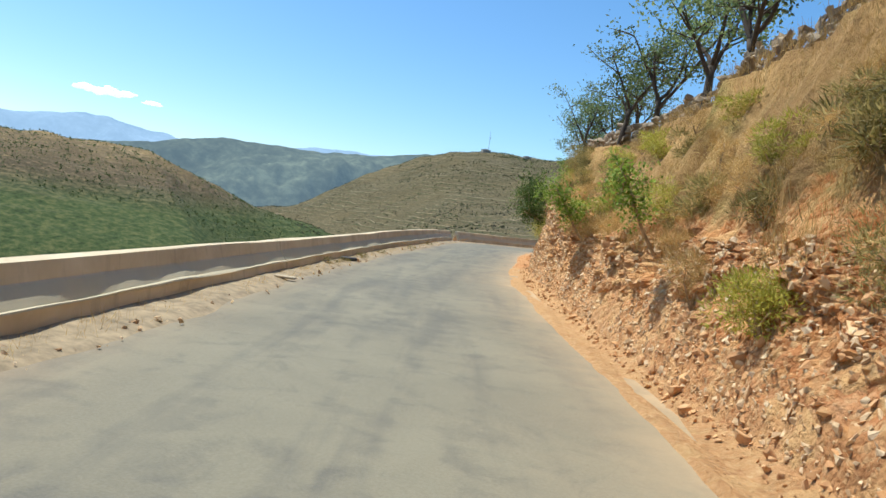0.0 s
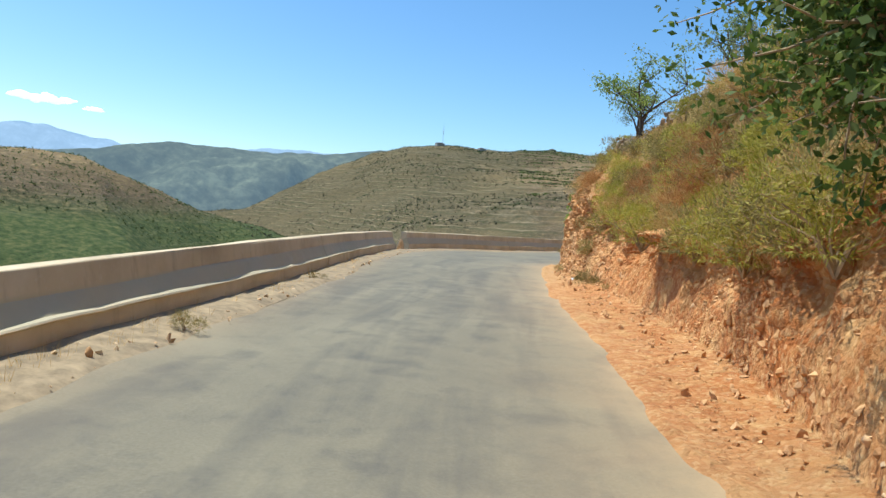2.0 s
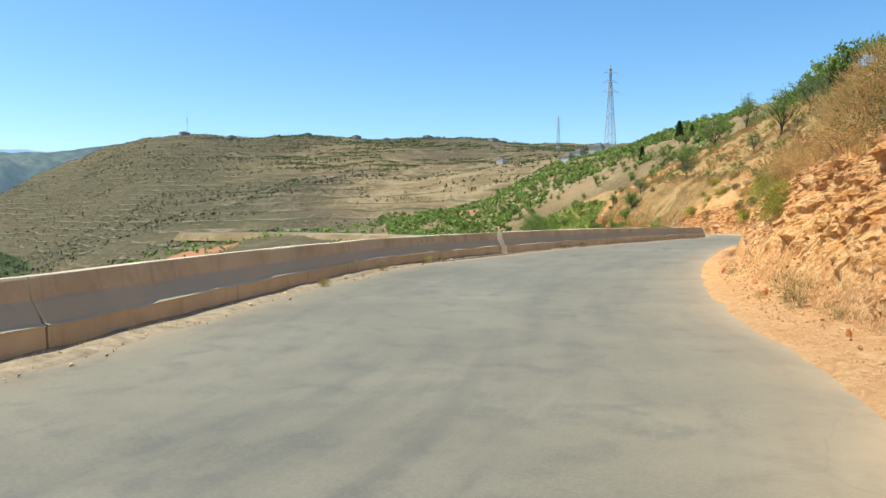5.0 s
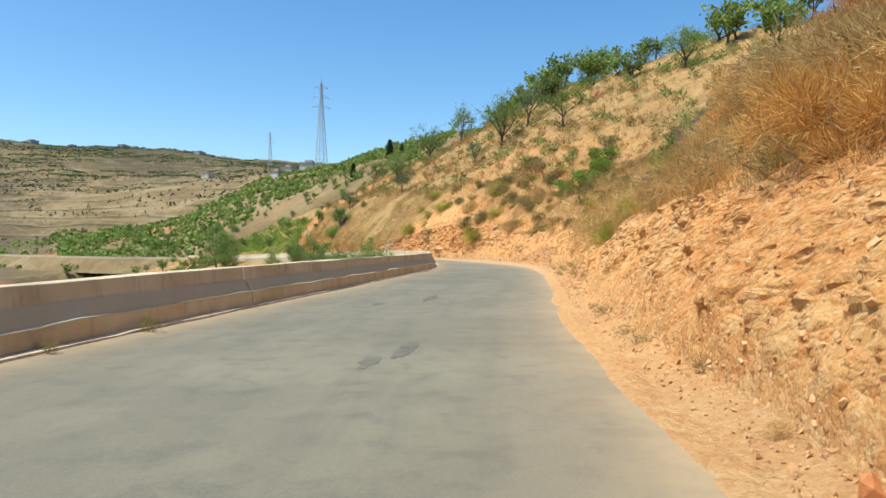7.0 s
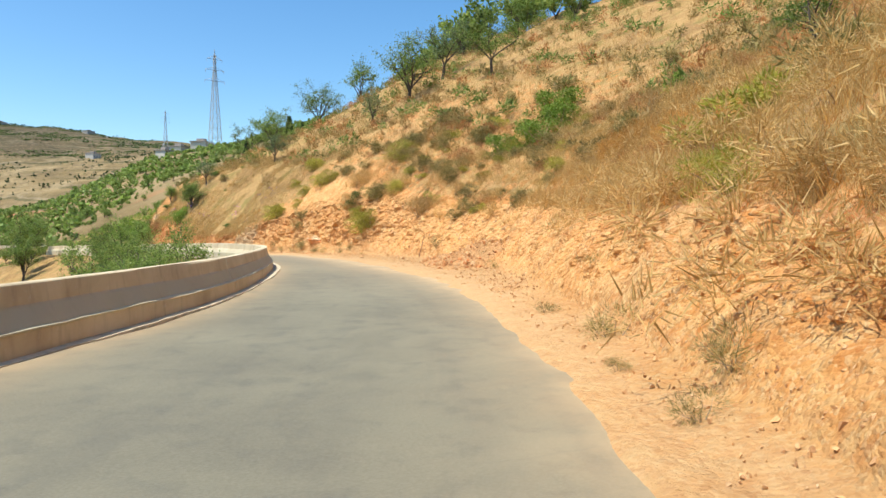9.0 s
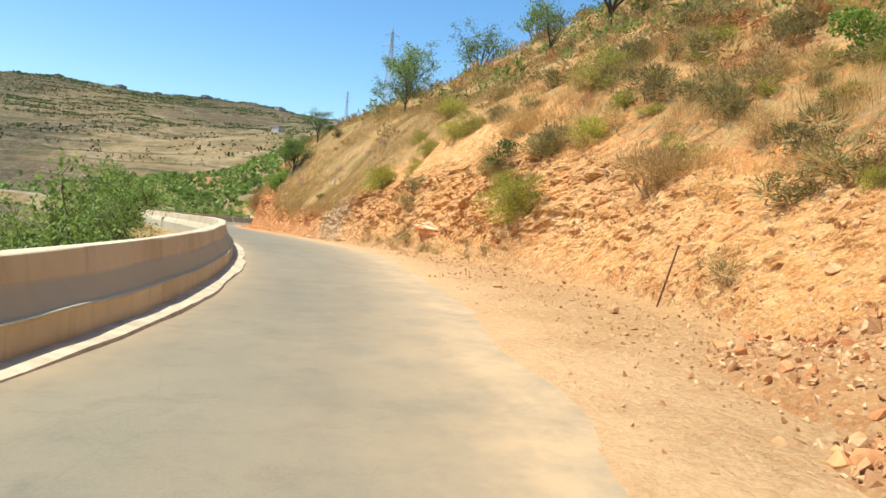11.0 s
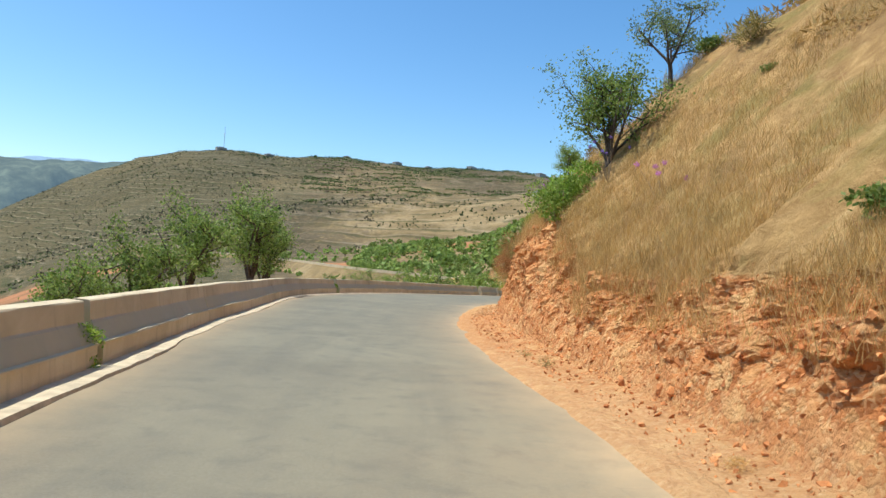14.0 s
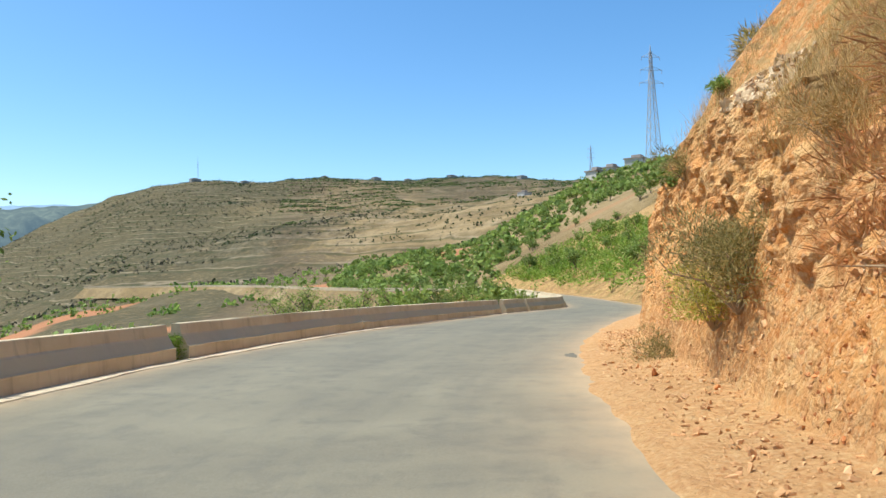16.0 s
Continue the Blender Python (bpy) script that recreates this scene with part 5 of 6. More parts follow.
def grow(n, s_range, band, mix_, size):
    """Bushes by chance in a band above the bare face; mix_: letters, the commoner ones repeated."""
    for _ in range(n):
        s_ = RNG.uniform(*s_range)
        u_ = max(float(cut(s_, 1) + cut(s_, 2) * 0.8 + RNG.uniform(*band)), float(soft_table(s_, U_RIGHT)) + 0.3)
        k_ = mix_[int(RNG.integers(0, len(mix_)))]
        i_ = int(RNG.integers(0, len(KINDS[k_])))
        h_ = RNG.uniform(*size)
        picks[k_][i_].append(spot(s_, u_, h_ * 1.2, "bank", 0.1 * h_, tall=h_ * RNG.uniform(0.75, 1.1)))


def hill_scrub(n, s_range, band, size, mat, label, seed, each=130, thin=0.28):
    """Bushes on the upper slope, too many to count, in one mesh."""
    rng = np.random.default_rng(seed)
    s_ = rng.uniform(*s_range, n)
    u_ = cut(s_, 1) + cut(s_, 2) * 0.8 + rng.uniform(*band, n)
    x, y, z = bank(s_, u_)
    h = rng.uniform(*size, n)[:, None, None]
    lobe = rng.normal(size=(n, 5, 3)) * np.array([0.26, 0.26, 0.12]) + np.array([0, 0, 0.26])
    pick = rng.integers(0, 5, (n, each))
    d = unit(rng.normal(size=(n, each, 3)) + np.array([0, 0, 0.3]))
    pos = np.stack([x, y, z - 0.05], 1)[:, None] + h * (np.take_along_axis(lobe, pick[..., None], 1) + d * rng.uniform(0.1, 0.3, (n, each, 1)))
    way = unit(d + rng.normal(size=d.shape) * 0.5 + np.array([0, 0, 0.3]))
    L = (h * rng.uniform(0.12, 0.3, (n, each, 1))).reshape(-1)
    return tagged(tris_mesh("hill_scrub", blades(pos.reshape(-1, 3), way.reshape(-1, 3), L, L * thin, rng), mat), label, "scrub", kind="stuff")


grow(150, (-4, 25), (0.1, 1.0), "ooodddydd", (0.35, 0.62))
grow(50, (27, 50), (0.4, 1.6), "ooodyd", (0.4, .75))
grow(26, (46, 80), (-0.1, 4.0), "oodddr", (0.5, 1.1))
grow(90, (80, 128), (0.2, 7.0), "dddddooryrr", (0.6, 1.4))
grow(84, (128, 147), (0.0, 8.0), "oooydddr", (0.5, 1.2))
grow(34, (128, 146), (-0.6, 5.0), "ooyoydd", (0.5, .95))
grow(36, (160, 192), (0.4, 8.0), "oddddD", (0.3, 0.9))
grow(26, (192, 216), (-0.2, 4.0), "oodrD", (0.5, 1.2))
for i_, (n_, sr, band_, size_, mat_, lab_) in enumerate(((620, (80, 225), (5, 36), (.6, 1.4), M_OLIVE, "olive-green scrub bushes on the upper slope"), (900, (80, 225), (4, 36), (.5, 1.3), M_STRAW, "dry straw-coloured brush on the upper slope"),
                                                       (230, (85, 200), (5, 30), (.7, 1.4), M_RUSSET, "russet dried brush on the upper slope"), (230, (92, 200), (6, 40), (.8, 1.9), M_LEAF, "dark green bushes on the upper slope"),
                                                       (640, (222, 328), (-1, 26), (1.3, 3.0), M_BRIGHT, "bright green bushes beside the far bend"), (170, (98, 132), (-0.8, 5), (.6, 1.3), M_STRAW, "tall golden dry brush along the crest of the cut"), (70, (222, 326), (0, 20), (.8, 1.8), M_OLIVE, "olive bushes beside the far bend"), (190, (100, 235), (28, 43), (1.2, 2.8), M_LEAF, "green bushes along the crest of the slope"))):
    hill_scrub(n_, sr, band_, size_, mat_, lab_, 800 + i_, *((280, 0.085) if "crest" in lab_ else (85, 0.33)))
grow(70, (112, 152), (3.0, 12.0), "dddrroo", (0.7, 1.5))
grow(34, (60, 172), (-2.2, -0.6), "wwwd", (0.15, 0.4))
for kinds_, picks_ in ((KINDS, picks), (FINE, fine_picks)):
    for k_, protos in kinds_.items():
        for i_, p_ in enumerate(protos):
            scatter(p_, picks_[k_][i_] or [spot(120 + 7 * i_, 14, 1.0)])

# weeds at the foot of the barrier
weed = bush("verge_weed_bush", M_OLIVE, 150, 800, 0.22, 0.012, 6, "small green weed at the foot of the barrier")
scatter(weed, [spot(s_, u_, k_, "road", 0.03) for s_, u_, k_ in ((17.5, -3.2, .3), (18.6, -3.1, .25), (20.5, -3.0, .35), (24, -3.1, .25), (29, -3.0, .3), (35, -3.4, .25), (68.6, -6.1, .3), (72.6, -6.6, .3), (75.5, -6.5, .35), (76.4, -6.4, .25), (86, -5.3, .25), (88, -5.1, .3))])

# ---- dry grass ----
def grass_field(name, s_range, band, count, size, mat, label, side="bank", blade=1.0, blades_each=8):
    rng = np.random.default_rng(int(s_range[0] * 13 + band[1] * 7 + count))
    s_ = rng.uniform(*s_range, count)
    if side == "bank":
        b_ = band[0] + (band[1] - band[0]) * rng.uniform(0, 1, count) ** 1.5
        u_ = cut(s_, 1) + cut(s_, 2) * 0.8 + b_
        x, y, z = bank(s_, u_)
    elif side == "drop":
        u_ = soft_table(s_, U_BARRIER) - 0.9 - rng.uniform(*band, count)
        x, y, z = drop(s_, u_)
    else:
        u_ = soft_table(s_, U_BARRIER) + rng.uniform(*band, count)
        x, y, z = at(s_, u_)
    keep = vnoise(x * 0.5, y * 0.5, 3.3) > -0.35
    base = np.stack([x, y, z - 0.02], 1)[keep]
    n = len(base)
    base = np.repeat(base, blades_each, 0) + rng.normal(size=(n * blades_each, 3)) * np.array([0.09, 0.09, 0])
    way = unit(np.array([0, 0, 1.0]) + rng.normal(size=(n * blades_each, 3)) * np.array([0.38, 0.38, 0.1]))
    L = rng.uniform(size[0], size[1], n * blades_each)
    ob = tris_mesh(name, blades(base, way, L, (0.0045 + 0.006 * L) * blade, rng), mat)
    return tagged(ob, label, "grass", kind="stuff")


grass_field("dry_grass", (-5, 50), (-0.05, 1.6), 9000, (0.10, 0.36), M_STRAW, "dry straw-coloured grass on the slope")
grass_field("dry_grass", (60, 128), (0.1, 8.0), 7500, (0.16, 0.5), M_STRAW, "dry straw-coloured grass on the slope")
grass_field("dry_grass", (90, 150), (1.5, 22.0), 13000, (0.22, 0.55), M_STRAW, "dense golden dry grass on the open slope", blade=2.2, blades_each=6)
grass_field("dry_grass", (86, 128), (0.2, 7.0), 5200, (0.25, 0.6), M_GOLD, "tall golden-orange dry grass above the cut", blade=1.3, blades_each=7)
grass_field("dry_grass", (128, 147), (0.1, 9.0), 3800, (0.15, 0.5), M_STRAW, "dry straw-coloured grass on the slope")
grass_field("dry_grass", (146, 158), (2.5, 9.0), 1500, (0.12, 0.4), M_STRAW, "tufts of dry grass on the rocky cut")
grass_field("dry_grass", (157.5, 194), (-0.1, 8.0), 15000, (0.06, 0.2), M_STRAW, "short pale dry grass above the red cut", blade=1.4)
grass_field("dry_grass", (158, 194), (-0.15, 8.0), 12000, (0.18, 0.5), M_STRAW, "tall pale dry grass above the red cut")
grass_field("dry_grass", (160, 192), (-0.3, 1.6), 5200, (0.15, 0.4), M_STRAW, "pale dry grass hanging over the edge of the red cut")
grass_field("dry_grass", (192, 225), (-0.1, 6.0), 2500, (0.2, 0.6), M_STRAW, "dry straw-coloured grass on the slope")
grass_field("dry_grass", (60, 260), (6.0, 34.0), 8000, (0.3, 0.9), M_STRAW, "dry straw-coloured grass on the upper slope", blade=3.5, blades_each=6)
grass_field("green_grass", (-5, 225), (0.0, 9.0), 2600, (0.12, 0.45), M_OLIVE, "patchy olive-green weeds on the slope")
grass_field("verge_grass", (4, 30), (0.02, 0.4), 200, (0.08, 0.2), M_STRAW, "straw-coloured weeds on the dusty verge", "road")
grass_field("verge_grass", (0, 76), (0.02, 0.3), 260, (0.08, 0.28), M_STRAW, "dry weeds at the foot of the barrier", "road")
grass_field("valley_grass", (60, 260), (0.2, 14.0), 5200, (0.25, 0.7), M_STRAW, "dry grass below the barrier", "drop")

# ---- stones ----
def ico(rng, rough=0.25, flat=0.75, sub=False):
    """A lumpy body of about unit size: verts, faces."""
    bm = bmesh.new()
    bmesh.ops.create_icosphere(bm, subdivisions=2 if sub else 1, radius=0.5)
    off = rng.uniform(0, 50, 3)
    sc = np.array([rng.uniform(0.8, 1.3), rng.uniform(0.7, 1.1), flat * rng.uniform(0.7, 1.2)])
    for v in bm.verts:
        c = np.array(v.co)
        v.co = Vector(c * (1 + rough * float(vnoise(*(c * 2.6 + off))) * 1.6) * sc)
    v = np.array([tuple(x.co) for x in bm.verts])
    f = [tuple(x.index for x in p.verts) for p in bm.faces]
    bm.free()
    return v, f


def shard(rng, n, flat=0.7):
    """A broken stone with flat faces and sharp edges, of about unit size: verts, faces."""
    bm = bmesh.new()
    sc = np.array([rng.uniform(0.9, 1.4), rng.uniform(0.65, 1.0), flat * rng.uniform(0.65, 1.2)])
    for p in unit(rng.normal(size=(n, 3))) * rng.uniform(0.42, 0.58, (n, 1)) * sc:
        bm.verts.new(Vector(p))
    hull = bmesh.ops.convex_hull(bm, input=bm.verts[:])
    bmesh.ops.delete(bm, geom=[q for q in hull["geom_interior"] if isinstance(q, bmesh.types.BMVert)], context="VERTS")
    bm.verts.index_update()
    v = np.array([tuple(x.co) for x in bm.verts])
    f = [tuple(x.index for x in p.verts) for p in bm.faces]
    bm.free()
    return v, f


SMALL = [shard(RNG, 9, 0.75) for _ in range(14)]
LARGE = [shard(RNG, 16, 0.72) for _ in range(10)]


def rot_random(rng, n):
    q = unit(rng.normal(size=(n, 4)))
    w, x, y, z = q.T
    return np.stack([np.stack([1 - 2 * (y * y + z * z), 2 * (x * y - z * w), 2 * (x * z + y * w)], 1), np.stack([2 * (x * y + z * w), 1 - 2 * (x * x + z * z), 2 * (y * z - x * w)], 1),
                     np.stack([2 * (x * z - y * w), 2 * (y * z + x * w), 1 - 2 * (x * x + y * y)], 1)], 1)


def rubble(name, P, size, mat, label, seed):
    """Many loose stones at the places P in one mesh."""
    rng = np.random.default_rng(seed)
    n = len(P)
    R = rot_random(rng, n)
    which = rng.integers(0, len(SMALL), n)
    vs, fs, o = [], [], 0
    for k, (v, f) in enumerate(SMALL):
        m = which == k
        c = int(m.sum())
        V = np.einsum("nij,vj->nvi", R[m], v) * size[m][:, None, None] + P[m][:, None]
        vs.append(V.reshape(-1, 3))
        F = np.array(f)[None] + (o + np.arange(c) * len(v))[:, None, None]
        fs.append(F.reshape(-1, 3))
        o += c * len(v)
    return tagged(link_mesh(name, np.concatenate(vs), np.concatenate(fs), mat), label, "stones" if label else "", kind="stuff")


def face_places(n, s_range, f_range, seed, lump=0.2):
    rng = np.random.default_rng(seed)
    s_, f_ = rng.uniform(*s_range, n), rng.uniform(*f_range, n)
    u_ = cut(s_, 1) + cut(s_, 2) * f_
    h_ = bank_height(s_, u_)
    keep = fbm(s_ * 0.35, h_ * 0.5, 7.7, 2) > -lump
    x, y, z = bank(s_, u_)
    return np.stack([x, y, z], 1)[keep]


def shoulder_places(n, s_range, seed, spread=(0.05, 1.15)):
    rng = np.random.default_rng(seed)
    s_ = rng.uniform(*s_range, n)
    ur_, ut_ = soft_table(s_, U_RIGHT), cut(s_, 1)
    u_ = ur_ + (ut_ - ur_) * rng.uniform(*spread, n)
    x, y, z = bank(s_, u_)
    return np.stack([x, y, z + 0.01], 1)


def sizes(n, lo, hi, seed):
    return lo + (hi - lo) * np.random.default_rng(seed).uniform(0, 1, n) ** 3.0


for i_, (n_, sr, mat_, hi_, lump_) in enumerate([(3000, (-2, 32), M_STONE, 0.14, 0.3), (4200, (0, 16), M_PALE, 0.12, 0.9), (2000, (33, 47), M_STONE, 0.14, 0.15), (2800, (42, 66), M_STONE, 0.16, 0.5), (1800, (66, 84), M_STONE, 0.10, 0.1),
                                                  (2600, (84, 126), M_STONE, 0.07, 0.05), (4600, (126, 161), M_STONE, 0.14, 0.3), (3000, (159, 192), M_REDSTONE, 0.11, 0.5), (1800, (186, 212), M_STONE, 0.10, 0.1), (3400, (17.5, 26.0), M_PALE, 0.13, 0.7)]):
    P_ = face_places(n_, sr, (0.0, 0.95), 100 + i_, lump_)
    rubble("cut_rubble", P_, sizes(len(P_), 0.04, hi_, 200 + i_), mat_, "pale and reddish stones sticking out of the road cut", 300 + i_)
for i_, (n_, sr, mat_, hi_) in enumerate([(2200, (-2, 62), M_STONE, 0.11), (2400, (62, 118), M_STONE, 0.08), (5200, (116, 162), M_STONE, 0.10), (1300, (160, 186), M_REDSTONE, 0.09), (2200, (184, 208), M_STONE, 0.11)]):
    P_ = shoulder_places(n_, sr, 400 + i_)
    rubble("roadside_rubble", P_, sizes(len(P_), 0.02, hi_, 500 + i_), mat_, "loose stones and gravel along the foot of the cut", 600 + i_)

P_ = face_places(2600, (40.5, 50), (0.0, 1.45), 169, 2.0)
rubble("cut_rubble", P_, sizes(len(P_), 0.05, 0.2, 170), M_STONE, "pale rubble of the rocky corner of the cut", 174)
P_ = face_places(2600, (158.3, 160.7), (0.0, 1.1), 171, 2.0)
rubble("pale_outcrop", P_, sizes(len(P_), 0.04, 0.15, 172), M_PALE, "band of pale broken limestone in the red cut", 173)
P_ = face_places(700, (190.0, 191.1), (0.25, 1.5), 175, 2.0)
rubble("stone_strip", P_, sizes(len(P_), 0.06, 0.17, 176), M_STONE, "upright strip of old dry stone walling in the cut", 177)
P_ = face_places(420, (194.3, 196.6), (0.95, 1.5), 178, 2.0)
rubble("pale_outcrop", P_, sizes(len(P_), 0.08, 0.26, 179), M_PALE, "pale limestone outcrop at the top of the cut", 180)
LARGE_ME = []
for k_, (v_, f_) in enumerate(LARGE):
    for mat_ in (M_STONE, M_REDSTONE):
        me = bpy.data.meshes.new("stone")
        me.from_pydata(v_.tolist(), [], f_)
        me.materials.append(mat_)
        LARGE_ME.append(me)


def stone_object(name, P, size, red, parent=None):
    ob = new(name, LARGE_ME[int(RNG.integers(0, 10)) * 2 + (1 if red else 0)])
    ob.rotation_euler = tuple(RNG.uniform(0, 6.28, 3))
    ob.scale = (size,) * 3
    ob.location = tuple(P)
    if parent:
        ob.parent = parent
    return ob


# larger stones bedded in the cut
for n_, sr, red_, lo_, hi_ in ((70, (4, 26), 0, .12, .26), (50, (36, 47), 0, .12, .24), (50, (46, 62), 0, .14, .26), (90, (126, 160), 0, .12, .28), (36, (162, 192), 1, .11, .2), (16, (186, 208), 0, .1, .18)):
    for P_ in face_places(n_, sr, (0.02, 0.8), int(900 + sr[0]), 0.9):
        stone_object("stone", P_, lo_ + (hi_ - lo_) * RNG.uniform() ** 2, red_, hill)
# loose rocks on the shoulder
for n_, sr, red_ in ((34, (2, 50), 0), (10, (62, 90), 1), (22, (118, 158), 0), (12, (160, 200), 1)):
    for P_ in shoulder_places(n_, sr, int(700 + sr[0]), (0.2, 1.0)):
        size_ = 0.08 + 0.12 * RNG.uniform() ** 2
        tagged(stone_object("loose_rock", P_ + np.array([0, 0, size_ * 0.2]), size_, red_), "broken limestone rock lying on the road shoulder", "rock", "loose rocks on the shoulder")
# the pale boulder and outcrop
def boulder(s_, u_, dz_, size, turn, seed, label, mat=M_STONE, under=None):
    """A broken block with flat faces and chipped edges."""
    rng = np.random.default_rng(seed)
    bm = bmesh.new()
    for p in unit(rng.normal(size=(15, 3))) * rng.uniform(0.44, 0.58, (15, 1)):
        bm.verts.new(Vector(p))
    hull = bmesh.ops.convex_hull(bm, input=bm.verts[:])
    bmesh.ops.delete(bm, geom=[v for v in hull["geom_interior"] if isinstance(v, bmesh.types.BMVert)], context="VERTS")
    bmesh.ops.triangulate(bm, faces=bm.faces[:])
    bmesh.ops.subdivide_edges(bm, edges=bm.edges[:], cuts=4, use_grid_fill=True)
    co = np.array([tuple(v.co) for v in bm.verts])
    co = co * (1 + 0.13 * fbm(co[:, 0] * 4, co[:, 1] * 4, co[:, 2] * 4 + seed, 4, 0.7) + 0.10 * fbm(co[:, 0] * 11, co[:, 1] * 11, co[:, 2] * 11 + seed, 3, 0.7))[:, None]
    for v, p in zip(bm.verts, co):
        v.co = Vector(p * np.array(size))
    bm.normal_update()
    # redder stone below the pale top: earth colour and painted shade together
    for q in bm.faces:
        m_ = q.calc_center_median()
        q.material_index = 1 if under and m_.z < (0.16 + 0.10 * float(fbm(m_.x * 2.5, m_.y * 2.5, seed, 3))) * size[2] else 0
    ob = part("boulder", bm, mat)
    if under:
        ob.data.materials.append(under)
    x, y, z = (float(c) for c in at(s_, u_))
    ob.matrix_basis = pose(x, y, z + dz_, 0, 0, turn)
    tagged(ob, label, "boulder")


boulder(148.9, 5.0, 0.9, (1.5, 1.75, 1.0), 20, 21, "large limestone boulder with pale top bedded in the red cut", M_PALE, M_REDSTONE)
boulder(66.3, 2.55, 0.12, (0.42, 0.36, 0.34), 0, 5, "pale rock beside the road")


boulder(127.6, 6.3, 1.55, (0.95, 0.5, 0.3), 60, 7, "flat pale limestone slab in the cut", M_PALE)
boulder(125.0, 5.5, 1.0, (0.4, 0.3, 0.2), 20, 8, "pale limestone block in the cut", M_PALE)
boulder(50.1, -5.15, 0.2, (0.55, 0.4, 0.5), 30, 9, "broken pale concrete lump in the gap of the barrier", M_PALE)
# heap of slipped rubble at the foot of the cut
def heap(s_, u_, long, wide, tall, n, seed, label):
    """A low mound of earth strewn with broken stones."""
    a, b = np.meshgrid(np.linspace(-1, 1, 40), np.linspace(-1, 1, 24), indexing="ij")
    x, y, z = bank(s_ + a * long, u_ + b * wide)
    lump = np.clip(1 - a * a - b * b, 0, 1) ** 0.8
    z = z - 0.04 + tall * lump * (1 + 0.35 * fbm(x * 1.3, y * 1.3, seed, 3))
    top = new("rubble_heap")
    ob = grid("earth", x, y, z, M_BANK, True, {"sand": a * 0, "dust": a * 0, "shoulder": a * 0 + 0.45, "topsoil": a * 0, "grass": a * 0 - 0.4, "red": a * 0 + 0.35, "pale": a * 0 + 0.1}, flip=True)
    ob.parent = top
    rng = np.random.default_rng(seed)
    i, j = rng.integers(2, 38, n), rng.integers(2, 22, n)
    P = np.stack([x[i, j], y[i, j], z[i, j]], 1) + rng.normal(size=(n, 3)) * np.array([0.05, 0.05, 0.01])
    rubble("rubble", P, sizes(n, 0.04, 0.15, seed), M_STONE, "", seed + 1).parent = top
    for q in range(60):
        stone_object("stone", P[q], RNG.uniform(0.13, 0.24), q % 2, top)
    tagged(top, label, "heap")


heap(128.6, 4.5, 3.0, 1.3, 0.42, 1500, 181, "heap of broken orange stones at the foot of the cut")
heap(126.2, 3.4, 1.7, 0.9, 0.26, 700, 185, "low heap of loose pale stones on the shoulder")

# ---- dry stone wall along the top of the cut ----
wall_top = new("dry_stone_wall")
WALL_ME = []
for v_, f_ in LARGE:
    me = bpy.data.meshes.new("stone")
    me.from_pydata((v_ * np.array([1.1, 1.0, 1.05])).tolist(), [], f_)
    me.materials.append(M_GREYSTONE)
    WALL_ME.append(me)
tagged(wall_top, "low dry stone terrace wall along the hilltop", "wall")
n_part = 0
pieces = []
for s_ in np.arange(-4, 46, 0.16):
    u_ = float(cut(s_, 5)) + 0.2
    x, y, z = (float(c) for c in bank(np.array(s_), np.array(u_)))
    for row in range(5):
        P_ = np.array([x, y, z - 0.16 + row * 0.105]) + RNG.normal(size=3) * np.array([0.04, 0.04, 0.015])
        size_ = RNG.uniform(0.16, 0.27)
        if s_ > 12 and n_part < 300:
            ob = stone_object("stone", P_, size_, 0, wall_top)
            ob.data = WALL_ME[int(RNG.integers(0, 10))]
            ob.rotation_euler = (RNG.normal() * 0.15, RNG.normal() * 0.15, RNG.uniform(0, 6.28))
            n_part += 1
        else:
            pieces.append((P_, size_))
ob = rubble("wall_stones", np.array([p[0] for p in pieces]), np.array([p[1] for p in pieces]), M_GREYSTONE, "", 77)
ob.parent = wall_top

# ---- dirt verge by the barrier at the start ----
s = np.arange(S0 + 2, 80, 0.4)
ub = soft_table(s, U_BARRIER)
wd = 0.62 * np.clip((78 - s) / 12, 0.12, 1) + 0.16 * fbm(s * 0.5, 6.6, 0, 3)
X = np.zeros((len(s), 6)); Y = X.copy(); Z = X.copy()
for k, q in enumerate(np.linspace(0, 1, 6)):
    X[:, k], Y[:, k], z = at(s, ub + wd * q)
    Z[:, k] = z + 0.055 * (1 - q) ** 0.7 + (0.02 * fbm(s * 2.0, k * 0.7, 0, 3) if k < 5 else -0.03)
verge = grid("verge", X, Y, Z, M_DUST, True, {"grass": np.full(X.shape, 0.15), "red": np.zeros(X.shape), "pale": np.full(X.shape, 0.75)}, flip=True)
tagged(verge, "dusty earth verge at the foot of the barrier", "verge", kind="structure")
rng = np.random.default_rng(51)
s_ = rng.uniform(0, 78, 700)
x, y, z = at(s_, soft_table(s_, U_BARRIER) + rng.uniform(0.05, 0.75, 700))
rubble("verge_gravel", np.stack([x, y, z + 0.02], 1), sizes(700, 0.015, 0.11, 52), M_PALE, "pebbles and rubble along the barrier", 53)
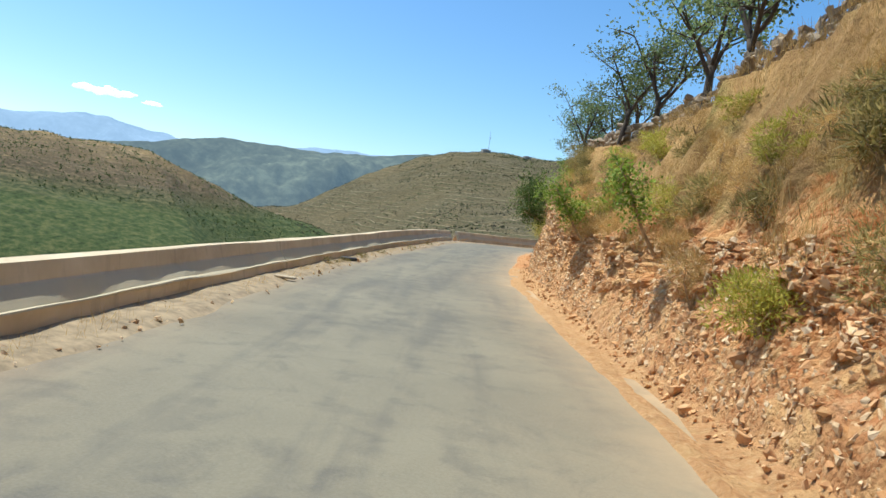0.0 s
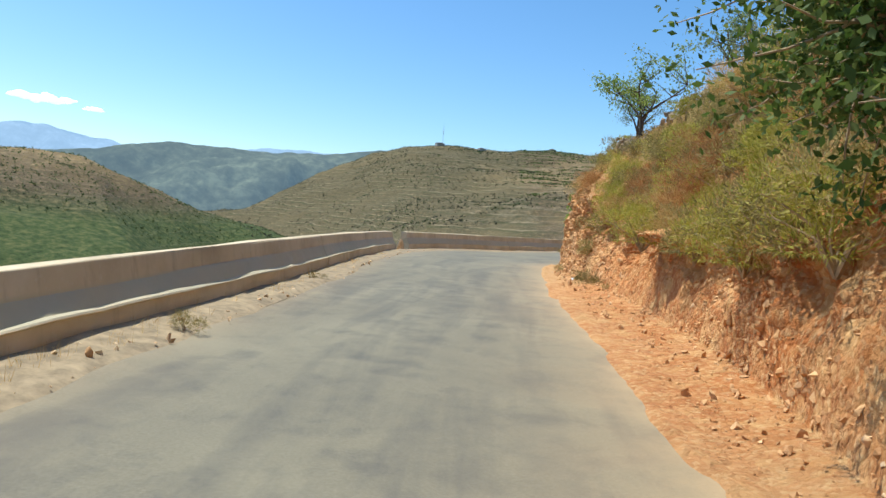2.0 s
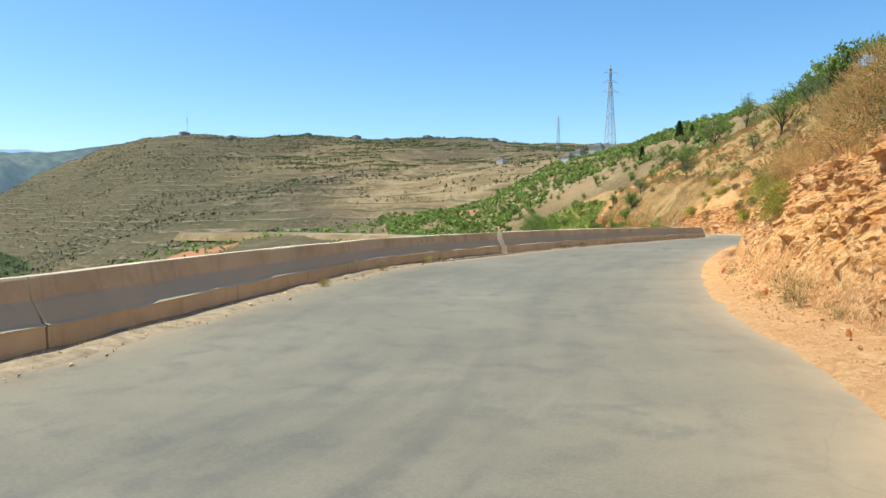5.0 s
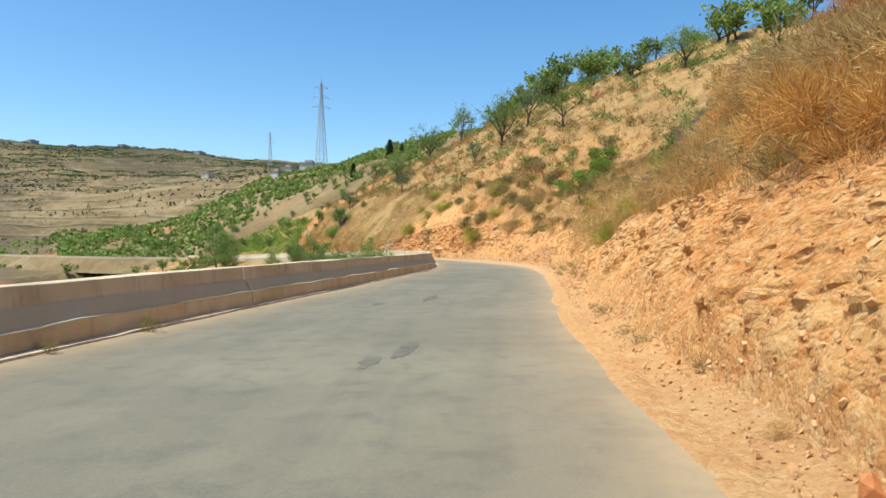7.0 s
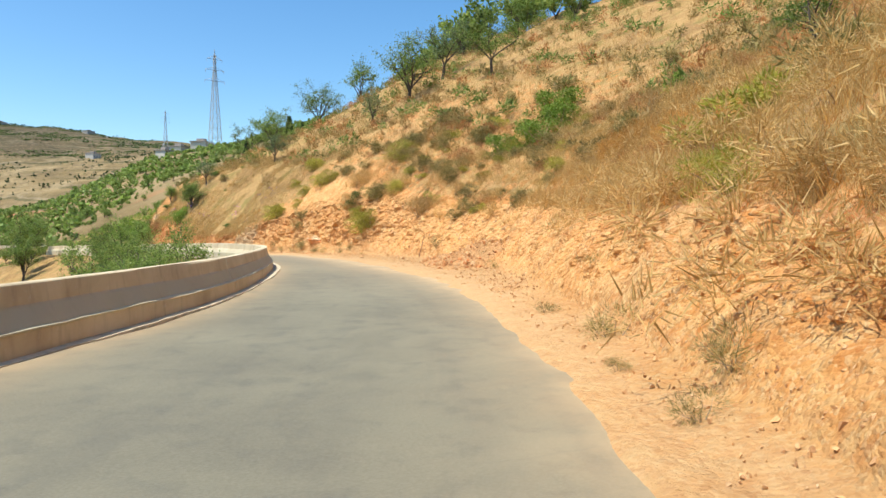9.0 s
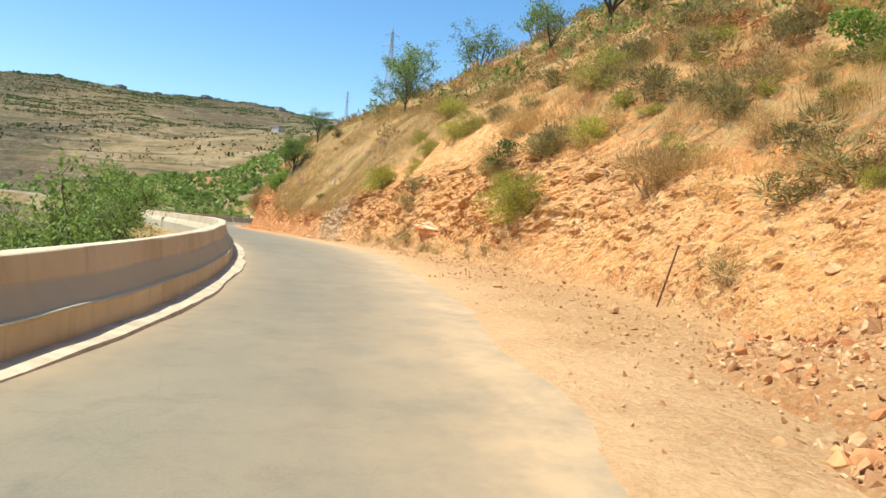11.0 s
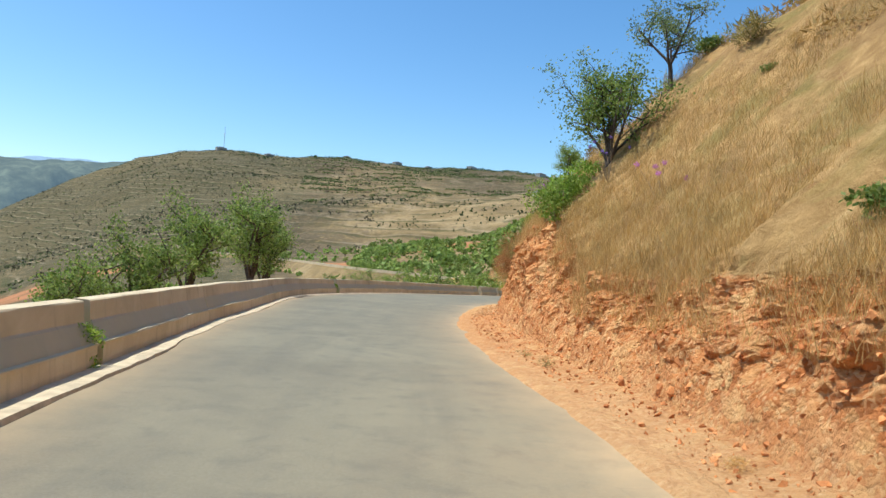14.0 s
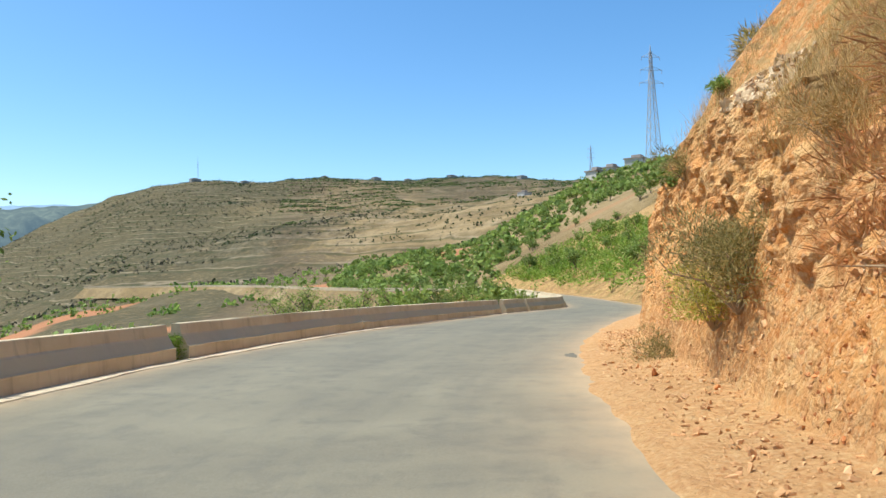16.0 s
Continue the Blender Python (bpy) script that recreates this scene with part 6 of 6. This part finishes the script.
# broken slab of kerb
bm = bmesh.new()
box_bm(bm, -0.2, 0.2, -0.08, 0.08, 0, 0.05)
bmesh.ops.bevel(bm, geom=bm.edges[:], offset=0.015, segments=1, affect="EDGES")
slab = part("concrete_slab", bm, M_KERB)
slab.matrix_basis = spot(13.0, -3.05, 1, "road", -0.03, 20)
tagged(slab, "broken pale concrete slab lying on the verge", "slab")
for s_, u_, l_ in ((19.5, -2.9, 0.2), (27.5, -3.05, 0.1)):
    x, y, z = (float(c) for c in at(s_, u_))
    tagged(stone_object("loose_rock", (x, y, z + 0.06), l_ * 0.8, 0), "pale broken concrete lump on the verge", "rock")

M_RUBBER = plain_material("black_rubber", (0.03, 0.03, 0.032), 0.6, 0, 0.25, 6)
a_ = np.linspace(0.3, 2.6, 9)
v, f = tube(np.stack([0.22 * np.cos(a_), 0.22 * np.sin(a_), 0.05 + 0 * a_], 1), [0.055] * 9, 8)
scrap = link_mesh("tyre_scrap", v, f, M_RUBBER, None, True)
scrap.matrix_basis = spot(19.4, -3.1, 1, "road", -0.03, 200)
tagged(scrap, "curved black scrap of a tyre on the verge", "scrap")

# ---- dark patches in the asphalt ----
M_PATCH = plain_material("patched_asphalt", (0.128, 0.110, 0.074), 0.85, 0, 0.3, 3.0)


def road_patch(s_, u_, length, width, seed):
    """A thin irregular patch of darker asphalt lying on the road."""
    rng = np.random.default_rng(seed)
    n = 64
    a = np.linspace(0, 2 * math.pi, n, endpoint=False)
    r = 1 + 0.62 * fbm(np.cos(a) * 1.7 + seed, np.sin(a) * 1.7, 0.5, 4)
    S_, U_ = s_ + np.cos(a) * r * length / 2, u_ + np.sin(a) * r * width / 2
    X, Y, Z = at(S_, U_)
    x0, y0, z0 = (float(q) for q in at(s_, u_))
    lift = 0.02 * fbm(X * 0.3, Y * 0.3, 0, 2) - 0.012 + 0.003
    top = [(x, y, z) for x, y, z in zip(X, Y, Z + lift)]
    low = [(x, y, z - 0.02) for x, y, z in top]
    f = [tuple(range(n))[::-1]] + [(i, (i + 1) % n, n + (i + 1) % n, n + i) for i in range(n)]
    tagged(link_mesh("road_patch", top + low, f, M_PATCH), "dark worn patch in the grey asphalt", "patch", kind="structure")


for i_, (s_, u_, l_, w_) in enumerate(((92.8, -2.6, .7, .22), (94.6, -1.7, 1.4, .26), (86.6, -0.95, 1.1, .2), (85.7, -1.25, .7, .2), (200.0, 1.0, .9, .25), (81.0, -3.2, 1.6, .22))):
    road_patch(s_, u_, l_, w_, 160 + i_)

# ---- litter and posts ----
M_WHITE = plain_material("white_plastic", (0.78, 0.78, 0.76), 0.5, 0, 0.06)
M_BLUE = plain_material("blue_plastic", (0.36, 0.42, 0.62), 0.45, 0, 0.1)
M_RUST = plain_material("rusty_iron", (0.16, 0.07, 0.04), 0.85, 0.3, 0.4, 12)
M_PURPLE = leaf_material("thistle_flower", (0.16, 0.09, 0.34), (0.30, 0.20, 0.52))
M_PINK = leaf_material("mallow_flower", (0.50, 0.16, 0.42), (0.68, 0.30, 0.60))


def litter(s_, u_, size, mat, label, seed):
    rng = np.random.default_rng(seed)
    v, f = ico(rng, 0.8, 0.5, True)
    ob = link_mesh("plastic_bag", v * size, f, mat)
    ob.matrix_basis = spot(s_, u_, 1, "bank", -size * 0.2)
    tagged(ob, label, "litter")


litter(161.2, 2.7, 0.13, M_WHITE, "crumpled white plastic bag on the shoulder", 61)
litter(76.5, 2.2, 0.08, M_BLUE, "crumpled pale blue plastic litter on the shoulder", 62)
litter(128.8, 3.9, 0.12, M_BLUE, "small blue plastic wrapper on the shoulder", 63)
litter(40.6, 1.9, 0.1, M_WHITE, "small white wrapper on the shoulder", 64)
bm = bmesh.new()
bmesh.ops.create_cone(bm, cap_ends=True, segments=8, radius1=0.018, radius2=0.015, depth=1.3)
rod = part("iron_rod", bm, M_RUST)
x, y, z = (float(c) for c in bank(np.array(134.6), np.array(5.2)))
rod.matrix_basis = pose(x, y, z + 0.48, 6, 12, 0)
tagged(rod, "thin rusty iron rod leaning in the rubble", "rod")


def flower(kind, mat, s_, u_, n, seed, label, size, tall):
    rng = np.random.default_rng(seed)
    top = new(kind)
    tagged(top, label, "flower")
    wood, heads = [], []
    for _ in range(n):
        e = np.array([rng.normal() * 0.22, rng.normal() * 0.22, tall * rng.uniform(0.7, 1.2)])
        wood.append(tube([(0, 0, -0.05), e * 0.5 + rng.normal(size=3) * 0.03, e], [0.008, 0.006, 0.004], 4))
        d = unit(rng.normal(size=(60, 3)))
        heads.append(blades(e + d * size * 0.2, d, np.full(60, size * 0.6), 0.012, rng))
    for v, f in wood:
        link_mesh("stem", v, f, M_TWIG, top)
    for h_ in heads:
        tris_mesh("flower_head", h_, mat, top)
    top.matrix_basis = spot(s_, u_, 1, "bank", 0)


for i_, (s_, u_) in enumerate(((100.6, 4.4), (98.0, 4.9), (104, 7.0), (96.6, 5.2), (160.5, 6.4), (161.6, 6.0), (176, 4.4))):
    flower("thistle", M_PURPLE, s_, u_, 6, 70 + i_, "dry thistle with round purple heads", 0.07, 0.9)
for i_, (s_, u_) in enumerate(((165.2, 5.0), (166.4, 5.6), (172, 4.4), (180.5, 3.9))):
    flower("mallow", M_PINK, s_, u_, 5, 80 + i_, "pink mallow flowers in the dry grass", 0.09, 0.7)

# ---- the valley: road, orchard, scrub ----
def ground_z(x, y):
    z, _, _ = far_ground(np.asarray(x, float), np.asarray(y, float))
    d = np.sqrt(np.min([(x - p[0]) ** 2 + (y - p[1]) ** 2 for p in coarse], axis=0))
    return z - 16 * np.clip((62 - d) / 25, 0, 1)


M_FARROAD = plain_material("sunlit_asphalt", (0.20, 0.18, 0.14), 0.9, 0, 0.2, 0.3)
vr = smooth_line(np.array([(16, 240, 0), (13, 249, 0), (1, 267, 0), (-14, 281, 0), (-35, 310, 0), (-58, 348, 0), (-95, 392, 0), (-140, 425, 0), (-190, 450, 0)], float), 14)
tv = unit(np.gradient(vr[:, :2], axis=0))
nv = np.stack([tv[:, 1], -tv[:, 0]], 1)
zv = ground_z(vr[:, 0], vr[:, 1])
for _ in range(12):
    zv[1:-1] = (zv[:-2] + zv[1:-1] + zv[2:]) / 3
zv[:14] = -4.0
zv[14:70] = np.minimum(zv[14:70], -4.0)
zv = np.maximum(zv, -4.6)
for name_, offs, lift, mat_, lab_ in (("valley_embankment", [-9.0, -3.15, 3.15, 9.0], [-4.5, 0.45, 0.45, -2.0], M_FAR, "earth bank under the distant valley road"),
                                       ("valley_road", [-3.1, 0.0, 3.1], [0.5, 0.53, 0.5], M_FARROAD, "distant pale road winding round the valley head")):
    offs = np.array(offs)
    X, Y = vr[:, 0:1] + nv[:, 0:1] * offs, vr[:, 1:2] + nv[:, 1:2] * offs
    tagged(grid(name_, X, Y, zv[:, None] + np.array(lift), mat_, True), lab_, "road", kind="structure")
wv, wf = [], []
P = [(3.1, 0.4), (3.1, 1.25), (2.9, 1.25), (2.9, 0.4)]
for i in range(len(vr)):
    for o, h in P:
        wv.append((vr[i, 0] - nv[i, 0] * o, vr[i, 1] - nv[i, 1] * o, zv[i] + h))
for i in range(len(vr) - 1):
    for j in range(4):
        wf.append((i * 4 + j, i * 4 + (j + 1) % 4, (i + 1) * 4 + (j + 1) % 4, (i + 1) * 4 + j))
tagged(link_mesh("parapet", wv, wf, M_CONCRETE), "distant concrete parapet along the valley road", "wall", kind="structure")

M_ORCHARD = leaf_material("orchard_leaf", (0.12, 0.165, 0.03), (0.26, 0.34, 0.075), (0.36, 0.40, 0.12))
ORCHARD = [tree("orchard_tree", 3.4, 3.4, M_ORCHARD, 90 + k, 420, 0.40, "small green orchard tree on a terrace", gaps=0.7, trunk_share=0.2, twigs=3, simple=True) for k in range(3)]
opl = [[], [], []]
rng = np.random.default_rng(95)
tries = 0
while sum(map(len, opl)) < 150 and tries < 9000:
    tries += 1
    b_, r_ = rng.uniform(-24, 12), 125 + 300 * rng.uniform() ** 1.2
    x, y = HOME[0] - r_ * math.sin(radians(b_)), HOME[1] + r_ * math.cos(radians(b_))
    if min((x - p[0]) ** 2 + (y - p[1]) ** 2 for p in coarse) < 52 ** 2 or np.min((vr[:, 0] - x) ** 2 + (vr[:, 1] - y) ** 2) < 7 ** 2:
        continue
    if float(vnoise(x * 0.02, y * 0.02, 9)) < -0.45 + 0.03 * b_:
        continue
    k_ = rng.uniform(0.7, 1.35)
    opl[int(rng.integers(0, 3))].append(pose(x, y, float(ground_z(np.array(x), np.array(y))) - 0.1, 0, 0, rng.uniform(0, 360)) @ Matrix.Diagonal((k_, k_, k_, 1)))
# orchard in the bay beyond the next bend
for _ in range(84):
    s_, u_ = rng.uniform(205, S1 - 4), rng.uniform(-40, -7)
    if u_ > float(soft_table(s_, U_BARRIER)) - 3:
        continue
    k_ = rng.uniform(0.6, 1.1)
    opl[int(rng.integers(0, 3))].append(spot(s_, u_, k_, "drop", 0.1))
for _ in range(34):
    s_, u_ = rng.uniform(225, S1 - 4), rng.uniform(6, 30)
    k_ = rng.uniform(0.7, 1.2)
    opl[int(rng.integers(0, 3))].append(spot(s_, u_, k_, "bank", 0.1))
for s_, u_, h_, k_ in far_slope:
    opl[k_ % 3].append(spot(s_, u_, h_ / 3.4, "bank", 0.1))
for k_, t_ in enumerate(ORCHARD):
    tagged(t_, group="orchard trees in the valley")
    scatter(t_, opl[k_])


def scrub(name, n, b_range, r_range, size, mat, label, seed, thresh=-0.2, leaves_each=5, loose=0.45, rows=False):
    """Far bushes and trees on the hills, several rough clumps each."""
    rng = np.random.default_rng(seed)
    b_ = np.radians(rng.uniform(*b_range, n))
    r_ = np.sqrt(rng.uniform(r_range[0] ** 2, r_range[1] ** 2, n))
    x, y = HOME[0] - r_ * np.sin(b_), HOME[1] + r_ * np.cos(b_)
    _, _, rise = far_ground(x, y)
    if rows:
        level = far_ground(x, y)[0] / 9.0 + 0.5 * fbm(x * 0.004, y * 0.004, 2.0, 2)
        rise = np.where(level - np.floor(level) < 0.17, 1.0, 0.0)
    keep = (fbm(x * 0.008, y * 0.012, 31.0, 3) > thresh) & ((rise > 0.3) | (rng.uniform(0, 1, n) < loose))
    x, y = x[keep], y[keep]
    z = ground_z(x, y)
    P = np.stack([x, y, z], 1)
    sz = size[0] + (size[1] - size[0]) * rng.uniform(0, 1, len(P)) ** 2
    k = leaves_each
    d = unit(rng.normal(size=(len(P), k, 3))) * np.array([0.5, 0.5, 0.45]) * rng.uniform(0.4, 1.0, (len(P), k, 1))
    at_ = (P[:, None] + (d + np.array([0, 0, 0.25])) * sz[:, None, None]).reshape(-1, 3)
    way = unit(rng.normal(size=at_.shape))
    side = unit(np.cross(way, rng.normal(size=at_.shape)))
    L = np.repeat(sz, k)[:, None] * 0.5
    ob = quads_mesh(name, np.stack([at_ - way * L * 0.5, at_ + side * L * 0.4, at_ + way * L * 0.5, at_ - side * L * 0.4], 1), mat)
    return tagged(ob, label, "scrub", kind="stuff")


scrub("far_scrub", 17000, (-12, 30), (420, 1720), (1.8, 5.0), M_FARLEAF, "dark green trees and bushes on the terraces", 111, -0.2)
scrub("far_scrub", 9000, (-4, 40), (420, 1720), (1.3, 3.4), M_FARLEAF, "grey-green scrub on the far hill", 113, -0.4)
# dark clumps paint the shade on this side of the hill
scrub("far_scrub", 15000, (9, 42), (420, 1720), (1.6, 4.4), M_FARSHADE, "dark grey-brown scrub on the flank of the far hill", 114, -0.5)
scrub("far_scrub", 20000, (32, 72), (420, 800), (0.9, 2.8), M_FARLEAF, "dark green scrub on the rounded hill", 115, -0.5)
scrub("far_scrub", 110000, (-12, 16), (900, 1690), (2.6, 4.8), M_FARROW, "rows of green trees along the terraces of the far hill", 112, -0.3, 4, 0.02, True)
scrub("far_scrub", 1700, (-12, 22), (1500, 1690), (4, 8), M_LEAF_DARK, "dark trees along the far ridge", 117, 0.0)
scrub("far_scrub", 8000, (-24, 9), (150, 480), (1.4, 3.6), M_ORCHARD, "green thicket on the spur", 119, -0.6, 12)
scrub("far_scrub", 2600, (-24, 9), (120, 430), (2.6, 5.0), M_ORCHARD, "green orchard trees on the spur", 123, -0.5, 18)
scrub("far_scrub", 2600, (2, 42), (150, 440), (1.5, 4.5), M_LEAF, "green trees in the valley bottom", 121, -0.2, 10)

# conifers, pylons, mast and houses
cyp = conifer(131)
cpl = []
for b_, r_, k_ in ((-18.3, 302, 1.3), (-15.0, 274, 0.9), (-19.4, 300, 0.8)):
    x, y = HOME[0] - r_ * math.sin(radians(b_)), HOME[1] + r_ * math.cos(radians(b_))
    cpl.append(pose(x, y, float(ground_z(np.array(x), np.array(y))) - 0.3, 0, 0, 30 * k_) @ Matrix.Diagonal((k_, k_, k_, 1)))
scatter(cyp, cpl)


def beam(a, b, w):
    a, b = np.array(a, float), np.array(b, float)
    return tube([a, (a + b) / 2, b], [w, w, w], 4)


def pylon(x, y, z, height, label):
    top = new("power_pylon")
    tagged(top, label, "pylon", "power pylons")
    h, w0, w1 = height, height * 0.055, height * 0.012
    hw = lambda q: w0 + (w1 - w0) * min(1, q / 0.8)
    th = 0.0030 * height
    for sx, sy in ((1, 1), (1, -1), (-1, 1), (-1, -1)):
        v, f = join([beam((sx * w0, sy * w0, -2), (sx * w1, sy * w1, h * 0.8), th), beam((sx * w1, sy * w1, h * 0.8), (0, 0, h), th * 0.8)])
        link_mesh("leg", v, f, M_STEEL, top)
    br = []
    qs = list(np.linspace(0, 0.8, 9)) + [0.87, 0.94]
    for a, b in zip(qs[:-1], qs[1:]):
        wa, wb = hw(a), hw(b)
        for c, d in (((1, 1), (1, -1)), ((1, -1), (-1, -1)), ((-1, -1), (-1, 1)), ((-1, 1), (1, 1))):
            br.append(beam((c[0] * wa, c[1] * wa, a * h), (d[0] * wb, d[1] * wb, b * h), th * 0.5))
            br.append(beam((d[0] * wa, d[1] * wa, a * h), (c[0] * wb, c[1] * wb, b * h), th * 0.5))
            br.append(beam((c[0] * wb, c[1] * wb, b * h), (d[0] * wb, d[1] * wb, b * h), th * 0.5))
    v, f = join(br)
    link_mesh("bracing", v, f, M_STEEL, top)
    for q, span in ((0.68, 0.105), (0.79, 0.095), (0.90, 0.08)):
        s_ = span * h
        v, f = join([beam((-s_, 0, q * h), (s_, 0, q * h), th * 0.7), beam((-s_, 0, q * h), (0, 0, (q + 0.035) * h), th * 0.5), beam((s_, 0, q * h), (0, 0, (q + 0.035) * h), th * 0.5),
                     beam((-s_, 0, q * h), (-s_, 0, (q - 0.03) * h), th * 0.5), beam((s_, 0, q * h), (s_, 0, (q - 0.03) * h), th * 0.5)])
        link_mesh("crossarm", v, f, M_STEEL, top)
    top.matrix_basis = pose(x, y, z, 0, 0, 12)
    return top


P_TOP1, P_TOP2 = 104.0, 182.0
z1, z2 = float(ground_z(np.array(94.7), np.array(437.0))), float(ground_z(np.array(164.0), np.array(1159.0)))
pylon(94.7, 437, z1, P_TOP1 - z1, "tall steel lattice power pylon on the spur")
pylon(164, 1159, z2, P_TOP2 - z2, "distant steel lattice power pylon")
M_WALL = plain_material("house_render", (0.60, 0.54, 0.46), 0.9, 0, 0.08, 0.5)
M_DULL = plain_material("weathered_render", (0.40, 0.36, 0.31), 0.9, 0, 0.2, 0.2)
M_ROOF = plain_material("house_roof", (0.36, 0.30, 0.26), 0.9, 0, 0.2, 0.5)
M_GLASS = plain_material("dark_window", (0.03, 0.035, 0.04), 0.2, 0, 0.1)


def house(b_, r_, w, d, h, label, turn=0):
    x, y = HOME[0] - r_ * math.sin(radians(b_)), HOME[1] + r_ * math.cos(radians(b_))
    z = float(ground_z(np.array(x), np.array(y)))
    top = new("house")
    tagged(top, label, "house", "houses on the hills")
    bm = bmesh.new()
    box_bm(bm, -w / 2, w / 2, -d / 2, d / 2, -3, h)
    part("wall", bm, M_WALL if r_ < 1000 else M_DULL, top)
    bm = bmesh.new()
    box_bm(bm, -w / 2 - 0.5, w / 2 + 0.5, -d / 2 - 0.5, d / 2 + 0.5, h + 0.01, h + 0.5)
    box_bm(bm, -w / 5, w / 5, -d / 4, d / 4, h + 0.5, h + 2.2)
    part("roof", bm, M_ROOF, top)
    n = max(2, int(w / 4))
    for k in range(n):
        for lev in range(max(1, int(h / 3.2))):
            bm = bmesh.new()
            cx = -w / 2 + (k + 0.5) * w / n
            box_bm(bm, cx - 0.5, cx + 0.5, -d / 2 - 0.08, -d / 2 + 0.1, 0.9 + lev * 3.1, 2.2 + lev * 3.1)
            part("window", bm, M_GLASS, top)
    top.matrix_basis = pose(x, y, z, 0, 0, turn + 48)


for b_, r_, w, d, h, lab, turn in ((-8.3, 388, 8, 6, 2.4, "white flat-roofed house among the orchards", -6), (-11.0, 415, 11, 9, 5.0, "cream house beside the pylon", 10), (-9.3, 430, 10, 8, 4.0, "small white house behind the trees", 0),
                                   (-2.9, 800, 13, 9, 4.5, "small white farmhouse on the far slope", 5), (9.0, 1640, 20, 12, 5, "large pale house on the far ridge", 0), (3.0, 1640, 26, 12, 6, "long villa on the far ridge", 10),
                                   (-2.5, 1600, 22, 12, 6, "villa on the far ridge", 0), (6.5, 1640, 15, 10, 5, "house on the far ridge", -8), (13.0, 1640, 14, 10, 4, "low house on the far ridge", 0), (19.0, 1640, 18, 10, 4, "low building on the far ridge", 0), (22.6, 1640, 22, 10, 5, "low building below the mast", 0)):
    house(b_, r_, w, d, h, lab, turn)
x, y = HOME[0] - 1640 * math.sin(radians(22.4)), HOME[1] + 1640 * math.cos(radians(22.4))
v, f = join([beam((0, 0, -2), (0, 0, 40), 0.6), beam((0, 0, 40), (0, 0, 52), 0.3)])
mast = new("radio_mast")
link_mesh("pole", v, f, M_STEEL, mast)
v, f = join([beam((-2, 0, 36), (2, 0, 36), 0.4), beam((0, -2, 30), (0, 2, 30), 0.4)])
link_mesh("antenna", v, f, M_STEEL, mast)
mast.matrix_basis = pose(x, y, float(ground_z(np.array(x), np.array(y))))
tagged(mast, "thin radio mast on the far ridge", "mast")

# small clouds low over the mountain, their sunlit white added as glow
M_CLOUD, t_, b_ = nodes("cloud")
b_.inputs["Base Color"].default_value = (0.9, 0.9, 0.9, 1)
b_.inputs["Roughness"].default_value = 1
b_.inputs["Emission Color"].default_value = (0.86, 0.93, 1.0, 1)
b_.inputs["Emission Strength"].default_value = 0.8
for b_, e_, w in ((51.3, 6.6, 230), (48.2, 6.4, 105)):
    rng = np.random.default_rng(int(b_))
    n = 60
    r_ = 4700
    base = np.array([HOME[0] - r_ * math.sin(radians(b_)), HOME[1] + r_ * math.cos(radians(b_)), r_ * math.tan(radians(e_))])
    ang = radians(b_)
    R2 = np.array([[math.cos(ang), -math.sin(ang), 0], [math.sin(ang), math.cos(ang), 0], [0, 0, 1]])
    puffs = []
    for _ in range(n):
        v, f = ico(rng, 0.3, 0.8, True)
        size = rng.uniform(0.08, 0.24) * w
        at_ = np.array([rng.normal() * w * 0.26, rng.normal() * 15, abs(rng.normal()) * w * 0.05])
        puffs.append(((v * np.array([size * 1.5, size, size * 0.75]) + at_) @ R2.T + base, f))
    v, f = join(puffs)
    ob = link_mesh("cloud_backdrop", v, f, M_CLOUD, None, True)
    tagged(ob, "small white cloud low over the mountains", "cloud", kind="structure")
